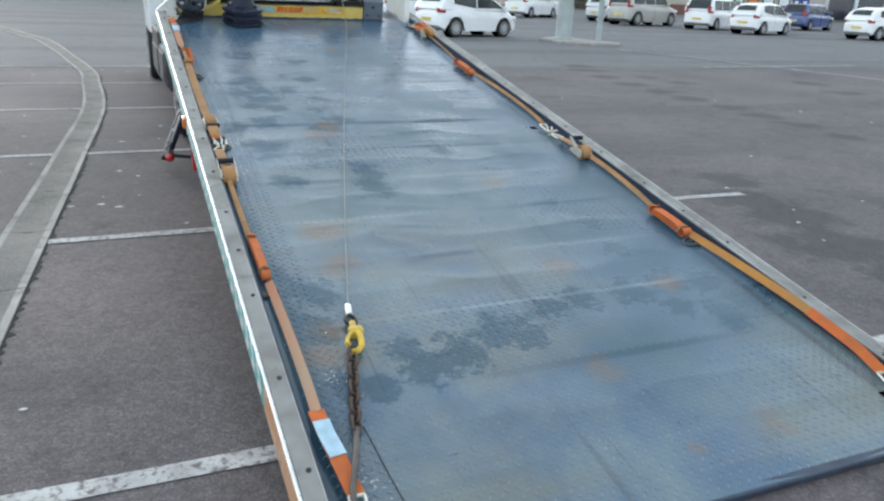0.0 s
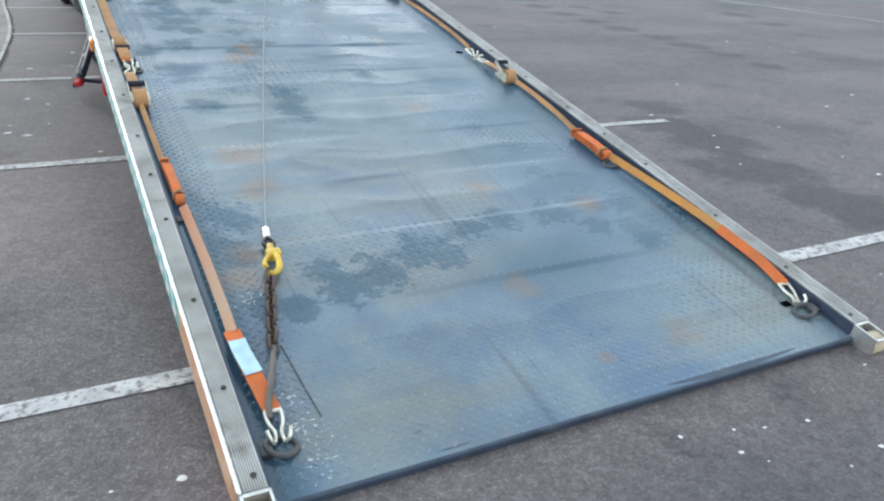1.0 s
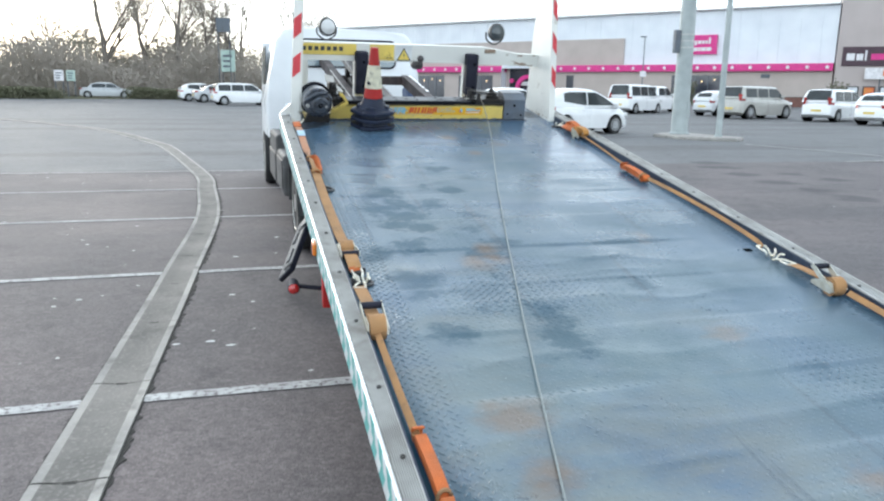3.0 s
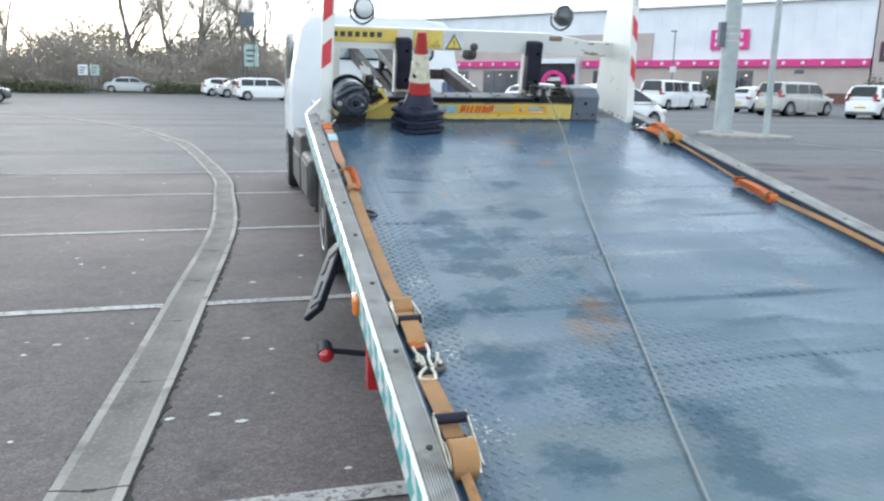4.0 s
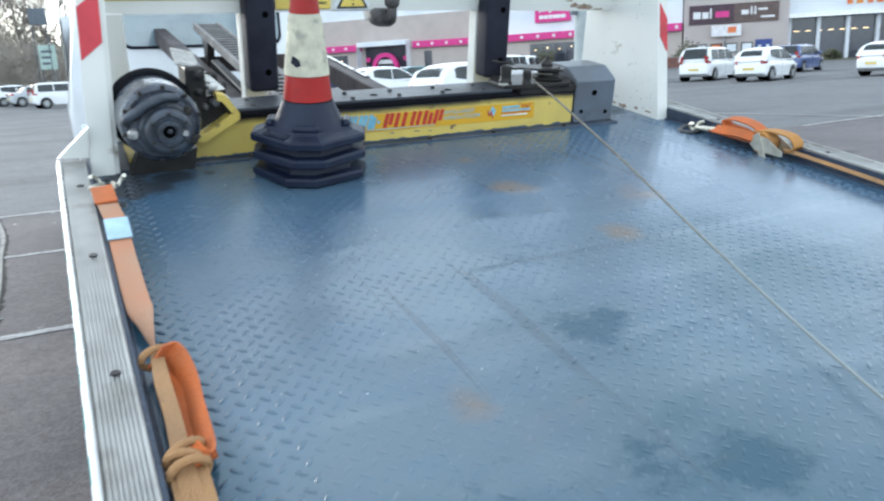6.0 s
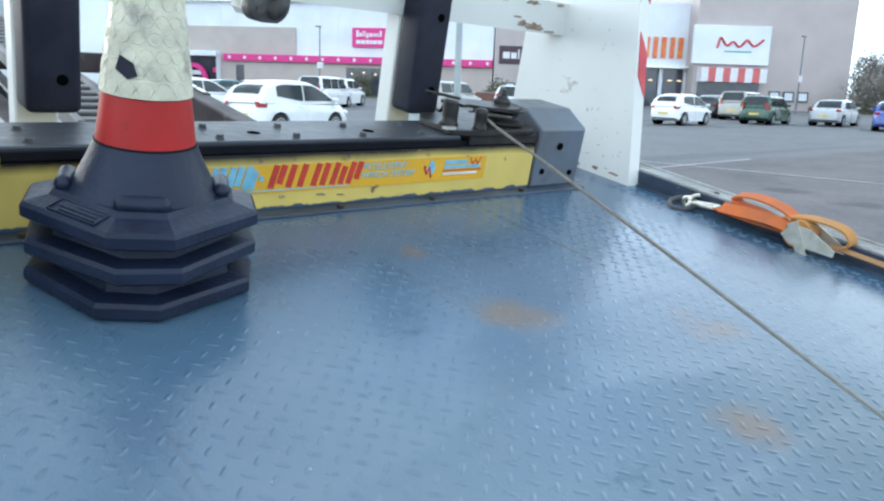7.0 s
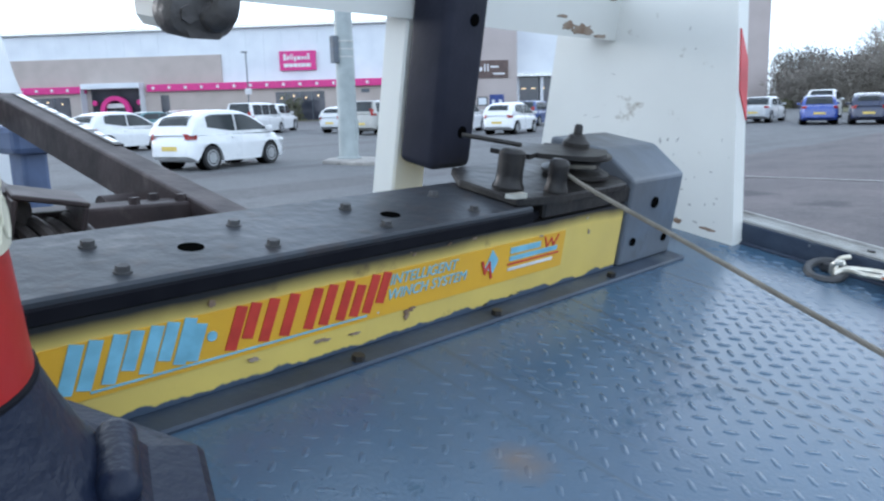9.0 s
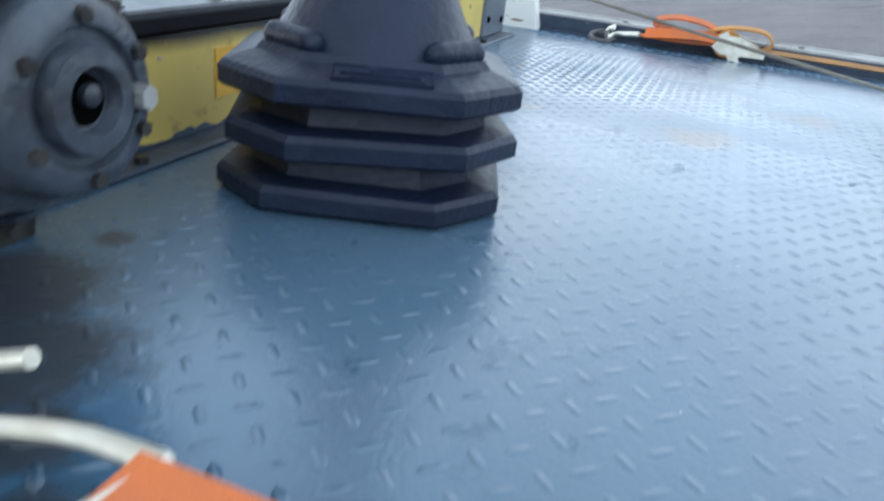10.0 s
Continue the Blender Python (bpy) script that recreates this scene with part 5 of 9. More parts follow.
    part("grease_nipple", bm, M_STEEL, hm, "bright fitting", smooth=True)
    for k in range(6):
        bm = bm_new()
        a = k * math.pi / 3 + 0.5
        rod(bm, off @ Vector((0.052 * math.cos(a), 0.052 * math.sin(a), 0.054)), off @ Vector((0.052 * math.cos(a), 0.052 * math.sin(a), 0.061)), 0.0055, n=6)
        part("bolt", bm, M_OILY, hm)
    # port elbows and a curled hose over the cap
    bm = bm_new()
    tube(bm, smooth_path([m @ Vector(v) for v in ((-0.098, 0.012, -0.004), (-0.088, 0.030, 0.018), (-0.060, 0.048, 0.026), (-0.030, 0.066, 0.026), (0.010, 0.078, 0.020), (0.050, 0.072, 0.002))], 6), 0.0135, 10)
    part("hose", bm, M_MOTOR, hm, "curled hose over the motor", smooth=True)
    for u, v, r in ((-0.074, 0.036, 0.020), (-0.082, -0.02, 0.016), (0.070, 0.034, 0.015), (0.078, -0.048, 0.017)):
        bm = bm_new()
        lathe(bm, [(r, 0.0), (r, 0.012), (r * 0.8, 0.018), (r * 0.55, 0.018), (r * 0.5, 0.026), (0.002, 0.027)], m @ Matrix.Translation((u, v, 0)), 10)
        part("port_fitting", bm, M_STEEL if u < -0.08 else M_OILY, hm, smooth=True)
    for k in range(10):
        bm = bm_new()
        a = k * math.pi / 5 + 0.2
        rod(bm, m @ Vector((0.106 * math.cos(a), 0.106 * math.sin(a), -0.004)), m @ Vector((0.106 * math.cos(a), 0.106 * math.sin(a), 0.006)), 0.0065, n=6)
        part("bolt", bm, M_OILY, dr)
    # saddle foot under the drum
    bm = bm_new()
    prism(bm, [(-0.98, 0.0), (-0.79, 0.0), (-0.775, 0.07), (-0.82, 0.058), (-0.88, 0.052), (-0.95, 0.065)], 6.0, 6.06, "y")
    part("drum_foot", bm, M_OILY, dr, "oily black drum foot")
    # black valve block beside the drum, with a rusty cover plate and hoses
    bm = bm_new()
    box(bm, (-0.775, 6.10, 0.16), (-0.715, 6.25, 0.30), pose(0, 0, 0, 0, 0, 0), 0.010, 2)
    vb = part("valve_block", bm, M_OILY, beam, "oily black valve block")
    bm = bm_new()
    box(bm, (-0.045, -0.05, 0.0), (0.03, 0.09, 0.008), Matrix.Translation((-0.755, 6.17, 0.304)) @ pose(0, 0, 0, 12, 14, 0), 0.003)
    part("cover_plate", bm, M_SCUFF, vb, "pale rusty cover plate")
    for k, (x, y, z, r) in enumerate(((-0.735, 6.10, 0.275, 0.016), (-0.70, 6.11, 0.235, 0.018), (-0.745, 6.09, 0.225, 0.013), (-0.70, 6.10, 0.185, 0.016), (-0.735, 6.09, 0.178, 0.012))):
        bm = bm_new()
        lathe(bm, [(r, 0.0), (r, 0.03), (r * 0.75, 0.034), (r * 0.7, 0.052), (r * 0.2, 0.054)], Matrix.Translation((x, y, z)) @ pose(0, 0, 0, 80, 10 * k - 20, 0), 8)
        part("valve_cap", bm, (M_OILY, M_STEEL, M_OILY, M_BLACK, M_GREASE)[k], vb, smooth=True)
    for dx, dz in ((0.0, 0.0), (0.028, -0.03)):
        bm = bm_new()
        tube(bm, smooth_path([(-0.70 + dx, 6.16, 0.26 + dz), (-0.672 + dx, 6.20, 0.25 + dz), (-0.665 + dx, 6.30, 0.17 + dz), (-0.66 + dx, 6.42, -0.05)], 6), 0.012, 8)
        part("hose", bm, M_OILY, vb, smooth=True)
    # yellow end bracket round a dark opening, with a pale sloping stay
    bm = bm_new()
    prism(bm, [(-0.765, 0.078), (-0.740, 0.075), (-0.628, 0.140), (-0.628, 0.158), (-0.668, 0.218), (-0.698, 0.226), (-0.694, 0.202), (-0.678, 0.196), (-0.652, 0.158), (-0.738, 0.102), (-0.765, 0.100)], 6.045, 6.095, "y")
    part("end_bracket", bm, M_YELLOW, beam, "yellow end bracket with a cut-out")
    bm = bm_new()
    prism(bm, [(-0.745, 0.10), (-0.64, 0.158), (-0.68, 0.215), (-0.745, 0.20)], 6.098, 6.105, "y")
    part("bracket_web", bm, M_OILY, beam, "oily dark plate behind the bracket")
    bm = bm_new()
    box(bm, (-0.016, 0.0, -0.006), (0.016, 0.13, 0.0), Matrix.Translation((-0.675, 6.075, 0.232)) @ pose(0, 0, 0, 20, 0, 22), 0.002)
    part("stay_plate", bm, M_WHITE, beam, "pale sloping stay plate")


winch()


def chassis():
    # under-bed frame
    bm = bm_new()
    for x in (-0.42, 0.42):
        box(bm, (x - 0.06, 0.6, -0.2), (x + 0.06, 6.6, -0.055), bevel=0.008)
    for k in range(15):
        box(bm, (-1.05, 0.35 + k * 0.42, -0.12), (1.05, 0.41 + k * 0.42, -0.055))
    part("bed_frame", bm, M_BLACK, truck, "black under-bed frame", BED)
    # lorry chassis, level above the ground
    bm = bm_new()
    for x in (-0.4, 0.4):
        box(bm, (x - 0.045, 5.3, 0.52), (x + 0.045, 12.6, 0.70), bevel=0.006)
    for y in (5.6, 7.2, 8.2, 9.3):
        box(bm, (-0.4, y, 0.6), (0.4, y + 0.1, 0.72))
    rod(bm, (-0.95, 6.4, 0.42), (0.95, 6.4, 0.42), 0.07, n=12)
    rod(bm, (-0.9, 11.3, 0.42), (0.9, 11.3, 0.42), 0.05, n=12)
    part("chassis", bm, M_BLACK, truck, "black lorry chassis")
    for x, y in ((-0.93, 6.4), (0.93, 6.4), (-0.98, 11.3), (0.98, 11.3)):
        s = 1 if x > 0 else -1
        wheel_part(truck, (x, y, 0.40), 0.40, 0.26, s, pose(0, 0, 0))
    # rear mudguards and flaps
    for s in (-1, 1):
        bm = bm_new()
        outer = [(math.cos(a) * 0.50, math.sin(a) * 0.50) for a in [math.pi * k / 12 for k in range(13)]]
        inner = [(math.cos(a) * 0.48, math.sin(a) * 0.48) for a in [math.pi * k / 12 for k in range(12, -1, -1)]]
        a, b = sorted((s * 0.78, s * 1.08))
        prism(bm, [(6.4 + u, 0.36 + v) for u, v in outer + inner], a, b, "x")
        g = part("mudguard", bm, M_BLACK, truck, "black plastic mudguard")
        m = Matrix.Translation((s * 1.09, 5.14, 0.44)) @ pose(0, 0, 0, -34, s * -27, 0)
        bm = bm_new()
        box(bm, (-0.018, -0.16, -0.45), (0.018, 0.10, 0.02), m, 0.008, 2)
        fl = part("mud_flap", bm, M_RUBBER, g, "black moulded flap with a scuffed grey face hanging askew")
        bm = bm_new()
        a, b = sorted((s * 0.017, s * 0.022))
        box(bm, (a, -0.15, -0.44), (b, 0.09, 0.01), m, 0.004)
        part("flap_face", bm, M_FLAP, fl, "scuffed grey face")
        for u, v, w, hh in ((-0.05, -0.36, 0.07, 0.10), (-0.02, -0.20, 0.05, 0.09), (-0.10, -0.10, 0.16, 0.02), (-0.12, -0.42, 0.18, 0.015)):
            bm = bm_new()
            a, b = sorted((s * 0.021, s * 0.034))
            box(bm, (a, u - w / 2, v), (b, u + w / 2, v + hh), m, 0.005)
            part("moulding", bm, M_FLAP, fl)
    # side lockers, tank and under-run bars along the chassis
    for s, y0, y1, z0, z1 in ((-1, 7.25, 8.2, 0.34, 0.74), (-1, 8.35, 9.7, 0.30, 0.72), (1, 7.2, 8.6, 0.34, 0.74)):
        bm = bm_new()
        a, b = sorted((s * 0.55, s * 1.1))
        box(bm, (a, y0, z0), (b, y1, z1 + (0.16 if y0 > 8 else 0)), bevel=0.03, seg=2)
        lk = part("side_locker", bm, M_GRIMY, truck, "grimy steel locker on the side of the chassis")
        bm = bm_new()
        a, b = sorted((s * 1.1, s * 1.112))
        box(bm, (a, y0 + 0.06, z0 + 0.05), (b, y1 - 0.06, z1 - 0.05), bevel=0.006)
        part("locker_door", bm, M_GRIMY, lk)
    # marker lamp on its rubber arm, and side markers
    for s in (-1, 1):
        bm = bm_new()
        tube(bm, smooth_path([(s * 1.06, 3.50, -0.30), (s * 1.15, 3.52, -0.30), (s * 1.28, 3.54, -0.288)], 5), 0.013, 8, 0.011)
        box(bm, (s * 1.05 - 0.02, 3.46, -0.34), (s * 1.05 + 0.02, 3.56, -0.25), bevel=0.006)
        ar = part("marker_arm", bm, M_RUBBER, truck, "black rubber marker lamp arm", BED, smooth=True)
        bm = bm_new()
        rod(bm, (s * 1.30, 3.505, -0.287), (s * 1.30, 3.57, -0.287), 0.030, n=20)
        part("lamp_body", bm, M_RUBBER, ar, smooth=True)
        bm = bm_new()
        lathe(bm, [(0.027, 0.0), (0.026, 0.012), (0.018, 0.02), (0.006, 0.023)], Matrix.Translation((s * 1.30, 3.507, -0.287)) @ pose(0, 0, 0, 90, 0, 0), 18)
        part("lens", bm, M_LAMP_RED, ar, "red marker lens", smooth=True)
        for y, mt, lab in ((3.22, M_LAMP_RED, "red side lamp"), (3.37, M_LAMP_AMBER, "amber side marker")):
            bm = bm_new()
            a, b = sorted((s * 1.1, s * 1.215))
            if mt is M_LAMP_RED:
                box(bm, (a + (0.02 if s < 0 else 0), y - 0.03, -0.25), (b - (0.02 if s > 0 else 0), y + 0.03, -0.09), bevel=0.012, seg=2)
            else:
                a, b = sorted((s * 1.196, s * 1.224))
                box(bm, (a, y - 0.035, -0.045), (b, y + 0.035, 0.022), bevel=0.012, seg=3)
            part("side_marker", bm, mt, truck, lab, BED, smooth=True)


def wheel_part(parent, centre, r, w, side, m, rim=M_STEEL):
    c = Vector(centre)
    t = Matrix.Translation(c) @ pose(0, 0, 0, 0, 90, 0)
    bm = bm_new()
    lathe(bm, [(r * 0.62, -w / 2), (r * 0.93, -w / 2), (r, -w * 0.36), (r, w * 0.36), (r * 0.93, w / 2), (r * 0.62, w / 2)], m @ t, 28)
    ty = part("wheel", bm, M_TYRE, parent, "road wheel with a black tyre", smooth=True)
    bm = bm_new()
    e = side * w / 2
    lathe(bm, [(r * 0.64, e * 0.4), (r * 0.64, e * 0.98), (r * 0.58, e * 1.02), (r * 0.5, e * 0.8), (r * 0.22, e * 0.75), (r * 0.2, e * 1.0), (r * 0.06, e * 1.02)], m @ t, 20)
    part("rim", bm, rim, ty, smooth=True)
    return ty


chassis()


def front_frame():
    """Brown steel beams ahead of the headboard, with a slotted guard and cross-members."""
    def beam(a, b, w, h):
        a, b = Vector(a), Vector(b)
        d = b - a
        bm = bm_new()
        m = Matrix.Translation(a) @ d.to_track_quat("Y", "Z").to_matrix().to_4x4()
        box(bm, (-w / 2, 0, -h), (w / 2, d.length, 0), m, 0.008, 2)
        return bm
    bm = beam((0.395, 6.66, 1.185), (0.415, 8.58, 1.557), 0.09, 0.115)
    fb = part("front_frame_beam", bm, M_RUSTY, truck, "brown steel beam of the front frame")
    bm = bm_new()
    m = Matrix.Translation((0.395, 6.66, 1.185)) @ Vector((0.02, 1.92, 0.372)).to_track_quat("Y", "Z").to_matrix().to_4x4()
    box(bm, (0.018, 0.92, -0.012), (0.050, 1.92, 0.005), m, 0.002)
    es = part("edge_strip", bm, M_OILY, fb, "dark edge strip, scraped bright along its top")
    rnd = random.Random(12)
    for k in range(9):
        bm = bm_new()
        y = 0.95 + 0.105 * k
        box(bm, (0.022 + 0.008 * rnd.random(), y, 0.0052), (0.046, y + rnd.uniform(0.05, 0.1), 0.0066), m, 0.0006)
        part("bare_metal", bm, M_BRIGHT, es, "bare scraped metal")
    bm = bm_new()
    tube(bm, smooth_path([(-0.078, 6.93, 1.252), (-0.082, 7.3, 1.333), (-0.088, 7.9, 1.452), (-0.095, 8.55, 1.572)], 6), 0.05, 18)
    part("sleeved_hose", bm, M_HOSE, truck, "thick grey-brown sleeved hose along the frame", smooth=True)
    part("front_cross_beam", beam((-0.42, 8.62, 1.54), (0.46, 8.62, 1.54), 0.09, 0.10), M_RUSTY, truck, "brown steel cross-beam")
    part("front_cross_beam", beam((-0.16, 7.02, 1.250), (0.42, 7.02, 1.232), 0.13, 0.17), M_RUSTY, truck, "brown steel cross-beam")
    bm = bm_new()
    for s in (0.0, 0.12, 0.24):
        rod(bm, (0.02 + s * 0.4, 6.95, 1.15 - s * 0.1), (0.05 + s * 0.5, 6.5, 0.9), 0.02, n=10)
    part("hydraulic_hose", bm, M_OILY, truck, "bundle of grimy hydraulic hoses", smooth=True)
    lb = part("front_frame_beam", beam((-0.375, 6.62, 1.165), (-0.385, 9.9, 1.808), 0.09, 0.115), M_RUSTY, truck, "brown steel beam of the front frame")
    bm = bm_new()
    box(bm, (-0.046, 0.2, 0.0), (-0.034, 2.3, 0.003), Matrix.Translation((-0.375, 6.62, 1.165)) @ pose(0, 0, 0, 11.05, 0, 0.2))
    part("edge_strip", bm, M_SCUFF, lb, "scraped edge")
    # slotted steel tray sloping up beside the frame beam, on black brackets
    m = Matrix.Translation((-0.325, 6.66, 1.297)) @ pose(0, 0, 0, 13.03, 0, 0)
    bm = bm_new()
    box(bm, (0.0, 0, -0.05), (0.024, 2.06, 0.0), m, 0.004)
    guard = part("slotted_guard", bm, M_DUSTSTEEL, truck, "dusty grey slotted steel tray")
    bm = bm_new()
    box(bm, (0.146, 0, -0.05), (0.165, 2.06, 0.0), m, 0.004)
    part("guard_rail", bm, M_DUSTSTEEL, guard)
    bm = bm_new()
    box(bm, (0.024, 0, -0.045), (0.146, 2.06, -0.038), m)
    part("guard_tray", bm, M_PITCH, guard, "black underside seen through the slots")
    for k in range(27):
        bm = bm_new()
        box(bm, (0.022, 0.02 + k * 0.0755, -0.014), (0.148, 0.050 + k * 0.0755, -0.002), m, 0.003)
        part("guard_bar", bm, M_DUSTSTEEL, guard)
    for yy in (0.75, 1.85):
        bm = bm_new()
        prism(bm, [(yy - 0.10, -0.048), (yy + 0.12, -0.048), (yy + 0.06, -0.15), (yy + 0.02, -0.27), (yy - 0.05, -0.27), (yy - 0.06, -0.14)], 0.03, 0.075, "x", m)
        part("guard_bracket", bm, M_OILY, guard, "black bracket under the tray")
    bm = bm_new()
    box(bm, (0.03, 0.1, -0.24), (0.08, 1.7, -0.17), m, 0.006)
    part("guard_bearer", bm, M_OILY, guard, "black bearer under the tray")
    bm = bm_new()
    for z in (0.9, 1.05):
        tube(bm, smooth_path([(-0.3, 6.6, z), (-0.35, 6.9, z + 0.05), (-0.2, 7.3, z - 0.05), (-0.3, 7.9, z)], 6), 0.018, 8)
    part("cable_loom", bm, M_BLACK, truck, "black cables and hoses")
    m = Matrix.Translation((-0.015, 6.85, 1.275)) @ pose(0, 0, 0, 4, 12, -8)
    bm = bm_new()
    box(bm, (-0.075, -0.02, 0.0), (0.075, 0.16, 0.012), m, 0.003)
    box(bm, (-0.075, -0.02, -0.09), (-0.063, 0.16, 0.0), m, 0.003)
    box(bm, (0.063, -0.02, -0.05), (0.075, 0.16, 0.0), m, 0.003)
    sd = part("saddle_bracket", bm, M_RUSTY, truck, "grimy steel saddle over the hoses")
    for k, (dx, dz) in enumerate(((-0.06, 0.0), (-0.025, 0.008), (0.012, 0.0), (0.05, 0.006))):
        bm = bm_new()
        tube(bm, smooth_path([(-0.01 + dx, 7.1, 1.22 + dz), (0.0 + dx, 6.92, 1.215 + dz), (0.02 + dx * 1.1, 6.82, 1.15 + dz), (0.05 + dx * 1.3, 6.74, 0.98)], 5), 0.016, 8)
        part("hose", bm, M_HOSE, sd, smooth=True)
    for x, y, z in ((0.22, 6.98, 1.243), (0.34, 6.98, 1.240), (0.30, 7.05, 1.241)):
        bm = bm_new()
        rod(bm, (x, y, z - 0.01), (x, y, z + 0.012), 0.014, n=6)
        part("frame_bolt", bm, M_RUSTY, truck)
    bm = bm_new()
    rod(bm, (0.26, 7.30, 1.19), (0.36, 7.30, 1.19), 0.045, n=20)
    part("pivot_boss", bm, M_RUSTY, truck, "round pivot boss", smooth=True)
    bm = bm_new()
    box(bm, (0.545, 8.9, 0.72), (0.66, 9.1, 1.36), bevel=0.02, seg=2)
    box(bm, (0.50, 8.85, 1.29), (0.72, 9.15, 1.42), bevel=0.03, seg=2)
    part("mast_bracket", bm, M_BLUE, truck, "dark blue steel bracket")


front_frame()


def cab():
    x0, x1, y0, y1 = -1.10, 0.93, 9.98, 12.1
    # rear wall and roof as a rounded shell
    sec = [(x0, 0.75), (x0 - 0.02, 1.2), (x0 + 0.03, 1.5), (x0 + 0.12, 2.0), (x0 + 0.22, 2.13), (x0 + 0.4, 2.18), (x1 - 0.5, 2.15), (x1 - 0.20, 2.12), (x1 - 0.125, 2.05), (x1 - 0.085, 1.95), (x1 - 0.02, 1.6), (x1 + 0.01, 1.2), (x1, 0.75)]
    bm = bm_new()
    prism(bm, sec, y0, y1 - 0.5, "y")
    bmesh.ops.bevel(bm, geom=[e for e in bm.edges if abs(e.verts[0].co.y - e.verts[1].co.y) < 1e-4 and e.verts[0].co.y < y0 + 0.1], offset=0.05, segments=3, affect="EDGES", profile=0.5)
    c = part("cab", bm, M_CABWHITE, truck, "white cab with rounded roof edges", smooth=True)
    bm = bm_new()
    prism(bm, [(y1 - 0.5, 0.6), (y1 + 0.35, 0.6), (y1 + 0.35, 1.15), (y1 + 0.05, 1.25), (y1 - 0.5, 2.05)], x0 + 0.02, x1 - 0.02, "x")
    part("bonnet", bm, M_CABWHITE, c, "white cab nose")
    bm = bm_new()
    rounded = lambda a0, a1, c0, c1, r: [(cx + r * math.cos(q), cz + r * math.sin(q)) for cx, cz, s0 in ((a1 - r, c1 - r, 0), (a0 + r, c1 - r, 90), (a0 + r, c0 + r, 180), (a1 - r, c0 + r, 270)) for q in [radians(s0 + 15 * k) for k in range(7)]]
    prism(bm, rounded(-0.66, 0.58, 1.68, 2.005, 0.07), y0 - 0.012, y0 + 0.01, "y")
    w = part("rear_window", bm, M_CABGLASS, c, "rear cab window reflecting the pale sky")
    bm = bm_new()
    ring_out, ring_in = rounded(-0.682, 0.602, 1.658, 2.027, 0.085), rounded(-0.66, 0.58, 1.68, 2.005, 0.07)
    vs = [[bm.verts.new((u, yy, v)) for u, v in ring] for ring, yy in ((ring_out, y0 + 0.0), (ring_out, y0 - 0.012), (ring_in, y0 - 0.018), (ring_in, y0 + 0.0))]
    for p, q in zip(vs, vs[1:] + vs[:1]):
        for i in range(28):
            bm.faces.new((p[i], p[(i + 1) % 28], q[(i + 1) % 28], q[i]))
    part("window_seal", bm, M_RUBBER, w, "black rubber window seal")
    for s, x in ((-1, x0), (1, x1)):
        bm = bm_new()
        a, b = sorted((x + s * 0.0, x + s * 0.012))
        prism(bm, [(10.65, 1.32), (11.75, 1.32), (11.55, 1.95), (10.7, 1.95)], a - s * 0.045, b - s * 0.02, "x")
        part("side_window", bm, M_GLASS, c, "dark side window")
        if s < 0:
            continue
        bm = bm_new()
        a, b = sorted((x + s * 0.10, x + s * 0.26))
        box(bm, (a, 11.9, 1.35), (b, 12.0, 1.68), bevel=0.03, seg=2)
        rod(bm, (x, 11.92, 1.6), (x + s * 0.12, 11.92, 1.62), 0.012, n=8)
        part("door_mirror", bm, M_RUBBER, c, "black door mirror")


cab()

# ---- things lying on the bed ----


def octagon(a, c):
    """A square of half-width a with corners cut by c."""
    return [(-a + c, -a), (a - c, -a), (a, -a + c), (a, a - c), (a - c, a), (-a + c, a), (-a, a - c), (-a, -a + c)]


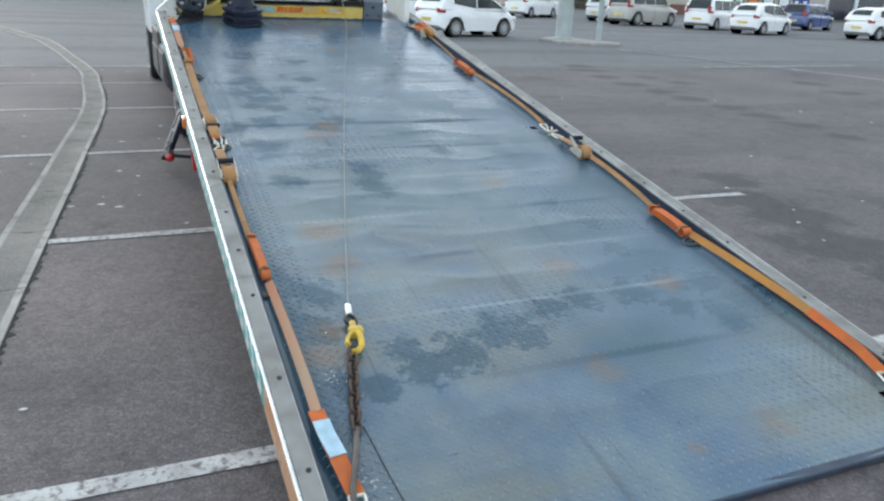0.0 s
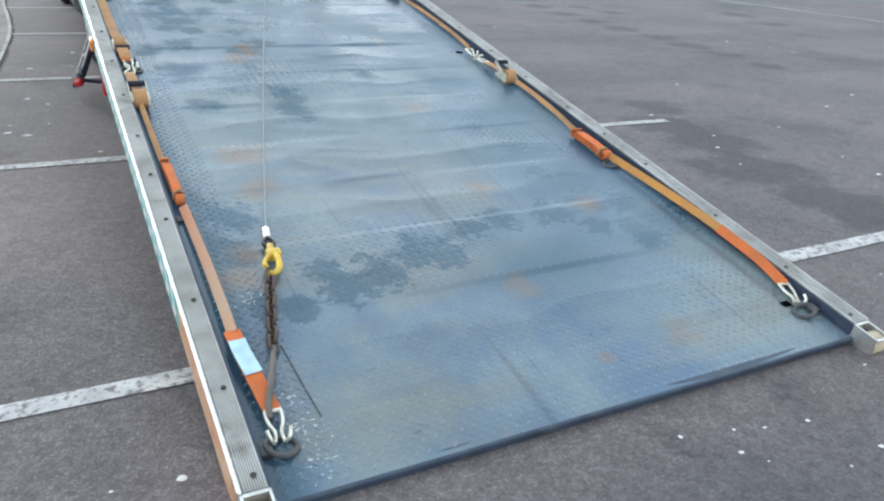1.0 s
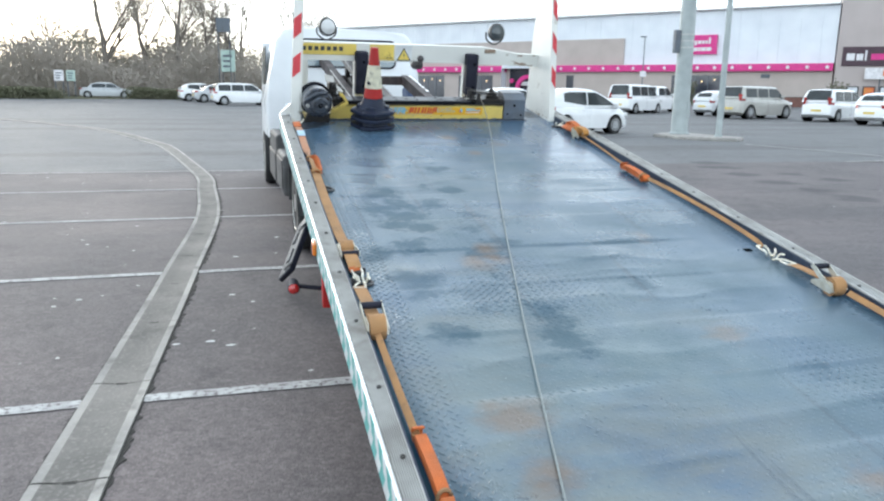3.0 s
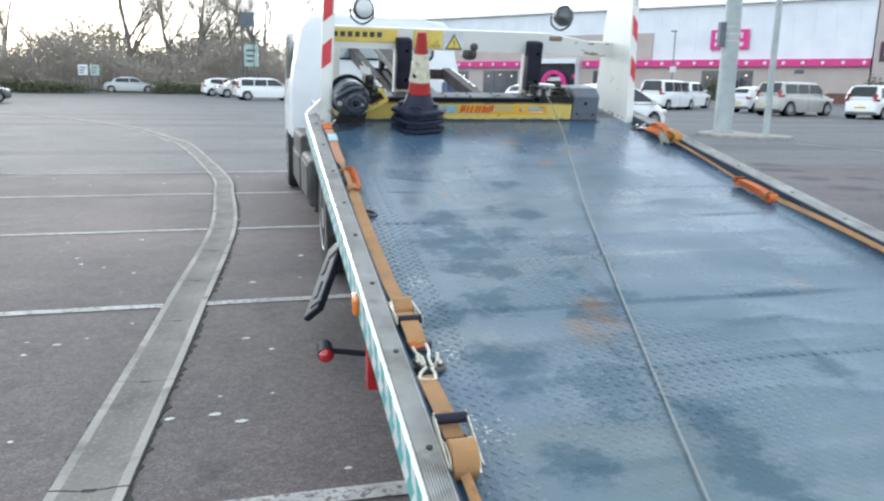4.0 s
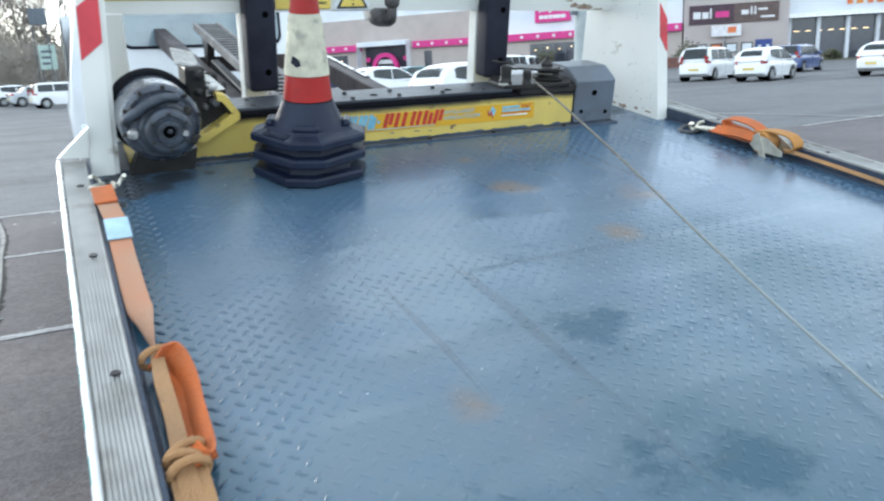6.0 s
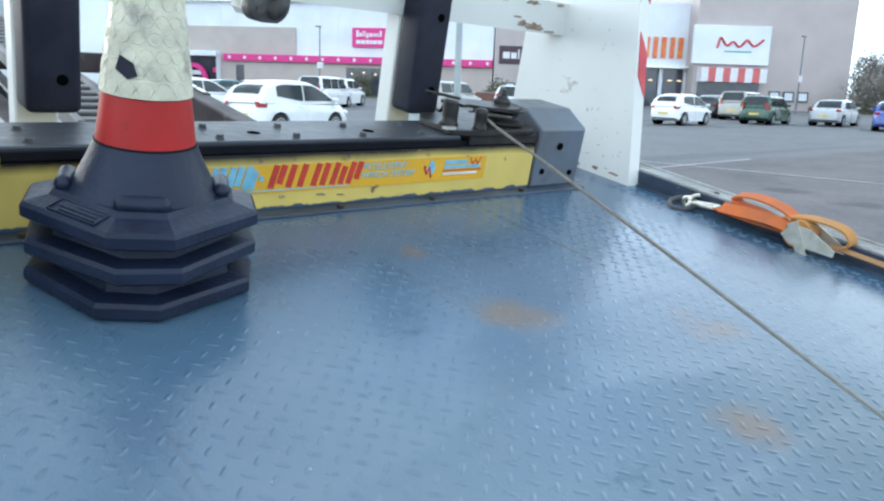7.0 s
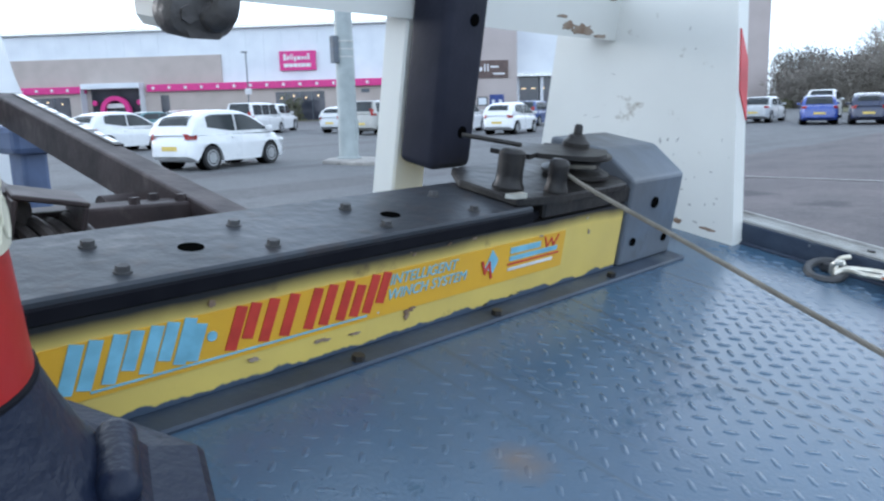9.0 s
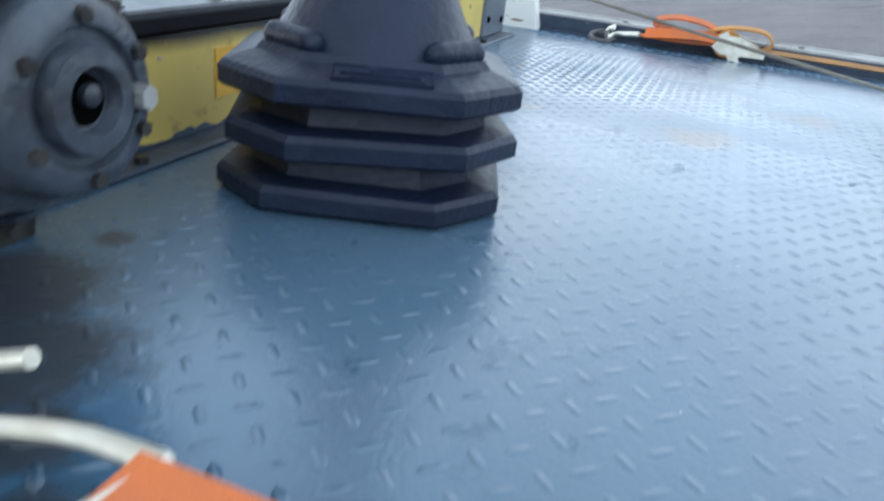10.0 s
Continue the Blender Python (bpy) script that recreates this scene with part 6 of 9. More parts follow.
def cone_bases():
    root = thing("traffic_cone", "red and white traffic cone on stacked black rubber bases", "traffic cone", BED @ pose(-0.500, 5.760, 0.002, 0, 0, 23.5))
    for k, (z, turn, a) in enumerate(((0.0, -6, 0.150), (0.056, 4, 0.150), (0.110, 0, 0.152))):
        m = pose(0, 0, z, 0, 0, turn)
        bm = bm_new()
        rings = []
        for s, zz in ((0.97, 0.0), (1.0, 0.004), (1.0, 0.020), (0.97, 0.026), (0.78, 0.029 if k < 2 else 0.036), (0.74, 0.057 if k < 2 else 0.044)):
            rings.append([bm.verts.new(m @ Vector((u * s, v * s, zz))) for u, v in octagon(a, a * 0.42)])
        for p, q in zip(rings, rings[1:]):
            for i in range(8):
                bm.faces.new((p[i], p[(i + 1) % 8], q[(i + 1) % 8], q[i]))
        bm.faces.new(rings[0][::-1])
        bm.faces.new(rings[-1])
        bs = part("base", bm, M_CONEBASE, root, "black rubber octagonal cone base")
        if k == 2:
            for i in range(4):
                bm = bm_new()
                w = pose(0, 0, 0, 0, 0, 90 * i + turn + 45)
                rod(bm, w @ Vector((0.113, -0.026, 0.160)), w @ Vector((0.113, 0.026, 0.160)), 0.0135, n=18)
                for e in (-0.026, 0.026):
                    bmesh.ops.create_uvsphere(bm, u_segments=18, v_segments=12, radius=0.0135, matrix=w @ Matrix.Translation((0.113, e, 0.160)))
                part("lug", bm, M_CONEBASE, bs, smooth=True)
            # moulded panel with worn lines of lettering on the front facet
            m2 = pose(-0.133, -0.010, 0.1435, 0, -14, 0)
            bm = bm_new()
            for a0, a1, c0, c1 in ((-0.014, -0.0125, -0.047, 0.047), (0.0145, 0.016, -0.047, 0.047), (-0.014, 0.016, -0.048, -0.0465), (-0.014, 0.016, 0.0465, 0.048)):
                box(bm, (a0, c0, -0.004), (a1, c1, 0.0002), m2)
            part("moulded_panel", bm, M_CONEBASE, bs)
            for k2, (c0, c1) in enumerate(((-0.040, 0.030), (-0.036, 0.040), (-0.040, 0.012))):
                bm = bm_new()
                box(bm, (-0.008 + k2 * 0.008, c0, -0.004), (-0.0055 + k2 * 0.008, c1, -0.0003), m2)
                part("moulded_lettering_bar", bm, M_CONEBASE, bs)
            bm = bm_new()
            lathe(bm, [(0.024, 0.0), (0.024, 0.003), (0.021, 0.0035), (0.021, 0.001), (0.002, 0.001)], Matrix.Translation((0.10, -0.09, 0.141)) @ pose(0, 0, 0, 14, 14, 0), 20)
            part("moulded_mark", bm, M_RUBBER, bs)
    bm = bm_new()
    lathe(bm, [(0.125, 0.140), (0.114, 0.152), (0.100, 0.172), (0.087, 0.198), (0.078, 0.218), (0.0748, 0.228)], n=40)
    sk = part("skirt", bm, M_CONEBASE, root, "black rubber skirt", smooth=True)
    # thin black ring added as the dark line where sleeve meets skirt
    bm = bm_new()
    lathe(bm, [(0.0742, 0.2245), (0.0754, 0.225), (0.0750, 0.229), (0.0735, 0.230)], n=40)
    part("sleeve_line", bm, M_PITCH, sk, "thin dark line where the red sleeve meets the skirt", smooth=True)
    rad = lambda z: 0.0725 - (z - 0.232) * 0.118
    for z0, z1, mt, lab, o in ((0.228, 0.302, M_CONERED, "red band", 0.0), (0.302, 0.475, M_CONEWHITE, "white reflective sleeve with a torn hole", 0.0022), (0.475, 0.605, M_CONERED, "red top of the cone", 0.0)):
        bm = bm_new()
        prof = [(rad(z0) + o - 0.004, z0), (rad(z0) + o, z0 + 0.001)] + [(rad(z0 + (z1 - z0) * k / 8) + o, z0 + 0.001 + (z1 - z0 - 0.002) * k / 8) for k in range(1, 9)] + [(rad(z1) + o - 0.004, z1)]
        lathe(bm, prof, n=48)
        sl = part("sleeve", bm, mt, root, lab, smooth=True)
        if mt is M_CONEWHITE:
            # hexagon cells pressed into the sleeve
            for j in range(7):
                zc = z0 + 0.015 + j * 0.0235
                for i in range(16):
                    a = (i + 0.5 * (j % 2)) * 2 * math.pi / 16
                    r = rad(zc) + o
                    m = pose(0, 0, 0, 0, 0, math.degrees(a)) @ Matrix.Translation((r - 0.0004, 0, zc)) @ pose(0, 0, 0, 0, 90 - 7, 0)
                    bm = bm_new()
                    q = 0.0136 * r / 0.072
                    lathe(bm, [(q, 0.0), (q * 0.95, 0.0009), (q * 0.88, 0.0009), (q * 0.82, 0.0003), (q * 0.1, 0.0006)], m, 8)
                    part("reflector_cell", bm, M_CONEWHITE, sl)
            bm = bm_new()
            m = pose(0, 0, 0, 0, 0, -158) @ Matrix.Translation((rad(0.345) + o + 0.0006, 0, 0.345)) @ pose(0, 0, 0, 0, 90 - 7, 0)
            prism(bm, [(-0.016, -0.012), (0.004, -0.017), (0.016, 0.001), (0.010, 0.015), (-0.007, 0.008)], 0, 0.0018, "z", m)
            part("torn_hole", bm, M_RUBBER, sl, "torn dark hole in the sleeve")
    return root


cone_bases()


def winch_rope():
    root = thing("winch_cable", "steel winch cable with a yellow hook and rusty chain", "cable", BED)
    pts = smooth_path([(0.557, 6.012, 0.204), (0.452, 5.997, 0.205), (0.39, 5.70, 0.163), (0.29, 5.25, 0.105), (0.14, 4.7, 0.046), (-0.02, 4.15, 0.014), (-0.26, 3.3, 0.005), (-0.52, 2.35, 0.004), (-0.73, 1.55, 0.006), (-0.812, 1.23, 0.014)], 10)
    bm = bm_new()
    for k in range(6):
        strand = []
        dist = 0.0
        fine = []
        for a, b in zip(pts, pts[1:]):
            n = max(2, int((b - a).length / 0.008))
            fine += [a.lerp(b, i / n) for i in range(n)]
        fine.append(pts[-1])
        for i, p in enumerate(fine):
            d = (fine[min(i + 1, len(fine) - 1)] - fine[max(i - 1, 0)]).normalized()
            u = Vector((0, 0, 1)).cross(d).normalized()
            v = d.cross(u)
            a = i * 0.008 / 0.065 * 2 * math.pi + k * math.pi / 3
            strand.append(p + (u * math.cos(a) + v * math.sin(a)) * 0.0024)
        tube(bm, strand, 0.0015, 5)
    part("wire_rope", bm, M_CABLE, root, "twisted steel wire rope", smooth=True)
    bm = bm_new()
    rod(bm, (-0.810, 1.24, 0.014), (-0.822, 1.175, 0.016), 0.014, n=14)
    part("ferrule", bm, M_BRIGHT, root, "bright crimped ferrule", smooth=True)
    bm = bm_new()
    tube(bm, smooth_path([(-0.822, 1.18, 0.016), (-0.808, 1.14, 0.018), (-0.826, 1.105, 0.018), (-0.846, 1.14, 0.018), (-0.824, 1.18, 0.016)], 6), 0.0075, 8)
    part("thimble", bm, M_OILY, root, "dark rope thimble", smooth=True)
    bm = bm_new()
    tube(bm, smooth_path([(-0.828, 1.12, 0.02), (-0.834, 1.07, 0.026), (-0.828, 1.02, 0.034), (-0.836, 0.968, 0.03), (-0.860, 0.948, 0.022), (-0.876, 0.972, 0.020), (-0.874, 1.01, 0.022)], 7), 0.0135, 10, 0.009)
    box(bm, (-0.86, 1.035, 0.006), (-0.805, 1.075, 0.045), pose(0, 0, 0), 0.01, 2)
    tube(bm, smooth_path([(-0.85, 1.045, 0.035), (-0.875, 1.01, 0.038), (-0.886, 0.98, 0.036)], 5), 0.0075, 8)
    part("hook", bm, M_HOOK, root, "yellow painted safety hook", smooth=True)
    # chain down to the lashing ring
    line = smooth_path([(-0.872, 0.955, 0.026), (-0.90, 0.85, 0.017), (-0.925, 0.75, 0.016), (-0.948, 0.66, 0.016), (-0.968, 0.575, 0.018)], 12)
    length = sum((b - a).length for a, b in zip(line, line[1:]))
    n = 9
    for k in range(n):
        at = length * (k + 0.5) / n
        run = 0.0
        for a, b in zip(line, line[1:]):
            seg = (b - a).length
            if run + seg >= at:
                p, d = a.lerp(b, (at - run) / seg), (b - a).normalized()
                break
            run += seg
        u = Vector((0, 0, 1)).cross(d).normalized()
        v = d.cross(u)
        if k % 2:
            u, v = (u + v).normalized(), (v - u).normalized()
        else:
            u, v = (u - v).normalized(), (u + v).normalized()
        lk = []
        for q in range(14):
            a = 2 * math.pi * q / 14
            lk.append(p + d * (0.0190 * (1 if math.cos(a) > 0 else -1) + 0.013 * math.cos(a)) + u * 0.0175 * math.sin(a))
        bm = bm_new()
        tube(bm, lk + [lk[0]], 0.0068, 6)
        part("chain_link", bm, M_CHAIN, root, smooth=True)
    bm = bm_new()
    tube(bm, smooth_path([(-0.965, 0.585, 0.014), (-0.985, 0.52, 0.03), (-1.01, 0.44, 0.05), (-1.045, 0.345, 0.05), (-1.06, 0.29, 0.03)], 7), 0.0095, 10)
    part("protective_sleeve", bm, shade("grey_sleeve", (0.12, 0.098, 0.088), rough=0.7, scale=14, bump=0.3), root, "grey-brown protective sleeve", smooth=True)
    return root


winch_rope()


def lashing_ring(x, y, s=1, label="black steel lashing ring bolted to the deck edge"):
    root = thing("lashing_ring", label, "lashing ring", BED @ pose(x, y, 0.0), "lashing rings")
    bm = bm_new()
    pts = [Vector((0.042 * math.cos(a), 0.034 * math.sin(a), 0.012 + 0.01 * math.cos(a) * s)) for a in [2 * math.pi * k / 18 for k in range(19)]]
    tube(bm, pts, 0.0085, 8)
    part("ring", bm, M_BLACK, root, smooth=True)
    bm = bm_new()
    box(bm, (s * 0.045 - 0.02, -0.022, 0.0), (s * 0.045 + 0.02, 0.022, 0.022), bevel=0.006, seg=2)
    part("clip", bm, M_BLACK, root)
    return root


for x, y, s in ((1.003, 1.44, 1), (1.055, 5.74, 1), (-1.055, 4.20, -1), (-1.05, 0.20, -1), (-1.055, 2.915, -1), (1.0, 0.2, 1)):
    lashing_ring(x, y, s)


def wire_hook(root, p, q, spread=0.02):
    """A double wire hook at a strap's end, from the webbing at p to its claws at q."""
    p, q = Vector(p), Vector(q)
    d = (q - p).normalized()
    u = Vector((0, 0, 1)).cross(d).normalized()
    L = (q - p).length
    for s in (-1, 1):
        bm = bm_new()
        pts = [p + u * s * spread * 1.1, p + u * s * spread + d * L * 0.4, p + u * s * spread * 0.45 + d * L * 0.75, p + u * s * spread * 0.7 + d * L + Vector((0, 0, -0.01)), p + u * s * spread * 1.3 + d * L * 1.02 + Vector((0, 0, 0.012)), p + u * s * spread * 1.6 + d * L * 0.8 + Vector((0, 0, 0.02))]
        tube(bm, smooth_path(pts, 5), 0.0055, 8)
        part("wire_hook", bm, M_ZINC, root, "zinc-plated wire hook", smooth=True)
    bm = bm_new()
    tube(bm, [p + u * -spread * 1.15, p + u * spread * 1.15], 0.0055, 8)
    part("hook_bar", bm, M_ZINC, root, smooth=True)


def ratchet(root, p, d, up=0.045, scale=1.0, webbing=M_TAN, open_=20):
    """A ratchet buckle: two side plates, spool wound with webbing, handle with a black grip."""
    p, d = Vector(p), Vector(d).normalized()
    u = Vector((0, 0, 1)).cross(d).normalized()
    m = Matrix((( d.x, u.x, 0, p.x), (d.y, u.y, 0, p.y), (d.z, u.z, 1, p.z), (0, 0, 0, 1)))
    for s in (-1, 1):
        bm = bm_new()
        a, b = sorted((s * 0.029 * scale, s * 0.032 * scale))
        prism(bm, [(-0.075 * scale, 0.006), (0.03 * scale, 0.002), (0.055 * scale, 0.02), (0.035 * scale, 0.05 * scale), (-0.01, 0.05 * scale), (-0.075 * scale, 0.022)], a, b, "y", m)
        part("side_plate", bm, M_ZINC, root, "zinc side plate")
        bm = bm_new()
        a, b = sorted((s * 0.034 * scale, s * 0.037 * scale))
        hm = m @ Matrix.Translation((0.02 * scale, 0, 0.028 * scale)) @ pose(0, 0, 0, 0, open_, 0)
        prism(bm, [(0.03 * scale, -0.012), (0.03 * scale, 0.016), (-0.12 * scale, 0.014), (-0.12 * scale, -0.008)], a, b, "y", hm)
        part("handle_plate", bm, M_ZINC, root)
    bm = bm_new()
    hm = m @ Matrix.Translation((0.02 * scale, 0, 0.028 * scale)) @ pose(0, 0, 0, 0, open_, 0)
    rod(bm, hm @ Vector((-0.108 * scale, -0.036 * scale, 0.003)), hm @ Vector((-0.108 * scale, 0.036 * scale, 0.003)), 0.012 * scale, n=12)
    part("grip", bm, M_RUBBER, root, "black handle grip", smooth=True)
    bm = bm_new()
    c = m @ Vector((0.02 * scale, 0, 0.028 * scale))
    ax = (m.to_3x3() @ Vector((0, 1, 0))).normalized()
    rod(bm, c - ax * 0.026 * scale, c + ax * 0.026 * scale, up * 0.72 * scale, n=20)
    part("wound_webbing", bm, webbing, root, "webbing wound on the spool", smooth=True)


def webbing(root, pts, material, width=0.05, thick=0.0035, across=None, name="webbing", label=""):
    bm = bm_new()
    ribbon(bm, smooth_path(pts, 8), width, thick, across)
    return part(name, bm, material, root, label)


def bundle(root, p, q, material=M_ORANGE, w=0.05, h=0.04):
    """Spare webbing folded into a flat bundle and tied round."""
    p, q = Vector(p), Vector(q)
    for k in range(4):
        o = Vector((0, 0, 0.005 + 0.009 * k))
        e = 0.03 * (k % 2)
        d = (q - p)
        pts = [p + o + d * (0.02 + 0.03 * k), p + o + d * 0.3 + Vector((0, 0, 0.006)), p + o + d * 0.7 + Vector((0, 0, 0.004)), p + o + d * (1.0 - 0.02 * k)]
        webbing(root, pts, material, w, 0.005, name="folded_webbing")
    for t in (0.0, 1.0):
        c = p.lerp(q, t) + Vector((0, 0, 0.02))
        d = (q - p).normalized()
        u = Vector((0, 0, 1)).cross(d)
        lp = [c + d * 0.022 * math.cos(a) * (1 if t else -1) + Vector((0, 0, 0.021 * math.sin(a))) for a in [math.pi * (k / 10 - 0.5) for k in range(11)]]
        bm = bm_new()
        ribbon(bm, lp, w, 0.005, tuple(u))
        part("fold", bm, material, root)
    c = p.lerp(q, 0.08)
    d = (q - p).normalized()
    u = Vector((0, 0, 1)).cross(d)
    bm = bm_new()
    tube(bm, [c + u * (w * 0.56) * math.cos(a) + Vector((0, 0, 0.02 + 0.026 * math.sin(a))) for a in [2 * math.pi * k / 16 for k in range(17)]], 0.006, 6)
    part("tie", bm, M_TAN, root, "webbing tail tied round the bundle", smooth=True)


def left_straps():
    a = thing("ratchet_strap", "orange ratchet strap hooked to the tail ring along the side rail", "ratchet strap", BED, "ratchet straps")
    webbing(a, [(-1.045, 0.31, 0.035), (-1.058, 0.45, 0.04), (-1.068, 0.55, 0.044), (-1.074, 0.66, 0.045)], M_ORANGE, 0.05, label="orange webbing worn pale")
    webbing(a, [(-1.0735, 0.655, 0.044), (-1.070, 0.8, 0.042), (-1.068, 1.1, 0.036), (-1.072, 1.45, 0.030)], M_PALEWEB, 0.034, across=(1, 0, 0.55))
    webbing(a, [(-1.0565, 0.46, 0.0455), (-1.068, 0.55, 0.0485), (-1.0705, 0.61, 0.0495)], M_LABEL, 0.052, 0.003, name="tag", label="pale blue printed tag")
    wire_hook(a, (-1.045, 0.31, 0.035), (-1.05, 0.215, 0.022))
    bundle(a, (-1.075, 1.50, 0.012), (-1.078, 1.80, 0.012), M_ORANGE, 0.034)
    webbing(a, [(-1.085, 1.80, 0.03), (-1.088, 2.0, 0.035), (-1.088, 2.2, 0.035), (-1.088, 2.42, 0.04)], M_TAN, 0.024, across=(1, 0, 0.6))
    ratchet(a, (-1.083, 2.47, 0.012), (0, -1, 0), 0.058, 1.15, M_TAN, 12)
    webbing(a, [(-1.083, 2.52, 0.05), (-1.085, 2.62, 0.052), (-1.088, 2.75, 0.045), (-1.09, 2.83, 0.03)], M_TAN, 0.05)
    wire_hook(a, (-1.088, 2.80, 0.035), (-1.06, 2.90, 0.022))
    b = thing("ratchet_strap", "tan faded ratchet strap stretched along the side rail to the headboard", "ratchet strap", BED, "ratchet straps")
    wire_hook(b, (-1.075, 2.99, 0.04), (-1.062, 2.90, 0.022))
    webbing(b, [(-1.075, 2.975, 0.035), (-1.080, 2.99, 0.05)], M_ORANGE, 0.054)
    webbing(b, [(-1.078, 2.985, 0.045), (-1.082, 3.02, 0.062), (-1.084, 3.09, 0.066), (-1.084, 3.16, 0.055)], M_TAN, 0.056, 0.006)
    ratchet(b, (-1.082, 3.19, 0.012), (0, 1, 0), 0.05, 1.1, M_TAN, 10)
    webbing(b, [(-1.082, 3.26, 0.045), (-1.088, 3.4, 0.04), (-1.09, 3.7, 0.036), (-1.09, 4.0, 0.034), (-1.088, 4.25, 0.034), (-1.085, 4.47, 0.03)], M_TAN, 0.05, label="long faded tan webbing")
    # spare webbing looped and knotted, then the twisted front run up to the headboard
    webbing(b, [(-1.083, 4.376, 0.03), (-1.084, 4.476, 0.034), (-1.083, 4.566, 0.040), (-1.084, 4.666, 0.044), (-1.082, 4.765, 0.036)], M_TAN, 0.016, 0.007)
    webbing(b, [(-1.098, 4.376, 0.03), (-1.096, 4.476, 0.034), (-1.093, 4.566, 0.040), (-1.094, 4.666, 0.044), (-1.088, 4.765, 0.036)], M_TAN, 0.012, 0.007)
    webbing(b, [(-1.088, 4.742, 0.044), (-1.062, 4.747, 0.040), (-1.050, 4.684, 0.030), (-1.054, 4.575, 0.026), (-1.058, 4.476, 0.026), (-1.070, 4.449, 0.034), (-1.082, 4.462, 0.046)], M_ORANGE, 0.046, 0.005, (0.75, 0, 1), label="loop of spare orange webbing")
    webbing(b, [(-1.060, 4.729, 0.018), (-1.066, 4.611, 0.014), (-1.066, 4.476, 0.014)], M_ORANGE, 0.05, 0.006, (1, 0, 0.2))
    for y, tilt in ((4.478, 0.012), (4.458, -0.010), (4.440, 0.004), (4.755, 0.006)):
        bm = bm_new()
        tube(bm, [Vector((-1.085 + 0.026 * math.cos(q), y + tilt * math.cos(q), 0.034 + 0.018 * math.sin(q))) for q in [2 * math.pi * k / 18 for k in range(19)]], 0.0065, 8)
        part("knot", bm, M_TAN, b, "tan webbing tail knotted round", smooth=True)
    run = [(-1.085, 4.784, 0.036), (-1.086, 4.888, 0.034), (-1.091, 4.974, 0.036), (-1.092, 5.201, 0.045), (-1.092, 5.367, 0.060), (-1.096, 5.42, 0.065), (-1.100, 5.49, 0.069)]
    line = smooth_path(run, 8)
    bm = bm_new()
    rings = []
    for i, p in enumerate(line):
        wd = 0.007 + 0.016 * min(1.0, i / 14)
        tw = 1.2 * max(0.0, 1 - i / 16)
        rings.append([bm.verts.new(p + Vector((e * wd * math.cos(tw), 0, e * wd * math.sin(tw) + h))) for e, h in ((-1, -0.002), (1, -0.002), (1, 0.002), (-1, 0.002))])
    for p, q in zip(rings, rings[1:]):
        for k in range(4):
            bm.faces.new((p[k], p[(k + 1) % 4], q[(k + 1) % 4], q[k]))
    bm.faces.new(rings[0][::-1])
    bm.faces.new(rings[-1])
    part("webbing", bm, M_PALEWEB, b, "faded pinkish front run of webbing", smooth=True)
    webbing(b, [(-1.092, 5.268, 0.057), (-1.092, 5.367, 0.0695)], M_LABEL, 0.052, 0.003, name="tag", label="pale blue printed tag")
    webbing(b, [(-1.102, 5.475, 0.0745), (-1.104, 5.53, 0.0785), (-1.105, 5.585, 0.0805)], M_ORANGE, 0.052, 0.005, (1, 0, 0.05), label="bright orange folded end")
    wire_hook(b, (-1.104, 5.582, 0.078), (-1.078, 5.715, 0.05), 0.026)
    # small cleats on the deck edge beside the straps
    for x, y in ((-1.08, 1.394), (-1.06, 3.02), (-1.072, 4.195)):
        c = thing("deck_cleat", "small black steel cleat on the deck edge", "cleat", BED @ pose(x, y, 0.0), "deck cleats")
        bm = bm_new()
        box(bm, (-0.03, -0.018, 0.0), (0.03, 0.018, 0.014), bevel=0.004)
        box(bm, (0.012, -0.01, 0.0), (0.034, 0.01, 0.03), bevel=0.004)
        part("cleat_body", bm, M_BLACK, c)


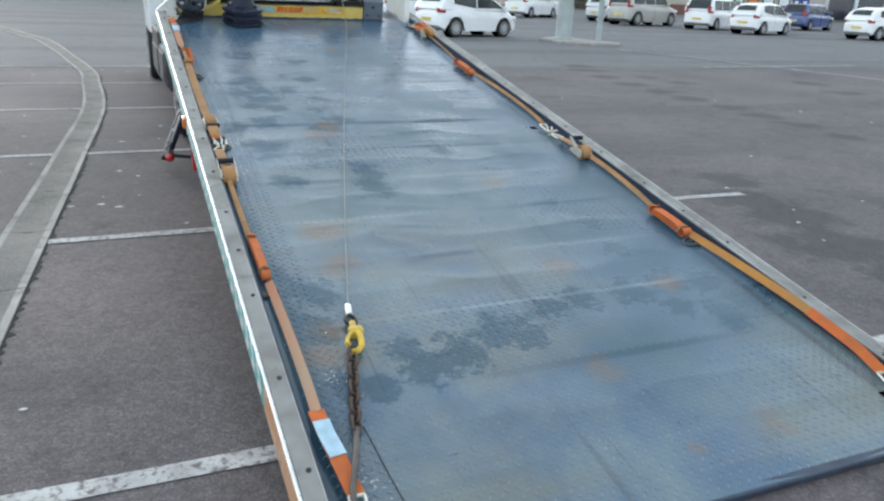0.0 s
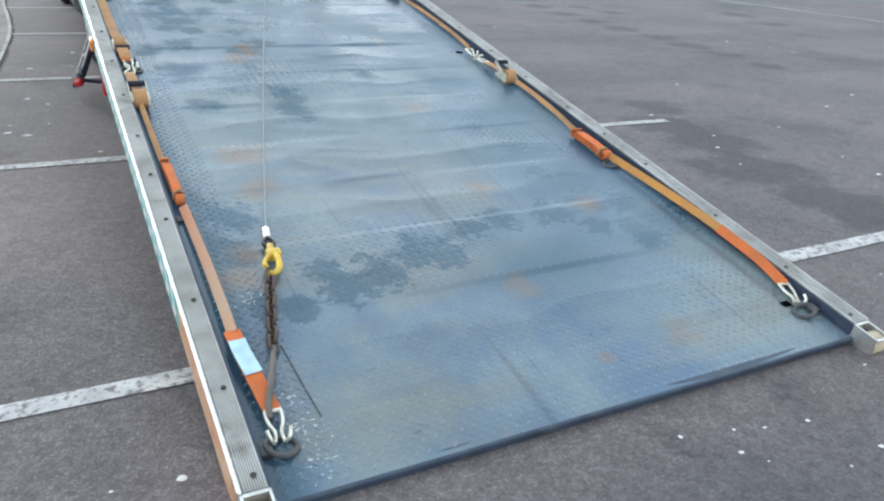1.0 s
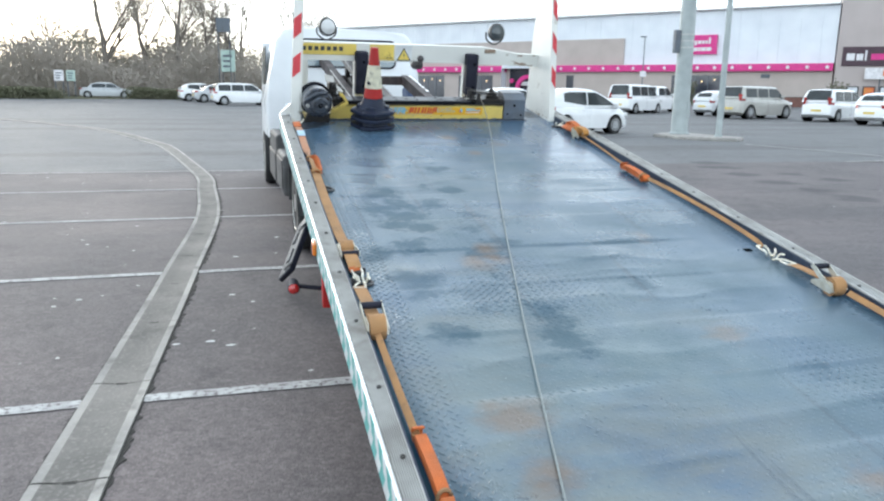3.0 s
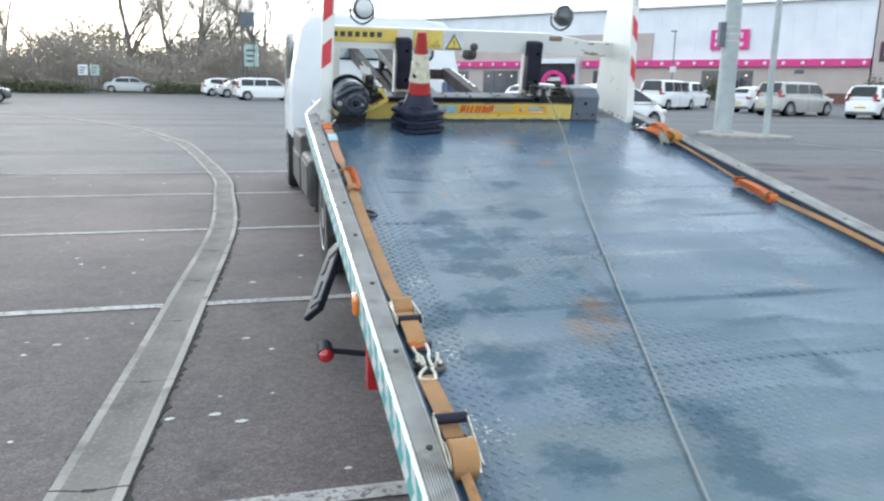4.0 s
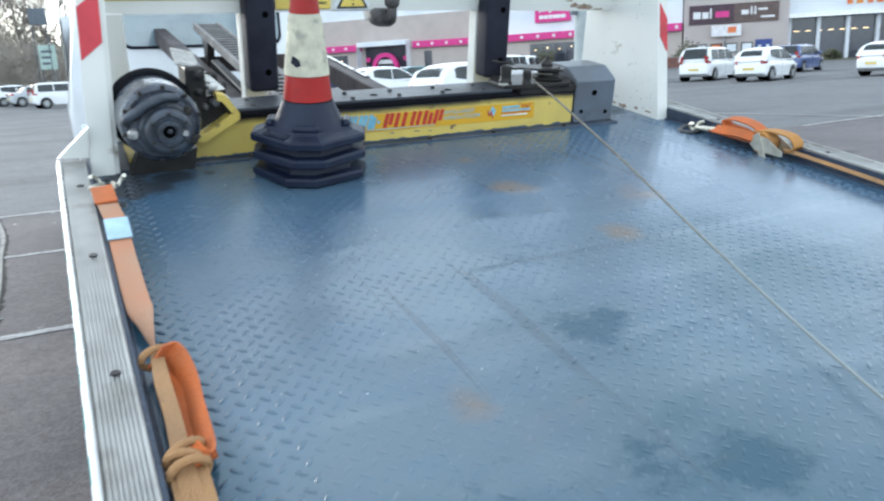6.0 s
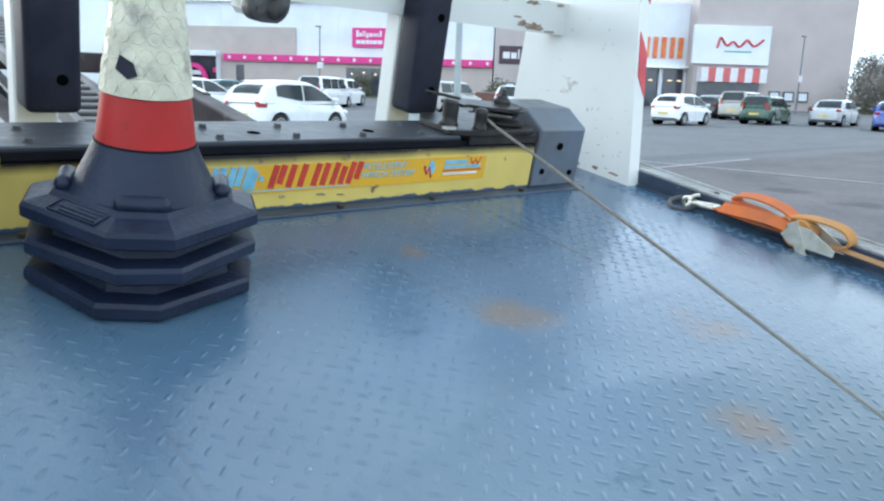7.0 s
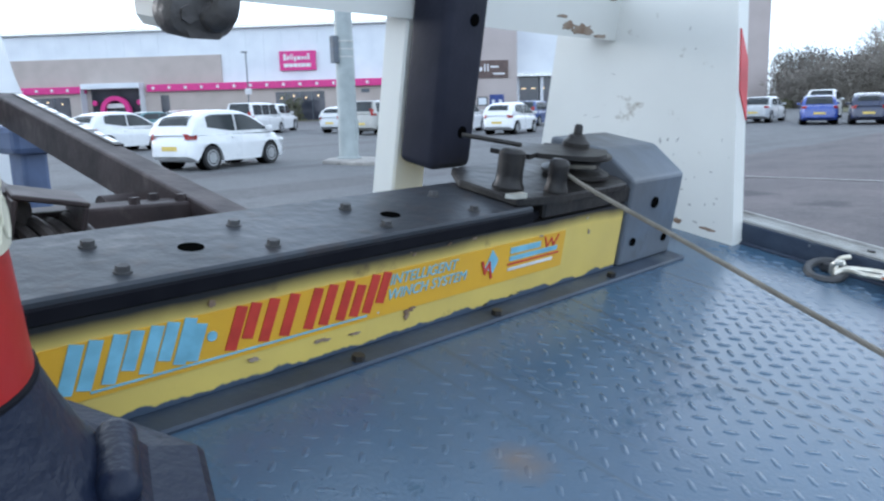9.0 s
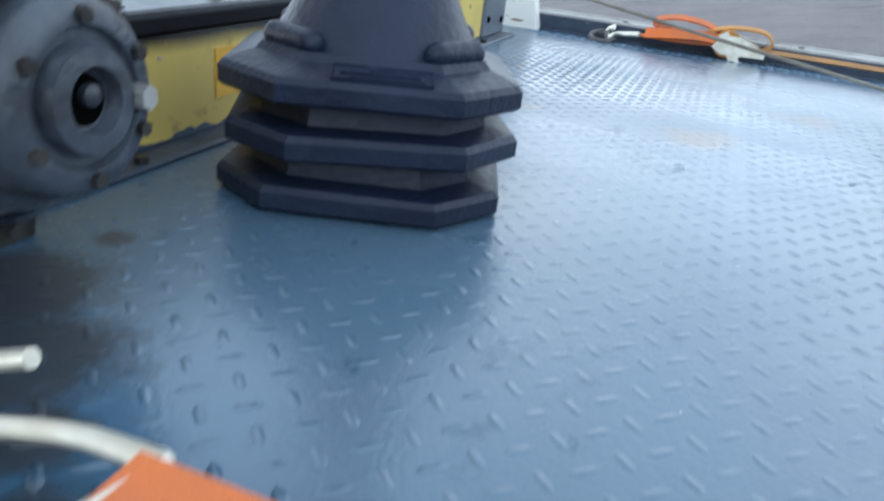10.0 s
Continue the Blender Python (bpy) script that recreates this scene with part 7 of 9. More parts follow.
def right_straps():
    a = thing("ratchet_strap", "bright orange ratchet strap hooked at the tail along the rail", "ratchet strap", BED, "ratchet straps")
    webbing(a, [(1.035, 0.34, 0.03), (1.048, 0.50, 0.045), (1.052, 0.74, 0.048)], M_ORANGE, 0.04, 0.004, (0.7, 0, 1), label="bright orange webbing")
    webbing(a, [(1.052, 0.738, 0.049), (1.048, 0.9, 0.047), (1.038, 1.15, 0.04), (1.015, 1.50, 0.03)], M_AMBERWEB, 0.036, 0.004, (0.7, 0, 1))
    wire_hook(a, (1.033, 0.345, 0.03), (1.01, 0.24, 0.018))
    bundle(a, (1.000, 1.50, 0.01), (1.000, 1.75, 0.012), M_ORANGE, 0.05)
    webbing(a, [(1.003, 1.74, 0.03), (1.020, 1.95, 0.04), (1.030, 2.2, 0.045), (1.030, 2.44, 0.045)], M_TAN, 0.026, 0.004, (0.7, 0, 1))
    ratchet(a, (1.025, 2.54, 0.01), (0, -1, 0), 0.055, 1.1, M_TAN, 25)
    webbing(a, [(1.025, 2.60, 0.045), (1.025, 2.70, 0.04), (1.02, 2.80, 0.03)], M_TAN, 0.05)
    wire_hook(a, (1.02, 2.79, 0.03), (1.01, 2.90, 0.02))
    b = thing("ratchet_strap", "orange and tan ratchet strap along the rail up to the headboard", "ratchet strap", BED, "ratchet straps")
    wire_hook(b, (1.02, 3.03, 0.03), (1.01, 2.94, 0.02))
    webbing(b, [(1.02, 3.02, 0.03), (1.03, 3.1, 0.04), (1.040, 3.4, 0.045), (1.040, 3.8, 0.042), (1.020, 4.20, 0.035)], M_TAN, 0.022, 0.005, (0.7, 0, 1))
    bundle(b, (1.010, 4.20, 0.01), (1.014, 4.48, 0.012), M_ORANGE, 0.048)
    webbing(b, [(1.020, 4.47, 0.03), (1.045, 4.75, 0.033), (1.068, 5.05, 0.035), (1.082, 5.32, 0.035)], M_TAN, 0.013, 0.007, (0.7, 0, 1))
    # open ratchet with loops of spare webbing folded beside it
    ratchet(b, (1.074, 5.37, 0.012), (0, 1, 0), 0.046, 1.1, M_AMBERWEB, -58)
    webbing(b, [(1.092, 5.30, 0.030), (1.094, 5.272, 0.055), (1.092, 5.30, 0.084), (1.090, 5.38, 0.086), (1.088, 5.45, 0.070)], M_AMBERWEB, 0.046, 0.005, (1, 0, 0.1), label="fold of amber webbing round the ratchet")
    webbing(b, [(1.078, 5.42, 0.034), (1.072, 5.50, 0.030), (1.068, 5.58, 0.030), (1.068, 5.645, 0.032)], M_ORANGE, 0.05)
    webbing(b, [(1.092, 5.40, 0.060), (1.094, 5.46, 0.085), (1.092, 5.54, 0.092), (1.092, 5.60, 0.078), (1.090, 5.585, 0.060), (1.086, 5.52, 0.058), (1.082, 5.45, 0.048)], M_ORANGE, 0.044, 0.005, (1, 0, 0.2), label="loops of spare orange webbing")
    webbing(b, [(1.062, 5.40, 0.050), (1.052, 5.48, 0.054), (1.050, 5.57, 0.046), (1.058, 5.62, 0.040)], M_ORANGE, 0.040, 0.005, (0.8, 0, 0.6))
    wire_hook(b, (1.066, 5.64, 0.032), (1.058, 5.725, 0.022))


left_straps()
right_straps()

# ---- lamp columns on their island ----


def lamp_columns():
    bm = bm_new()
    x, y = 12.5, 21.5
    z = rise(x, y)
    prism(bm, [(11.7, 20.0), (12.9, 19.1), (13.5, 19.6), (13.3, 21.8), (12.4, 22.3), (11.6, 21.6)], z - 0.1, z + 0.09, "z")
    bmesh.ops.bevel(bm, geom=[e for e in bm.edges if e.verts[0].co.z > z and e.verts[1].co.z > z], offset=0.04, segments=2, affect="EDGES", profile=0.5)
    ob = part("traffic_island", bm, M_CONCRETE, label="low concrete kerbed island round the lamp columns", kind="structure")
    tagged(ob, category="kerb island")
    metal = shade("column_grey_paint", (0.38, 0.42, 0.42), rough=0.45, scale=3, tint=(0.30, 0.335, 0.335), bump=0.05)
    for px, py, r0, r1, h, lab in ((12.5, 21.55, 0.27, 0.15, 12.0, "thick tapered grey steel lighting column"), (12.85, 19.95, 0.095, 0.07, 7.0, "slim grey steel lamp post")):
        c = thing("lamp_column", lab, "lamp post", Matrix.Translation((px, py, rise(px, py) + 0.085)), "lamp columns")
        bm = bm_new()
        lathe(bm, [(r0 * 1.25, 0.0), (r0 * 1.25, 0.04), (r0 * 1.02, 0.06), (r0, 0.1), (r0 * 0.93, h * 0.2), ((r0 + r1) / 2, h * 0.55), (r1, h), (r1 * 0.5, h + 0.05)], n=28)
        part("shaft", bm, metal, c, smooth=True)
        bm = bm_new()
        box(bm, (-r0 * 0.35, -r0 * 1.05, 0.5), (r0 * 0.35, -r0 * 0.86, 1.05), pose(0, 0, 0, 0, 0, 30), 0.01)
        part("access_door", bm, metal, c, "inspection door")
        if r0 > 0.2:
            bm = bm_new()
            box(bm, (-r0 - 0.16, -0.08, 2.55), (-r0 + 0.03, 0.08, 3.25), bevel=0.015)
            part("control_box", bm, M_GREYSTEEL, c, "grey control box strapped to the column")
            for k in range(3):
                bm = bm_new()
                lathe(bm, [(r0 * 0.97, 2.7 + k * 0.2), (r0 * 0.985, 2.705 + k * 0.2), (r0 * 0.985, 2.725 + k * 0.2), (r0 * 0.97, 2.73 + k * 0.2)], n=24)
                part("strap_band", bm, M_STEEL, c)
        bm = bm_new()
        box(bm, (-0.7, -0.2, h - 0.1), (0.7, 0.2, h + 0.1), bevel=0.05)
        part("lamp_head", bm, M_GREYSTEEL, c, "flood lamp head")


lamp_columns()

# ---- parked cars ----
PAINT = {}


def car_paint(name, rgb):
    if name not in PAINT:
        PAINT[name] = shade(name + "_car_paint", rgb, rough=0.28, scale=1.5, var=0.08, bump=0.0, coat=0.8)
    return PAINT[name]


# kind: length, width, height, bonnet length, belt height, cowl overlap, tail: base and roof offsets from the rear, side glazing splits
CARS = {
    "hatch": dict(L=3.62, W=1.62, H=1.49, nose=0.66, belt=0.90, tail=(0.05, 0.52), screen=1.18, splits=(0.56,), glass_end=0.52, r=0.30),
    "estate": dict(L=4.30, W=1.74, H=1.53, nose=0.98, belt=0.94, tail=(0.06, 0.36), screen=0.85, splits=(0.40, 0.70), glass_end=0.22, r=0.30),
    "mpv": dict(L=4.35, W=1.76, H=1.62, nose=0.86, belt=0.98, tail=(0.06, 0.40), screen=1.0, splits=(0.40, 0.70), glass_end=0.24, r=0.30),
    "saloon": dict(L=4.45, W=1.75, H=1.43, nose=1.12, belt=0.92, tail=(0.62, 1.28), screen=0.85, splits=(0.48,), glass_end=0.40, r=0.31),
    "suv": dict(L=4.50, W=1.88, H=1.74, nose=1.10, belt=1.10, tail=(0.05, 0.26), screen=0.66, splits=(0.38, 0.68), glass_end=0.20, r=0.36),
    "van": dict(L=4.38, W=1.80, H=1.80, nose=0.86, belt=1.06, tail=(0.04, 0.20), screen=0.92, splits=(0.36, 0.66), glass_end=0.16, r=0.31),
    "pickup": dict(L=4.95, W=1.80, H=1.74, nose=1.15, belt=1.08, tail=(1.75, 1.98), screen=0.70, splits=(0.5,), glass_end=0.2, r=0.36),
    "cargo_van": dict(L=4.9, W=1.92, H=1.95, nose=0.90, belt=1.14, tail=(0.02, 0.12), screen=0.85, splits=(), glass_end=2.6, r=0.33),
}


def profile_line(pts):
    """Height over a run of points, smooth between them."""
    line = smooth_path([(x, 0, z) for x, z in pts], 8)
    def height(x):
        for p, q in zip(line, line[1:]):
            if p.x <= x <= q.x:
                return p.z + (q.z - p.z) * (x - p.x) / max(q.x - p.x, 1e-6)
        return line[0].z if x < line[0].x else line[-1].z
    return height


def skin(bm, rings, closed=False):
    for p, q in zip(rings, rings[1:]):
        for i in range(len(p) - (0 if closed else 1)):
            bm.faces.new((p[i], p[(i + 1) % len(p)], q[(i + 1) % len(p)], q[i]))


def car(kind, colour, rgb, x, y, az, label, plate=True):
    """A parked car; az: degrees its nose points from +y towards +x."""
    k = CARS[kind]
    L, W, H, nose, belt, r = k["L"], k["W"], k["H"], k["nose"], k["belt"], k["r"]
    root = thing("car", label, "van" if "van" in kind else "car", Matrix.Translation((x, y, rise(x, y))) @ pose(0, 0, 0, 0, 0, 90 - az), "parked cars")
    paint = car_paint(colour, rgb)
    h = L / 2
    bon = belt - 0.03
    # lower body: rounded sections along the length, arches cut up into the sill line
    wx = (-h + 0.66, h - 0.74)
    top = profile_line([(-h, belt - 0.26), (-h + 0.05, belt - 0.10), (-h + 0.22, belt), (-h + 0.8, belt + 0.01), (0, belt - 0.01), (h - nose, bon), (h - nose * 0.55, bon - 0.06), (h - 0.22, bon - 0.20), (h - 0.05, bon - 0.34), (h, bon - 0.44)])
    half = profile_line([(-h, 0.70), (-h + 0.06, 0.84), (-h + 0.30, 0.95), (-h + 0.9, 1.0), (0, 1.0), (h - 0.9, 0.985), (h - 0.35, 0.92), (h - 0.08, 0.80), (h, 0.64)])
    bm = bm_new()
    rings = []
    xs = sorted({-h, -h + 0.02, -h + 0.06, -h + 0.14, h - 0.14, h - 0.06, h - 0.02, h} | {-h + L * i / 34 for i in range(35)})
    for sx in xs:
        hw, zt = W / 2 * half(sx), top(sx)
        zb = 0.20 + 0.16 * max(0, 1 - (sx + h) / 0.3) + 0.10 * max(0, 1 - (h - sx) / 0.3)
        zs = zb
        for w in wx:
            q = (r + 0.055) ** 2 - (sx - w) ** 2
            if q > 0:
                zs = max(zs, r + math.sqrt(q))
        zs = min(zs, zt - 0.16)
        ring = [(-0.0, zt + 0.018), (-hw * 0.6, zt + 0.012), (-hw * 0.86, zt - 0.012), (-hw * 0.95, zt - 0.06), (-hw * 0.985, max(zt - 0.17, zs + 0.01)), (-hw, max((zb + zt) / 2 + 0.04, zs + 0.005)), (-hw * 0.985, zs), (-hw * 0.86, zs + 0.002), (-hw * 0.80, zb)]
        ring = ring + [(-u, v) for u, v in ring[:0:-1]]
        rings.append([bm.verts.new((sx, u, v)) for u, v in ring])
    skin(bm, rings, True)
    bm.faces.new(rings[0])
    bm.faces.new(rings[-1][::-1])
    part("body", bm, paint, root, colour.replace("_", " ") + " painted body", smooth=True)
    # cabin: a rounded shell over the belt line
    g0, r0 = -h + k["tail"][0], -h + k["tail"][1]
    g1 = h - nose + 0.12
    r1 = g1 - k["screen"]
    d = H - belt
    drop = 0.07 if kind == "hatch" else 0.0
    roof = profile_line([(g0, belt - 0.02), (g0 + (r0 - g0) * 0.45, belt + d * 0.62), (r0, H - 0.055 - drop), (r0 + 0.25, H - 0.012 - drop * 0.55), ((r0 + r1) / 2 + drop, H), (r1 - 0.1, H - 0.02), (r1 + (g1 - r1) * 0.22, H - 0.10), (r1 + (g1 - r1) * 0.6, belt + d * 0.46), (g1, belt - 0.02)])
    def side(z):
        f = max(0.0, min(1.0, (z - belt) / d))
        return W / 2 * (0.905 - 0.13 * f ** 1.25)
    def section(sx, lift=0.0):
        zr = roof(sx) + lift
        pts = []
        for f in (0.0, 0.3, 0.6, 0.82, 0.93):
            z = belt - 0.03 + (zr - belt + 0.03) * f
            pts.append((-(side(z) + lift) * (1 - 0.05 * max(0, f - 0.82) / 0.11), z))
        wt = side(zr)
        pts += [(-wt * 0.86, zr - 0.012), (-wt * 0.5, zr - 0.002), (0, zr)]
        return pts + [(-u, v) for u, v in pts[-2::-1]]
    bm = bm_new()
    n = 30
    skin(bm, [[bm.verts.new((g0 + (g1 - g0) * i / n, u, v)) for u, v in section(g0 + (g1 - g0) * i / n)] for i in range(n + 1)])
    part("cabin", bm, paint, root, smooth=True)
    # glazing follows the shell, a little proud of it
    def panel(name, cols, lab):
        bm = bm_new()
        skin(bm, [[bm.verts.new(v) for v in c] for c in cols])
        bmesh.ops.solidify(bm, geom=bm.faces[:], thickness=0.004)
        part(name, bm, M_GLASS, root, lab, smooth=True)
    def across(xa, xb, narrow):
        cols = []
        for i in range(7):
            sx = xa + (xb - xa) * i / 6
            zr = roof(sx)
            wt = side(zr) * narrow
            cols.append([(sx + (0.01 if xb > 0.2 else -0.01), wt * q, zr + 0.010 - 0.012 * abs(q) ** 3) for q in (-1, -0.6, 0, 0.6, 1)])
        return cols
    panel("windscreen", across(r1 + 0.06, g1 - 0.05, 0.84), "dark windscreen")
    if kind != "cargo_van":
        panel("rear_window", across(g0 + (r0 - g0) * (0.24 if kind == "hatch" else 0.10), r0 - (r0 - g0) * 0.06, 0.70 if kind == "hatch" else 0.80), "dark rear window")
    e0, e1 = g0 + k["glass_end"], g1 - 0.16
    marks = [e0] + [e1 - (e1 - e0) * f for f in sorted(k["splits"], reverse=True)] + [e1]
    for s in (-1, 1):
        for p, q in zip(marks, marks[1:]):
            cols = []
            for i in range(9):
                sx = p + 0.03 + (q - p - 0.06) * i / 8
                zb = belt + 0.045 + (0.13 * max(0, (e0 + 0.9 - sx)) if kind == "hatch" else 0)
                zt = max(zb + 0.02, min(roof(sx) - 0.085, H - 0.125))
                cols.append([(sx, s * (side(z) + 0.008), z) for z in (zb, (zb + zt) / 2, zt)])
            panel("side_window", cols, "dark side window")
        bm = bm_new()
        a, c = sorted((s * (W / 2 * 0.90), s * (W / 2 + 0.13)))
        box(bm, (g1 - 0.34, a, belt + 0.02), (g1 - 0.23, c, belt + 0.14), bevel=0.035, seg=2)
        part("door_mirror", bm, paint, root, smooth=True)
        # lamps wrapped round the corners
        bm = bm_new()
        tall = 0.36 if kind in ("van", "suv", "estate", "mpv") else (0.15 if kind == "hatch" else 0.12)
        z0 = belt - 0.13
        cols = []
        for i in range(5):
            sx = -h + 0.015 + 0.20 * (i / 4) ** 1.4
            hw = W / 2 * half(sx) * 0.975
            cols.append([bm.verts.new((sx - (0.015 if i == 0 else 0), s * (hw + 0.012 - (0.05 if (z > belt) else 0) - (0.07 if i == 0 else 0.0)), z)) for z in (z0, z0 + tall * 0.5, z0 + tall * (1 - 0.25 * i / 4))])
        skin(bm, cols)
        bmesh.ops.solidify(bm, geom=bm.faces[:], thickness=0.03)
        part("tail_lamp", bm, M_LAMP_RED, root, "red tail lamp", smooth=True)
        bm = bm_new()
        box(bm, (h - 0.42, s * W / 2 * 0.69 - 0.15, bon - 0.33), (h - 0.07, s * W / 2 * 0.69 + 0.13, bon - 0.17), bevel=0.06, seg=3)
        part("headlamp", bm, M_LAMP_CLEAR, root, "clear headlamp", smooth=True)
        a, c = sorted((s * (W / 2 * 0.97), s * (W / 2 + 0.010)))
        for px in marks[1:]:
            bm = bm_new()
            box(bm, (px - 0.24, a, belt - 0.13), (px - 0.10, c, belt - 0.105), bevel=0.005)
            part("door_handle", bm, paint, root)
    if kind == "pickup":
        bm = bm_new()
        box(bm, (-h + 0.1, -W / 2 * 0.86, belt - 0.02), (g0 + 0.1, W / 2 * 0.86, belt + 0.06), bevel=0.03)
        part("load_cover", bm, M_BLACK, root, "dark load cover")
    for w in wx:
        for s in (-1, 1):
            bm = bm_new()
            a, c = sorted((s * W / 2 * 0.60, s * W / 2 * 0.90))
            rod(bm, (w, a, r + 0.02), (w, c, r + 0.02), r + 0.05, n=20)
            part("wheel_arch", bm, M_HOLE, root, "dark wheel arch")
            m = Matrix.Translation((w, s * (W / 2 - 0.115), r)) @ pose(0, 0, 0, 90, 0, 0)
            bm = bm_new()
            lathe(bm, [(r * 0.6, -0.1), (r * 0.94, -0.1), (r, -0.07), (r, 0.07), (r * 0.94, 0.1), (r * 0.6, 0.1)], m, 26)
            ty = part("wheel", bm, M_TYRE, root, smooth=True)
            bm = bm_new()
            e = -s * 0.1
            lathe(bm, [(r * 0.68, e * 0.5), (r * 0.69, e * 1.02), (r * 0.62, e * 1.06), (r * 0.56, e * 0.98), (r * 0.3, e * 1.04), (r * 0.05, e * 1.08)], m, 24)
            part("rim", bm, M_RIM, ty, "silver wheel trim", smooth=True)
    bm = bm_new()
    box(bm, (-h - 0.012, -0.26, 0.50), (-h + 0.06, 0.26, 0.61), bevel=0.004)
    part("rear_plate", bm, M_YELLOW, root, "plain yellow rear plate")
    bm = bm_new()
    box(bm, (h - 0.06, -0.26, 0.36), (h + 0.012, 0.26, 0.47), bevel=0.004)
    part("front_plate", bm, M_TAPE, root, "plain white front plate")
    bm = bm_new()
    box(bm, (h - 0.10, -W / 2 * 0.45, 0.50), (h + 0.004, W / 2 * 0.45, 0.57), bevel=0.02)
    part("grille", bm, M_BLACK, root, "black grille")
    return root


M_RIM = shade("silver_trim", (0.42, 0.43, 0.44), rough=0.35, metal=0.3, scale=6, bump=0.0)
WH, SI = (0.80, 0.81, 0.82), (0.46, 0.48, 0.50)
for c in (
    ("hatch", "white", WH, 9.80, 23.60, 73, "small white hatchback parked beside the lamp column"),
    ("van", "white", WH, 23.70, 44.07, 58, "white family van with glazed sides"),
    ("pickup", "white", WH, 26.48, 46.82, 58, "white pickup truck parked past the family van"),
    ("hatch", "pale_silver", (0.62, 0.64, 0.66), 27.33, 40.22, 72, "pale silver hatchback next to an off-roader"),
    ("suv", "champagne", (0.42, 0.41, 0.38), 26.60, 36.09, 74, "champagne silver off-roader in the middle row"),
    ("mpv", "white", WH, 28.91, 32.75, 66, "white people carrier with dark rear window"),
    ("hatch", "white", WH, 28.19, 28.59, 73, "white hatchback next to the people carrier"),
    ("estate", "blue", (0.06, 0.10, 0.26), 37.94, 34.71, 70, "blue estate car near the brick wall"),
    ("hatch", "white", WH, 32.6, 25.4, 86, "white hatchback in the far row"),
    ("hatch", "white", WH, 11.5, 34.2, 72, "white five-door hatchback standing behind a smaller one"),
    ("saloon", "teal", (0.03, 0.14, 0.16), 20.6, 51.0, 78, "dark teal saloon before the entrance"),
    ("hatch", "dark_red", (0.20, 0.03, 0.03), 25.0, 55.0, 78, "dark red hatchback before the entrance"),
    ("estate", "dark_green", (0.025, 0.08, 0.05), 40.2, 24.9, 80, "dark green estate car in the far row"),
    ("suv", "beige", (0.42, 0.40, 0.36), 45.0, 28.8, 80, "beige off-roader in the far row"),
    ("hatch", "black", (0.02, 0.02, 0.022), 45.4, 31.0, 80, "black hatchback in the far row"),
    ("saloon", "silver", SI, 43.6, 22.6, 82, "silver saloon in the far row"),
    ("saloon", "bright_blue", (0.04, 0.08, 0.34), 40.8, 18.7, 70, "bright blue saloon seen from behind"),
    ("hatch", "navy", (0.025, 0.035, 0.08), 40.7, 16.4, 72, "navy hatchback seen from behind"),
    ("cargo_van", "red", (0.52, 0.03, 0.05), 41.6, 12.3, 72, "bright red panel van at the edge"),
    ("pickup", "white", WH, 48.5, 21.0, 80, "white truck behind the dark saloons"),
    ("hatch", "navy", (0.025, 0.035, 0.08), 52.0, 12.2, 60, "navy hatchback past the red van"),
    ("estate", "white", WH, -0.7, 56.4, 76, "white estate car by the thicket"),
    ("saloon", "silver", SI, -2.2, 63.8, 76, "silver saloon by the thicket"),
    ("hatch", "white", WH, -3.9, 67.6, 76, "white hatchback by the thicket"),
    ("saloon", "silver", SI, -12.4, 75.5, 84, "silver saloon standing alone at the verge"),
    ("saloon", "dark_grey", (0.045, 0.05, 0.06), -16.0, 44.4, 62, "dark grey saloon on the far aisle"),
):
    car(*c)

# ---- the leisure park ----
M_CLAD = shade("pale_cladding", (0.76, 0.79, 0.83), rough=0.45, scale=0.4, tint=(0.68, 0.71, 0.76), bump=0.02)
M_RENDER = shade("beige_wall", (0.50, 0.43, 0.40), rough=0.8, scale=0.5, tint=(0.44, 0.38, 0.35), bump=0.2, bump_scale=12)
M_TALL = shade("pinkish_wall", (0.50, 0.435, 0.42), rough=0.8, scale=0.35, tint=(0.45, 0.39, 0.375), bump=0.2, bump_scale=12)
M_PINK = shade("magenta_fascia", (0.70, 0.03, 0.24), rough=0.4, scale=2, tint=(0.60, 0.03, 0.22), bump=0.0)
M_STAR = shade("white_star", (0.82, 0.80, 0.82), rough=0.4, bump=0.0)
M_BRICK = shade("dark_brick", (0.20, 0.09, 0.07), rough=0.85, scale=3, tint=(0.14, 0.07, 0.06), bump=0.3, bump_scale=20)
M_PLUM = shade("plum_board", (0.07, 0.035, 0.05), rough=0.5, scale=2, bump=0.0)
M_BROWN = shade("brown_board", (0.13, 0.085, 0.075), rough=0.5, scale=2, bump=0.0)
M_DOORBLUE = shade("blue_door", (0.03, 0.06, 0.25), rough=0.4, scale=2, bump=0.0)
M_SHOPGLASS = shade("shop_glass", (0.035, 0.04, 0.055), rough=0.1, scale=0.6, tint=(0.07, 0.07, 0.09), bump=0.0, spec=0.8)
M_GLOW = shade("interior_lamp", (0.9, 0.7, 0.4), rough=0.5, bump=0.0, emit=((1.0, 0.72, 0.4), 2.0))
M_SIGNRED = shade("orange_red_sign", (0.72, 0.12, 0.06), rough=0.4, scale=2, tint=(0.75, 0.28, 0.05), bump=0.0)
M_EARTH = shade("verge_grass", (0.10, 0.11, 0.05), rough=0.9, scale=1.5, tint=(0.14, 0.12, 0.07), bump=0.4)


def frame_on(px, py, dx, dy):
    """Axes on a facade: x along it to the right, y into the building, z up."""
    d = Vector((dx, dy, 0)).normalized()
    n = Vector((-d.y, d.x, 0))
    return Matrix(((d.x, n.x, 0, px), (d.y, n.y, 0, py), (0, 0, 1, 0.35), (0, 0, 0, 1)))


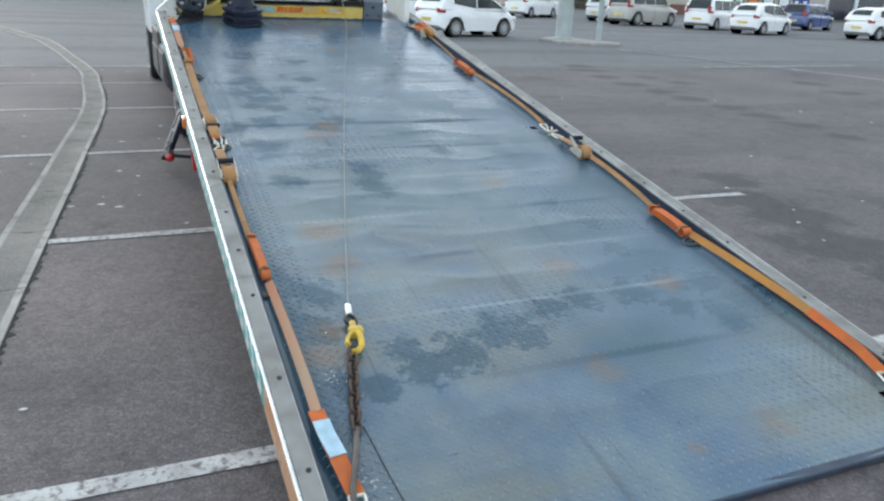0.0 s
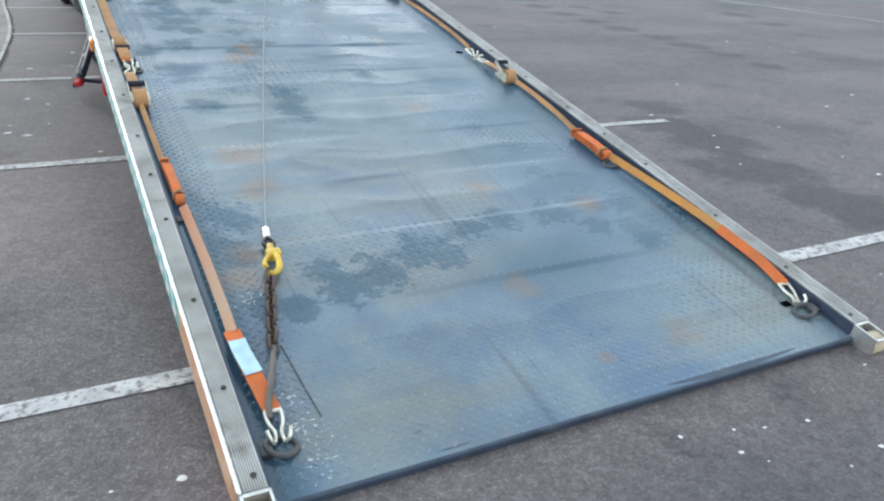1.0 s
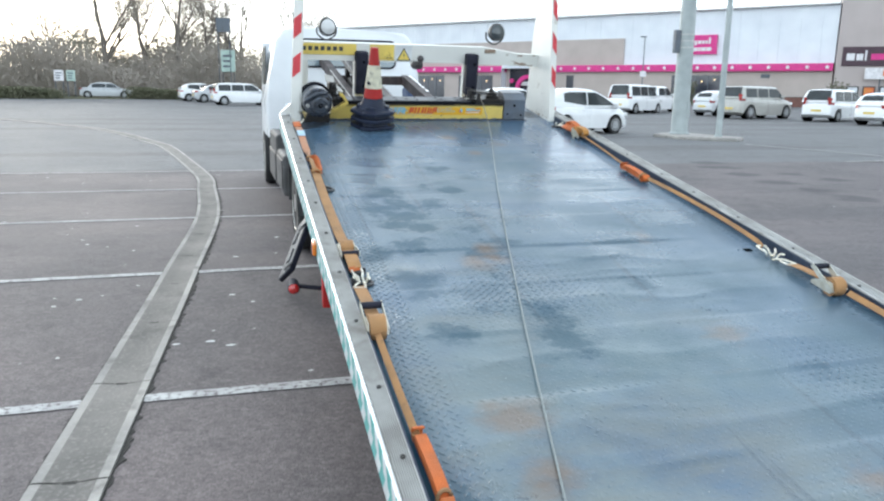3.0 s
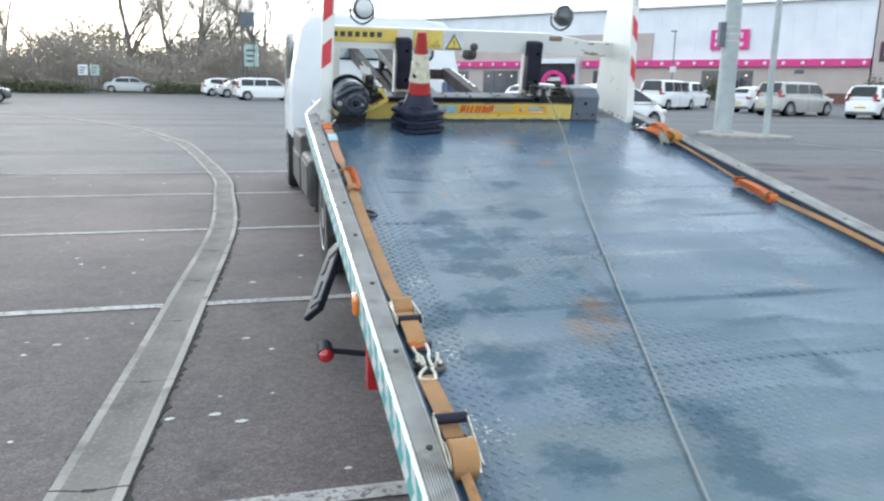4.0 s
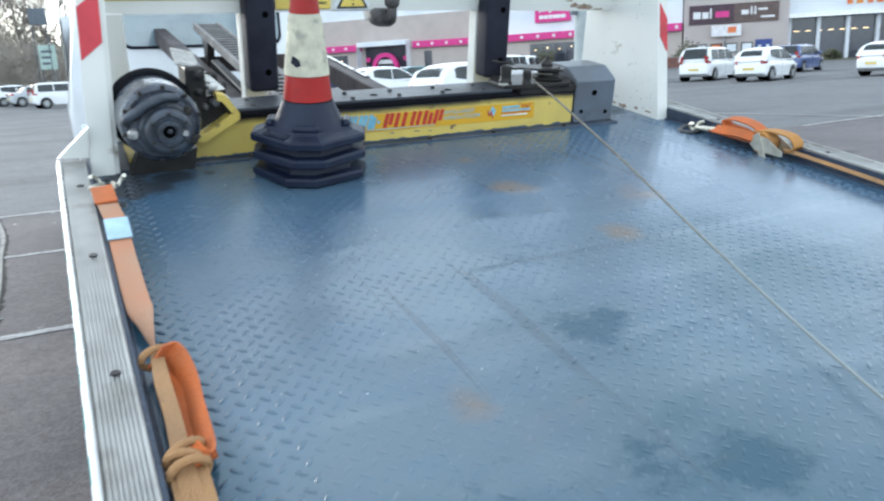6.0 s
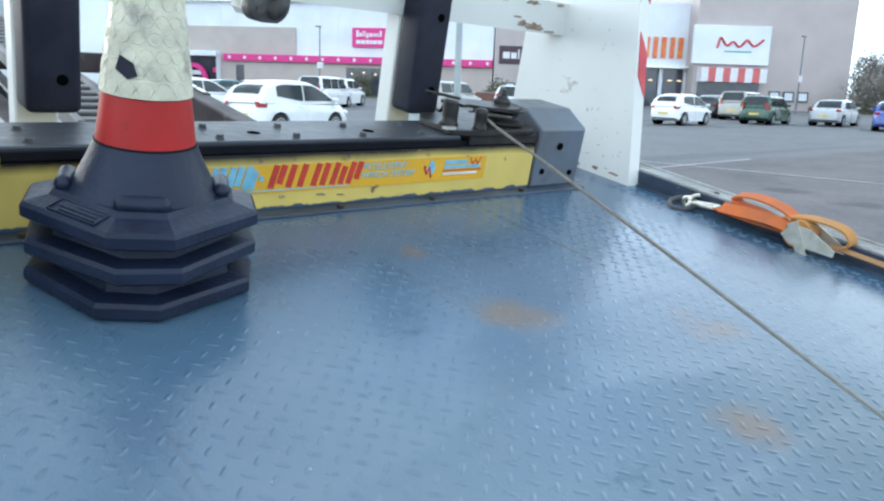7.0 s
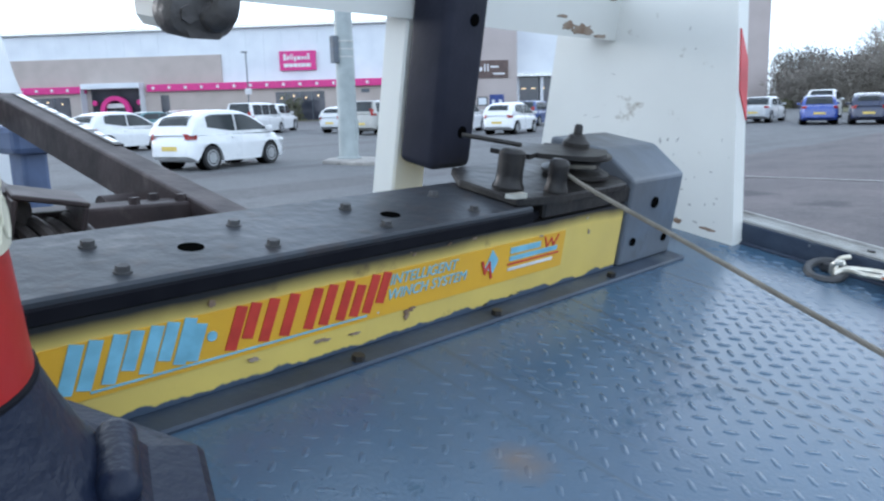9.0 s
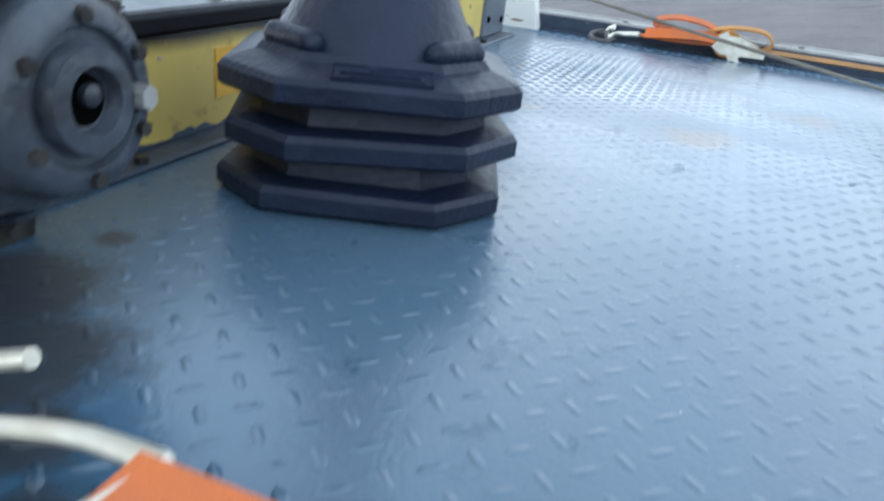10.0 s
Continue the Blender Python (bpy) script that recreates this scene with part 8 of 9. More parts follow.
def slab(parent, name, mat, lo, hi, label="", bevel=0.0):
    bm = bm_new()
    box(bm, lo, hi, bevel=bevel)
    return part(name, bm, mat, parent, label)


def bowling_hall():
    m = frame_on(44.5, 83.0, 0.625, -0.78)
    b = thing("bowling_hall", "long low leisure building, beige below pale cladding, with a magenta fascia", "building", m)
    slab(b, "lower_wall", M_RENDER, (-52, 0.0, -0.6), (22.3, 40, 4.5), "beige wall")
    slab(b, "upper_wall", M_CLAD, (-52, 0.25, 4.5), (22.3, 40, 10.5), "pale cladding")
    slab(b, "wall_panel", M_RENDER, (-52, 0.02, 4.5), (-0.6, 0.3, 7.6), "beige upper panel")
    slab(b, "roof_edge", M_BRIGHT, (-52.4, -0.25, 10.35), (22.3, 0.4, 10.75), "bright roof edge", 0.05)
    for k in range(36):
        slab(b, "cladding_rib", M_CLAD, (-51 + k * 2.05, 0.21, 7.65 if k < 25 else 4.6), (-50.93 + k * 2.05, 0.26, 10.3))
    for s0, s1 in ((-52, -16.8), (-9.4, 22.3)):
        f = slab(b, "fascia", M_PINK, (s0, -0.45, 3.72), (s1, 0.02, 4.5), "magenta fascia with white stars", 0.02)
        x = s0 + 0.8
        while x < s1 - 0.4:
            bm = bm_new()
            pts = []
            for q in range(10):
                a, r = math.pi * q / 5 + math.pi / 2, (0.24 if q % 2 == 0 else 0.13)
                pts.append((x + r * math.cos(a), 4.11 + r * math.sin(a)))
            prism(bm, pts, -0.49, -0.45, "y")
            part("star", bm, M_STAR, f)
            x += 1.9
    # entrance with an arch
    slab(b, "portal", M_CLAD, (-16.88, -1.2, 4.15), (-9.9, 0.05, 4.75), "pale portal head", 0.04)
    slab(b, "portal_post", M_CLAD, (-16.88, -1.2, -0.4), (-16.9, 0.05, 4.15))
    slab(b, "portal_post", M_CLAD, (-9.88, -1.2, -0.4), (-9.9, 0.05, 4.15))
    slab(b, "entrance_glass", M_SHOPGLASS, (-16.28, -0.06, -0.4), (-10.5, 0.02, 4.15), "dark entrance glazing")
    bm = bm_new()
    o = [(-13.08 + 1.80 * math.cos(a), 1.55 + 1.80 * math.sin(a)) for a in [math.pi * k / 16 for k in range(17)]]
    i = [(-13.08 + 1.30 * math.cos(a), 1.55 + 1.30 * math.sin(a)) for a in [math.pi * k / 16 for k in range(16, -1, -1)]]
    prism(bm, [(-11.28, -0.4)] + o + [(-14.88, -0.4), (-14.38, -0.4)] + i + [(-11.78, -0.4)], -1.0, -0.5, "y")
    ar = part("arch", bm, M_PINK, b, "magenta entrance arch")
    slab(b, "arch_sign", M_STAR, (-14.28, -0.62, 2.0), (-11.88, -0.52, 2.5), "white sign bar under the arch")
    for x in (-15.75, -10.4):
        bm = bm_new()
        rod(bm, (x, -0.5, 2.6), (x, -0.3, 2.6), 0.3, n=16)
        part("round_sign", bm, M_PINK, b)
    slab(b, "door_leaf", M_GREYSTEEL, (-13.68, -0.12, -0.4), (-13.58, -0.06, 2.0))
    slab(b, "door_leaf", M_GREYSTEEL, (-12.58, -0.12, -0.4), (-12.48, -0.06, 2.0))
    # dark shopfronts with warm lamps
    for s0, s1 in ((5.5, 11.1), (-8.0, -7.0), (-24.5, -19.0), (-34, -27)):
        w = slab(b, "shop_window", M_SHOPGLASS, (s0, -0.04, -0.2), (s1, 0.01, 3.3), "dark shop window")
        n = int((s1 - s0) / 1.4)
        for k in range(1, n):
            x = s0 + (s1 - s0) * k / n
            slab(w, "mullion", M_GREYSTEEL, (x - 0.04, -0.09, -0.2), (x + 0.04, -0.04, 3.3))
        for k in range(n):
            bm = bm_new()
            x = s0 + (s1 - s0) * (k + 0.5) / n
            rod(bm, (x, -0.06, 2.6 + 0.2 * (k % 2)), (x, -0.03, 2.6 + 0.2 * (k % 2)), 0.09, n=10)
            part("lamp_glow", bm, M_GLOW, w, "warm lamp inside")
    sg = slab(b, "wall_sign", M_PINK, (6.2, -0.1, 5.6), (10.3, 0.27, 7.7), "magenta sign with white lettering bars", 0.02)
    x = 6.7
    for w, z0, z1 in ((0.28, 6.7, 7.4), (0.25, 6.75, 7.15), (0.12, 6.75, 7.35), (0.12, 6.75, 7.35), (0.25, 6.6, 7.1), (0.4, 6.75, 7.1), (0.25, 6.75, 7.1), (0.25, 6.75, 7.1), (0.22, 6.75, 7.4)):
        slab(sg, "lettering_bar", M_STAR, (x, -0.13, z0), (x + w, -0.1, z1))
        x += w + 0.1
    x = 6.7
    for w in (0.5, 0.45, 0.45, 0.25, 0.55, 0.5):
        slab(sg, "lettering_bar", M_STAR, (x, -0.13, 5.95), (x + w, -0.1, 6.35))
        x += w + 0.07
    # small bracketed floodlight and vents
    slab(b, "wall_vent", M_GREYSTEEL, (15.3, -0.05, 3.0), (16.2, 0.02, 3.4))
    return b


bowling_hall()


def cinema_block():
    m = frame_on(58.5, 65.4, 0.76, -0.65)
    b = thing("cinema_block", "tall pinkish leisure block with sign boards and glazed cinema front", "building", m)
    slab(b, "wall", M_TALL, (0, 0.0, -0.6), (10.2, 40, 12.9), "pinkish-beige wall")
    slab(b, "wall", M_TALL, (0.05, 0.02, 12.9), (10.15, 40, 13.25), "parapet")
    s1 = slab(b, "sign_board", M_PLUM, (0.5, -0.15, 4.2), (4.9, 0.01, 6.1), "plum sign board with white shapes", 0.02)
    for x, w, z0, z1 in ((0.9, 0.75, 4.75, 5.45), (1.8, 0.6, 4.75, 5.4), (2.55, 0.16, 4.75, 5.75)):
        slab(s1, "lettering_bar", M_STAR, (x, -0.19, z0), (x + w, -0.15, z1))
    slab(s1, "lettering_bar", M_PINK, (3.1, -0.19, 4.8), (4.4, -0.15, 5.4))
    s2 = slab(b, "sign_board", M_BROWN, (4.9, -0.15, 4.2), (9.2, 0.01, 6.1), "brown sign board with pale swirls", 0.02)
    for x, w, z0, z1 in ((5.6, 0.7, 4.95, 5.4), (6.5, 0.16, 4.9, 5.7), (6.85, 0.16, 4.9, 5.7), (7.2, 0.9, 5.3, 5.5), (7.5, 1.3, 4.55, 4.75)):
        slab(s2, "lettering_bar", M_STAR, (x, -0.19, z0), (x + w, -0.15, z1))
    s3 = slab(b, "notice_board", M_STAR, (2.7, -0.6, 2.9), (5.6, -0.5, 4.0), "white notice board on a post")
    slab(s3, "emblem", M_SIGNRED, (4.3, -0.62, 3.2), (5.1, -0.6, 3.8))
    bm = bm_new()
    rod(bm, (4.1, -0.45, -0.4), (4.1, -0.45, 3.9), 0.07, n=10)
    part("post", bm, M_GREYSTEEL, s3)
    for x in (1.2, 2.7, 4.2, 5.7):
        f = slab(b, "poster_case", M_BLACK, (x, -0.08, 1.2), (x + 1.15, 0.01, 2.2), "black poster case")
        slab(f, "poster", M_CLAD if x != 2.7 else M_SIGNRED, (x + 0.12, -0.1, 1.32), (x + 1.03, -0.08, 2.08))
    d = slab(b, "double_door", M_DOORBLUE, (7.1, -0.08, -0.4), (8.7, 0.01, 2.4), "blue double door")
    for x in (7.5, 8.3):
        slab(d, "door_window", M_CLAD, (x - 0.16, -0.1, 1.4), (x + 0.16, -0.08, 1.85))
    # cinema front
    slab(b, "cinema_wall", M_CLAD, (10.2, 3.0, 4.6), (22.0, 40, 11.5), "white cinema front")
    slab(b, "canopy", M_BRIGHT, (10.2, 1.8, 4.35), (22.4, 3.2, 4.75), "pale canopy edge", 0.04)
    g = slab(b, "glazing", M_SHOPGLASS, (10.2, 3.1, -0.5), (22.0, 3.3, 4.4), "dark glazed foyer")
    for k in range(5):
        slab(g, "column", M_CLAD, (10.6 + k * 2.8, 2.6, -0.5), (10.95 + k * 2.8, 3.1, 4.4))
    for k in range(10):
        slab(g, "strip_lamp", M_GLOW, (11.3 + k * 1.1, 3.05, 3.0), (11.8 + k * 1.1, 3.1, 3.08))
    # big plain sign shapes over the foyer
    for x, w, z1 in ((16.2, 1.45, 7.8), (18.1, 1.45, 7.8), (20.0, 1.45, 7.8)):
        slab(b, "sign_shape", M_SIGNRED, (x, 2.8, 5.5), (x + w * 0.34, 2.95, z1), "orange-red sign shape")
        slab(b, "sign_shape", M_SIGNRED, (x + w * 0.62, 2.8, 5.5), (x + w, 2.95, z1), "orange-red sign shape")
    # restaurant block with a striped awning
    slab(b, "end_wall", M_TALL, (22.0, 0.2, -0.6), (39.3, 40, 14.3), "tall pinkish end wall")
    ds = slab(b, "restaurant_sign", M_CLAD, (21.6, -0.3, 4.9), (30.0, 0.21, 9.0), "white sign panel with red script shapes", 0.03)
    bm = bm_new()
    tube(bm, smooth_path([(24.2, -0.33, 6.6), (24.5, -0.33, 7.7), (25.2, -0.33, 6.9), (25.9, -0.33, 7.3), (26.6, -0.33, 6.8), (27.4, -0.33, 7.5), (28.2, -0.33, 6.9), (29.2, -0.33, 7.6)], 6), 0.13, 6)
    part("script_shape", bm, M_LAMP_RED, ds, "red script shape")
    slab(ds, "green_bar", M_TEAL, (25.0, -0.33, 6.2), (28.0, -0.3, 6.35))
    k = 0
    x = 22.4
    while x < 29.6:
        slab(b, "awning_stripe", (M_STAR, M_LAMP_RED)[k % 2], (x, -1.3, 3.0), (x + 0.8, 0.2, 4.5))
        x += 0.8
        k += 1
    slab(b, "entrance", M_SHOPGLASS, (22.6, 0.1, -0.5), (29.4, 0.19, 3.0), "dark restaurant entrance")
    for x in (30.6, 32.2, 33.8):
        f = slab(b, "poster_case", M_BLACK, (x, 0.08, 1.1), (x + 1.2, 0.19, 2.2), "black poster case")
        slab(f, "poster", M_CLAD, (x + 0.15, 0.05, 1.25), (x + 1.05, 0.08, 2.05))
    return b


cinema_block()


def brick_planter(x, y, dx, dy, length):
    m = frame_on(x, y, dx, dy)
    w = thing("planter_wall", "low dark brick planter wall before the building", "wall", m, kind="structure")
    slab(w, "brickwork", M_BRICK, (0, 0, -0.5), (length, 0.35, 1.0), "dark red brick", 0.02)
    slab(w, "coping", M_CONCRETE, (-0.05, -0.04, 1.0), (length + 0.05, 0.39, 1.08), "concrete coping", 0.015)


brick_planter(48.5, 66.0, 0.70, -0.71, 9.5)


def lamp_post(x, y, h, label):
    c = thing("lamp_column", label, "lamp post", Matrix.Translation((x, y, rise(x, y))), "lamp columns")
    bm = bm_new()
    lathe(bm, [(0.09, 0), (0.09, 0.9), (0.06, 1.0), (0.05, h)], n=10)
    part("shaft", bm, M_GREYSTEEL, c, smooth=True)
    bm = bm_new()
    box(bm, (-0.45, -0.12, h - 0.02), (0.15, 0.12, h + 0.10), bevel=0.03)
    part("lamp_head", bm, M_GREYSTEEL, c, "flat lamp head")
    bm = bm_new()
    box(bm, (-0.35, -0.09, h * 0.42), (0.35, -0.06, h * 0.42 + 0.55), bevel=0.01)
    part("notice", bm, M_STAR, c, "white notice plate")


lamp_post(38.5, 69.0, 6.6, "dark slim lamp post with a white notice")
lamp_post(69.0, 36.5, 6.8, "dark slim lamp post before the end wall")

# ---- bare trees, thicket and hedges round the car park ----
M_BARK = shade("grey_bark", (0.22, 0.19, 0.165), rough=0.9, scale=6, tint=(0.16, 0.14, 0.12), bump=0.4)
M_TWIG = shade("brown_twigs", (0.46, 0.41, 0.365), rough=0.9, scale=0.6, tint=(0.37, 0.33, 0.285), bump=0.0)
M_SCRUB = shade("dull_scrub", (0.42, 0.38, 0.32), rough=0.9, scale=0.25, tint=(0.32, 0.30, 0.235), bump=0.0)
M_EVERGREEN = shade("evergreen_leaves", (0.075, 0.082, 0.042), rough=0.75, scale=0.8, tint=(0.12, 0.115, 0.07), bump=0.0)


def mesh_object(name, vs, fs, material, parent=None, label="", kind=""):
    me = bpy.data.meshes.new(name)
    me.from_pydata(vs, [], fs)
    me.materials.append(material)
    ob = new(name, me)
    ob.parent = parent
    return tagged(ob, label, kind=kind)


def limb(vs, fs, a, b, r0, r1, n):
    d = (b - a).normalized()
    u = d.orthogonal().normalized()
    v = d.cross(u)
    k = len(vs)
    for p, r in ((a, r0), (b, r1)):
        for i in range(n):
            c, s = math.cos(2 * math.pi * i / n), math.sin(2 * math.pi * i / n)
            vs.append(tuple(p + (u * c + v * s) * r))
    for i in range(n):
        fs.append((k + i, k + (i + 1) % n, k + n + (i + 1) % n, k + n + i))


def bare_tree(seed, height, spread, label):
    rnd = random.Random(seed)
    tv, tf, cv, cf = [], [], [], []

    def grow(p, d, length, r, depth):
        n = 3 if depth else 4
        q = p
        for s in range(n):
            d = (d + Vector((rnd.uniform(-1, 1), rnd.uniform(-1, 1), rnd.uniform(-0.3, 0.7))) * 0.14).normalized()
            e = q + d * length / n
            r2 = r * (1 - 0.16 if depth else 1 - 0.12)
            if depth < 3:
                limb(tv, tf, q, e, r, r2, 7 if depth == 0 else 5)
            else:
                limb(cv, cf, q, e, max(r, 0.015), max(r2, 0.010), 3)
            if depth > 0 or s >= 1:
                for _ in range(2 if depth < 4 else 1):
                    if depth < 5 and rnd.random() < 0.66:
                        a = rnd.uniform(0, 2 * math.pi)
                        side = (d.orthogonal().normalized() * math.cos(a) + d.cross(d.orthogonal()).normalized() * math.sin(a))
                        nd = (d * 0.85 + side * spread * rnd.uniform(0.55, 1.1) + Vector((0, 0, 0.25))).normalized()
                        grow(e, nd, length * rnd.uniform(0.48, 0.68), r2 * 0.55, depth + 1)
            q, r = e, r2
        if depth < 4:
            grow(q, d, length * 0.6, r * 0.7, depth + 1)

    grow(Vector((0, 0, -0.3)), Vector((0, 0, 1)), height * 0.42, height * 0.021, 0)
    root = thing("bare_tree", label, "tree", group="bare trees")
    mesh_object("trunk", tv, tf, M_BARK, root, "grey-brown trunk and limbs")
    mesh_object("crown", cv, cf, M_TWIG, root, "leafless twigs")
    return root


def place(root, first, spots):
    for k, (x, y, s, turn) in enumerate(spots):
        m = Matrix.Translation((x, y, rise(x, y))) @ pose(0, 0, 0, 0, 0, turn) @ Matrix.Scale(s, 4)
        if k == 0 and first:
            root.matrix_basis = m
        else:
            c = copy_thing(root, m)
            c.matrix_basis = m


tree_a = bare_tree(3, 15, 0.85, "tall leafless tree behind the thicket")
tree_b = bare_tree(8, 13, 0.95, "leafless tree behind the thicket")
tree_c = bare_tree(21, 11, 0.85, "spreading leafless tree at the edge of the car park")
place(tree_a, True, [(-13.0, 82, 1.1, 10), (-6.4, 83, 1.15, 80), (-0.5, 86, 1.0, 200), (-26, 88, 0.95, 140), (-40, 90, 1.0, 310), (6, 92, 1.0, 40), (96, 30, 0.85, 70), (-55, 84, 1.0, 30)])
place(tree_b, True, [(-9.4, 83, 1.15, 0), (-3.0, 84, 1.1, 60), (-19, 86, 0.85, 130), (-33, 87, 0.95, 220), (-47, 88, 0.9, 300), (97, 30, 0.75, 15), (98, 14, 0.85, 100), (-70, 80, 1.0, 200)])
place(tree_c, True, [(-16, 90, 0.9, 45), (-22, 84, 0.8, 145), (-30, 92, 1.0, 245), (88, 24, 0.8, 0), (91, 8, 0.85, 90), (94, 20, 0.9, 190), (90, -4, 0.85, 260), (97, 2, 0.95, 320), (92, 30, 0.7, 20)])


def thicket(name, line, depth, height, n, material, label, twig=0.028, leaf=0.16, leaf_n=1.0, seed=1):
    """A strip of dense leafless scrub: criss-crossed stems and small tufts under an uneven top."""
    rnd = random.Random(seed)
    vs, fs = [], []
    pts = [Vector(p) for p in line]
    seg = [(b - a).length for a, b in zip(pts, pts[1:])]
    total = sum(seg)

    def at(t):
        d = t * total
        for i, s in enumerate(seg):
            if d <= s:
                return pts[i].lerp(pts[i + 1], d / s), (pts[i + 1] - pts[i]).normalized()
            d -= s
        return pts[-1], (pts[-1] - pts[-2]).normalized()

    for _ in range(n):
        p, d = at(rnd.random())
        side = Vector((-d.y, d.x, 0))
        p = p + side * rnd.uniform(-depth / 2, depth / 2)
        top = height * (0.72 + 0.5 * noise.noise((p.x * 0.11, p.y * 0.11, seed)) + 0.2 * noise.noise((p.x * 0.5, p.y * 0.5, seed)))
        z0 = rise(p.x, p.y)
        h0 = rnd.random() ** 1.3 * top * 0.8
        a = Vector((p.x, p.y, z0 + h0))
        b = a + Vector((rnd.gauss(0, 0.5), rnd.gauss(0, 0.5), rnd.uniform(0.2, 1.0))) * top * 0.28
        limb(vs, fs, a, b, twig, twig * 0.45, 3)
        for _ in range(int(leaf_n) + (rnd.random() < leaf_n % 1)):
            c = Vector((p.x + rnd.gauss(0, 0.5), p.y + rnd.gauss(0, 0.5), z0 + rnd.random() * top))
            u = Vector((rnd.gauss(0, 1), rnd.gauss(0, 1), rnd.gauss(0, 1))).normalized() * leaf
            v = u.orthogonal().normalized() * leaf * rnd.uniform(0.3, 0.7)
            w = u.cross(v).normalized() * leaf * 0.25
            k = len(vs)
            vs += [tuple(c - u), tuple(c + v + w), tuple(c + u), tuple(c - v + w)]
            fs += [(k, k + 1, k + 2), (k, k + 2, k + 3)]
    ob = mesh_object(name, vs, fs, material, None, label, "stuff")
    return tagged(ob, category="scrub")


thicket("thicket", [(-80, 72, 0), (-40, 80, 0), (-10, 81, 0), (12, 88, 0)], 7, 6.0, 40000, M_TWIG, "dense brown leafless thicket along the car park", 0.026, 0.13, 0.6, 1)
thicket("scrub", [(-80, 76, 0), (-35, 84, 0), (-8, 85, 0), (14, 92, 0)], 5, 7.0, 20000, M_SCRUB, "olive-brown scrub behind the thicket", 0.035, 0.20, 1.2, 2)
thicket("hedge", [(-31, 66.5, 0), (-22, 69, 0), (-15.5, 70.5, 0)], 1.4, 1.2, 3000, M_EVERGREEN, "low dark evergreen hedge", 0.02, 0.12, 2, 3)
thicket("hedge", [(-9.8, 73.5, 0), (-6, 74, 0), (-3, 74, 0)], 1.6, 1.3, 2500, M_EVERGREEN, "low dark hedge beside the parked cars", 0.02, 0.12, 2, 4)
M_BRANCH = shade("grey_brown_branches", (0.26, 0.235, 0.21), rough=0.9, scale=0.5, tint=(0.19, 0.172, 0.148), bump=0.0)
thicket("scrub", [(86, 37.5, 0), (86, 28, 0), (86, 20, 0), (84, 4, 0), (78, -16, 0)], 6, 7.0, 19000, M_BRANCH, "grey-brown trees and scrub past the far row", 0.035, 0.16, 1.4, 5)
thicket("thicket", [(93, 41, 0), (92, 28, 0), (93, 18, 0), (90, 0, 0), (84, -22, 0)], 5, 9.0, 24000, M_BRANCH, "tall leafless thicket past the far row", 0.035, 0.15, 1.2, 6)
thicket("hedge", [(62, 20, 0), (63, 14, 0), (62, 4, 0), (58, -8, 0)], 1.6, 1.7, 7000, M_EVERGREEN, "dark clipped evergreen hedge past the far row", 0.02, 0.14, 2, 7)


def shrub(x, y, r, h, seed, label):
    rnd = random.Random(seed)
    vs, fs = [], []
    z0 = rise(x, y)
    for _ in range(900):
        d = Vector((rnd.gauss(0, 1), rnd.gauss(0, 1), abs(rnd.gauss(0, 1)))).normalized()
        lump = 0.78 + 0.35 * noise.noise((d.x * 2 + seed, d.y * 2, d.z * 2))
        c = Vector((x, y, z0)) + Vector((d.x * r, d.y * r, d.z * h)) * lump * rnd.uniform(0.6, 1.0)
        u = Vector((rnd.gauss(0, 1), rnd.gauss(0, 1), rnd.gauss(0, 1))).normalized() * 0.16
        v = u.orthogonal().normalized() * 0.09
        k = len(vs)
        vs += [tuple(c - u), tuple(c + v), tuple(c + u), tuple(c - v)]
        fs += [(k, k + 1, k + 2, k + 3)]
    root = thing("shrub", label, "shrub", group="shrubs")
    mesh_object("leaves", vs, fs, M_EVERGREEN, root)
    sv, sf = [], []
    for _ in range(8):
        limb(sv, sf, Vector((x, y, z0 - 0.1)), Vector((x + rnd.uniform(-r, r) * 0.6, y + rnd.uniform(-r, r) * 0.6, z0 + h * 0.7)), 0.03, 0.015, 4)
    mesh_object("stems", sv, sf, M_BARK, root)


for x, y, r, h, sd in ((55.8, 61.8, 2.2, 3.2, 1), (47.0, 74.5, 2.0, 3.4, 2), (66.0, 53.5, 1.2, 1.2, 3), (70.5, 50.0, 1.4, 1.1, 4), (74, 46.5, 1.3, 1.0, 5), (80, 39, 1.5, 1.2, 6), (83, 36, 1.3, 1.3, 7)):
    shrub(x, y, r, h, sd, "dark green shrub before the building")


def verge(name, pts, label):
    bm = bm_new()
    a = [bm.verts.new((x, y, rise(x, y) + 0.05)) for x, y in pts]
    b = [bm.verts.new((x, y, rise(x, y) - 0.2)) for x, y in pts]
    bm.faces.new(a)
    for i in range(len(pts)):
        bm.faces.new((b[i], b[(i + 1) % len(pts)], a[(i + 1) % len(pts)], a[i]))
    ob = part(name, bm, M_EARTH, label=label, kind="structure")
    tagged(ob, category="verge")


verge("verge", [(-90, 63), (-40, 70), (-16, 71.5), (14, 82), (14, 110), (-90, 110)], "dull grass verge under the thicket")
verge("verge", [(64, 26), (66, 14), (63, -10), (100, -40), (120, 40), (92, 38)], "dull grass verge past the far row")
verge("verge", [(34, 88), (44, 75.5), (56, 61), (66, 51), (68.5, 53), (58, 64), (46, 79), (36, 91)], "planted strip before the building")


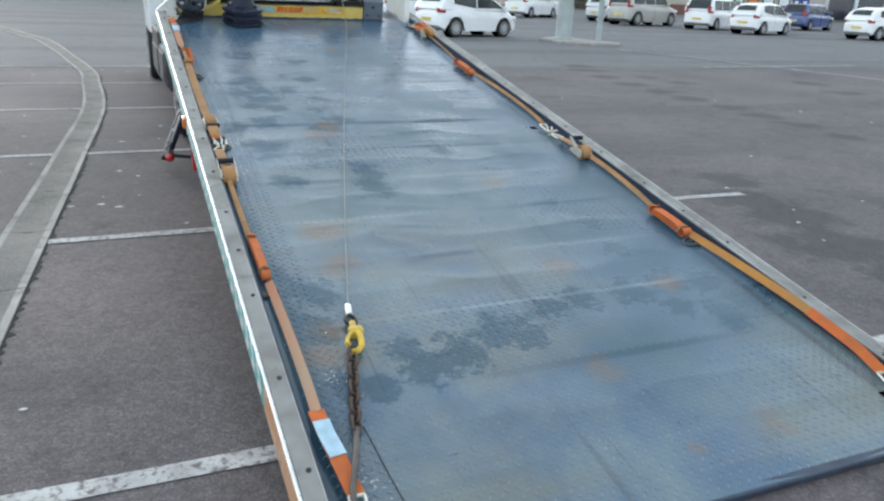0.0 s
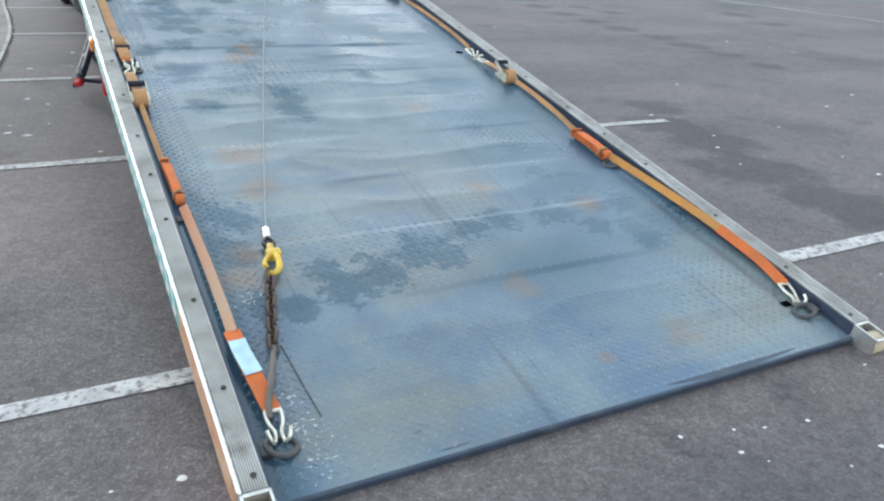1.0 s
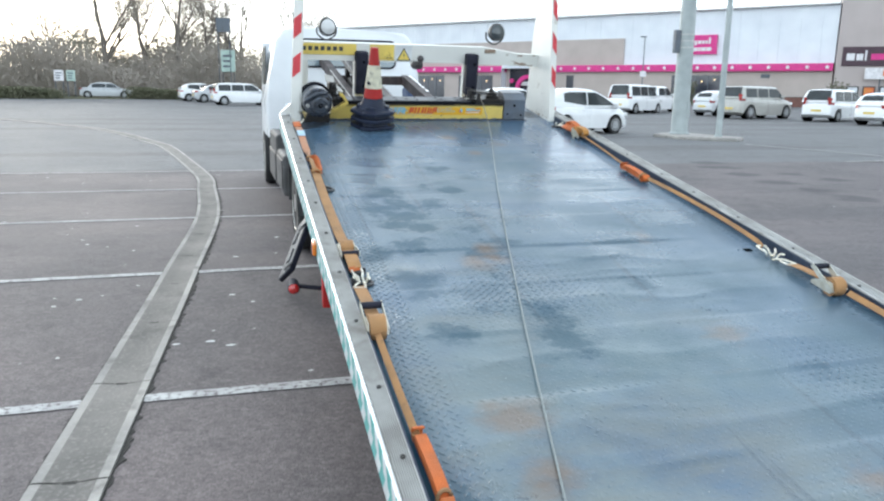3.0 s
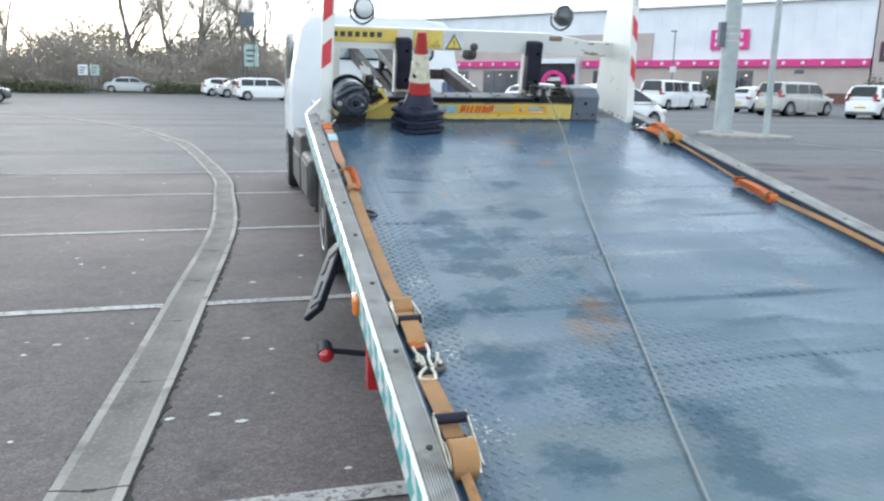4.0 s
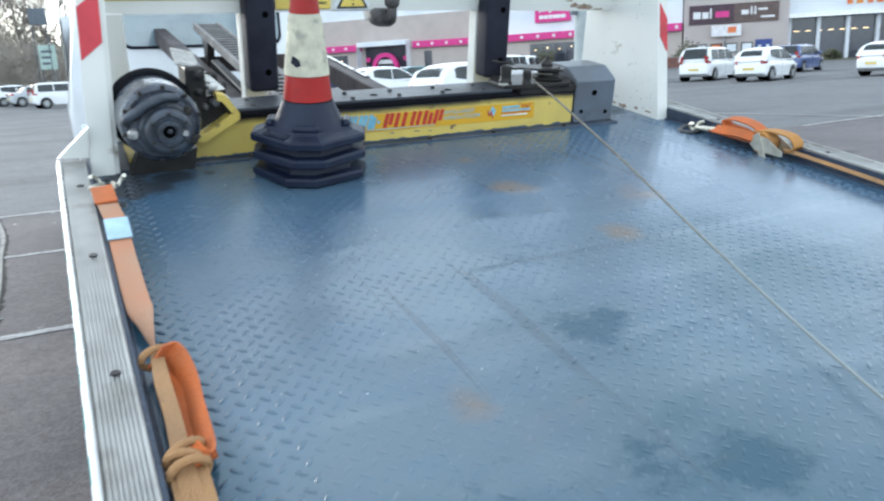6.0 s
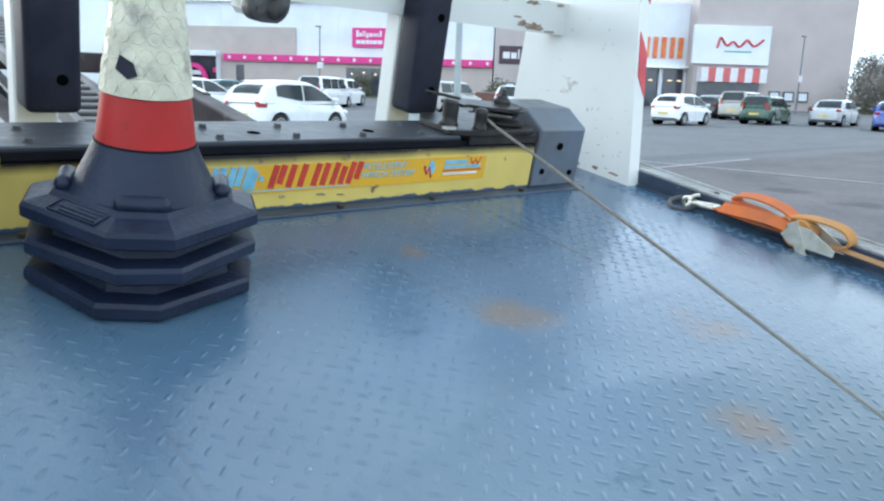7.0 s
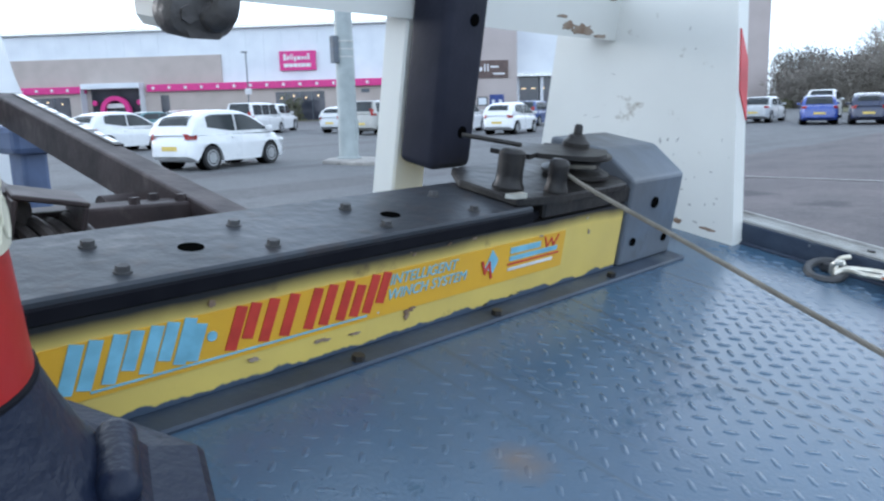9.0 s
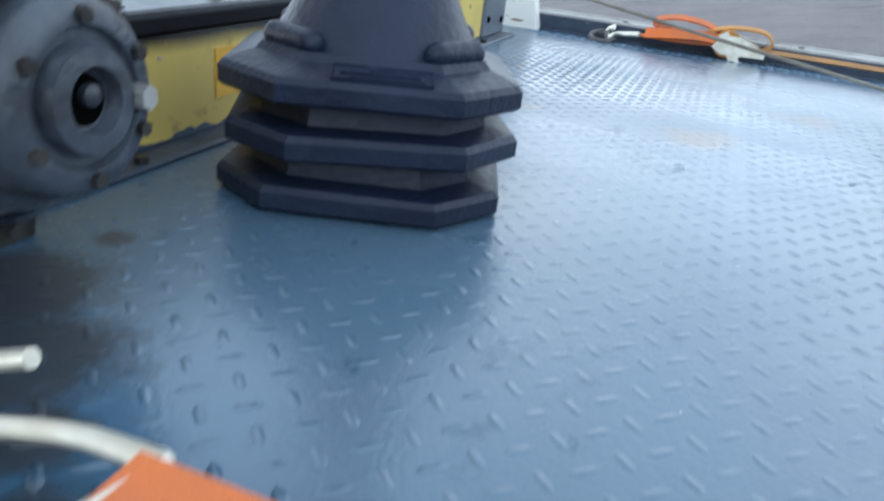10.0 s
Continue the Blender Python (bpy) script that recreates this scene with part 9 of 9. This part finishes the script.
def road_sign(x, y, w, h, z, az, mat, label):
    r = thing("road_sign", label, "sign", Matrix.Translation((x, y, rise(x, y))) @ pose(0, 0, 0, 0, 0, -az), "road signs")
    for s in (-0.4, 0.4):
        bm = bm_new()
        rod(bm, (s * w, 0.04, -0.1), (s * w, 0.04, z + h), 0.04, n=8)
        part("post", bm, M_GREYSTEEL, r)
    bm = bm_new()
    box(bm, (-w / 2, -0.02, z), (w / 2, 0.02, z + h), bevel=0.015)
    p = part("panel", bm, mat, r)
    for k in range(3):
        bm = bm_new()
        box(bm, (-w * 0.36, -0.03, z + h * (0.2 + 0.24 * k)), (w * (0.1 + 0.09 * k), -0.02, z + h * (0.3 + 0.24 * k)))
        part("lettering_bar", bm, M_GREYSTEEL, p)


M_SIGNGREEN = shade("pale_green_sign", (0.45, 0.58, 0.52), rough=0.5, scale=2, bump=0.0)
road_sign(-15.7, 72.5, 0.75, 0.9, 1.5, -12, M_STAR, "white direction sign on two posts")
road_sign(-14.8, 72.7, 0.7, 0.9, 1.5, -12, M_SIGNGREEN, "pale green direction sign on two posts")
road_sign(-1.6, 76.0, 1.3, 2.0, 2.6, 0, M_SIGNGREEN, "tall green totem sign in the thicket")
road_sign(-1.9, 75.8, 1.3, 1.3, 6.2, 0, M_GREYSTEEL, "dark board high on posts")


def litter():
    """Pale grit, gum and scraps trodden into the asphalt."""
    rnd = random.Random(12)
    vs, fs = [], []
    spots = [(rnd.uniform(-7, -1.35), rnd.uniform(-1, 13)) for _ in range(90)] + [(rnd.uniform(1.4, 8), rnd.uniform(-1, 12)) for _ in range(80)] + [(rnd.uniform(-0.6, 2.5), rnd.uniform(-1.2, -0.05)) for _ in range(26)] + [(-1.72, -0.05), (-1.3, 0.25), (0.6, -0.42), (0.98, -0.25), (1.25, -0.3)]
    seen = ((-2.58, 4.98), (-2.66, 6.75), (-2.42, 6.54), (-2.92, 7.11), (-3.12, 7.75), (-2.53, 7.78), (-1.58, 6.12), (-1.25, 6.2), (-1.2, 6.92), (-1.61, 4.9), (-2.25, 5.29), (-2.45, 5.06), (-1.48, 4.7), (-2.74, 5.05), (-1.73, 3.93), (-1.91, 3.92), (-1.62, 3.84), (-1.24, 3.36), (-2.06, 3.37), (-1.49, 4.11), (-2.48, 3.83), (0.22, -0.33), (0.24, -0.18), (0.34, -0.21), (0.5, -0.24), (2.58, 1.94), (-1.19, 0.27), (-1.47, 0.27), (0.99, -0.09), (0.06, -0.14), (2.99, 2.58), (3.5, 1.85))
    for x, y in spots + list(seen):
        r = rnd.choice((0.006, 0.009, 0.012, 0.018, 0.026)) if (x, y) not in seen else rnd.choice((0.012, 0.015, 0.02, 0.026)) * (0.42 if y < 1 else 1.0)
        r *= 0.55 if y < 0.5 and r > 0.012 else 1.0
        n = rnd.randint(5, 8)
        k = len(vs)
        a0 = rnd.uniform(0, 6)
        el = rnd.uniform(0.4, 1.0)
        for i in range(n):
            a = a0 + 2 * math.pi * i / n
            q = r * rnd.uniform(0.7, 1.2)
            vs.append((x + q * math.cos(a), y + q * el * math.sin(a), 0.002))
        for i in range(n):
            a = a0 + 2 * math.pi * i / n
            q = r * rnd.uniform(0.45, 0.8)
            vs.append((x + q * math.cos(a), y + q * el * math.sin(a), 0.0025 + r * 0.07))
        fs.append(tuple(k + n + i for i in range(n)))
        fs += [(k + i, k + (i + 1) % n, k + n + (i + 1) % n, k + n + i) for i in range(n)]
    ob = mesh_object("litter", vs, fs, M_LITTER, None, "pale grit and scraps scattered on the asphalt", "stuff")
    tagged(ob, category="litter")


litter()
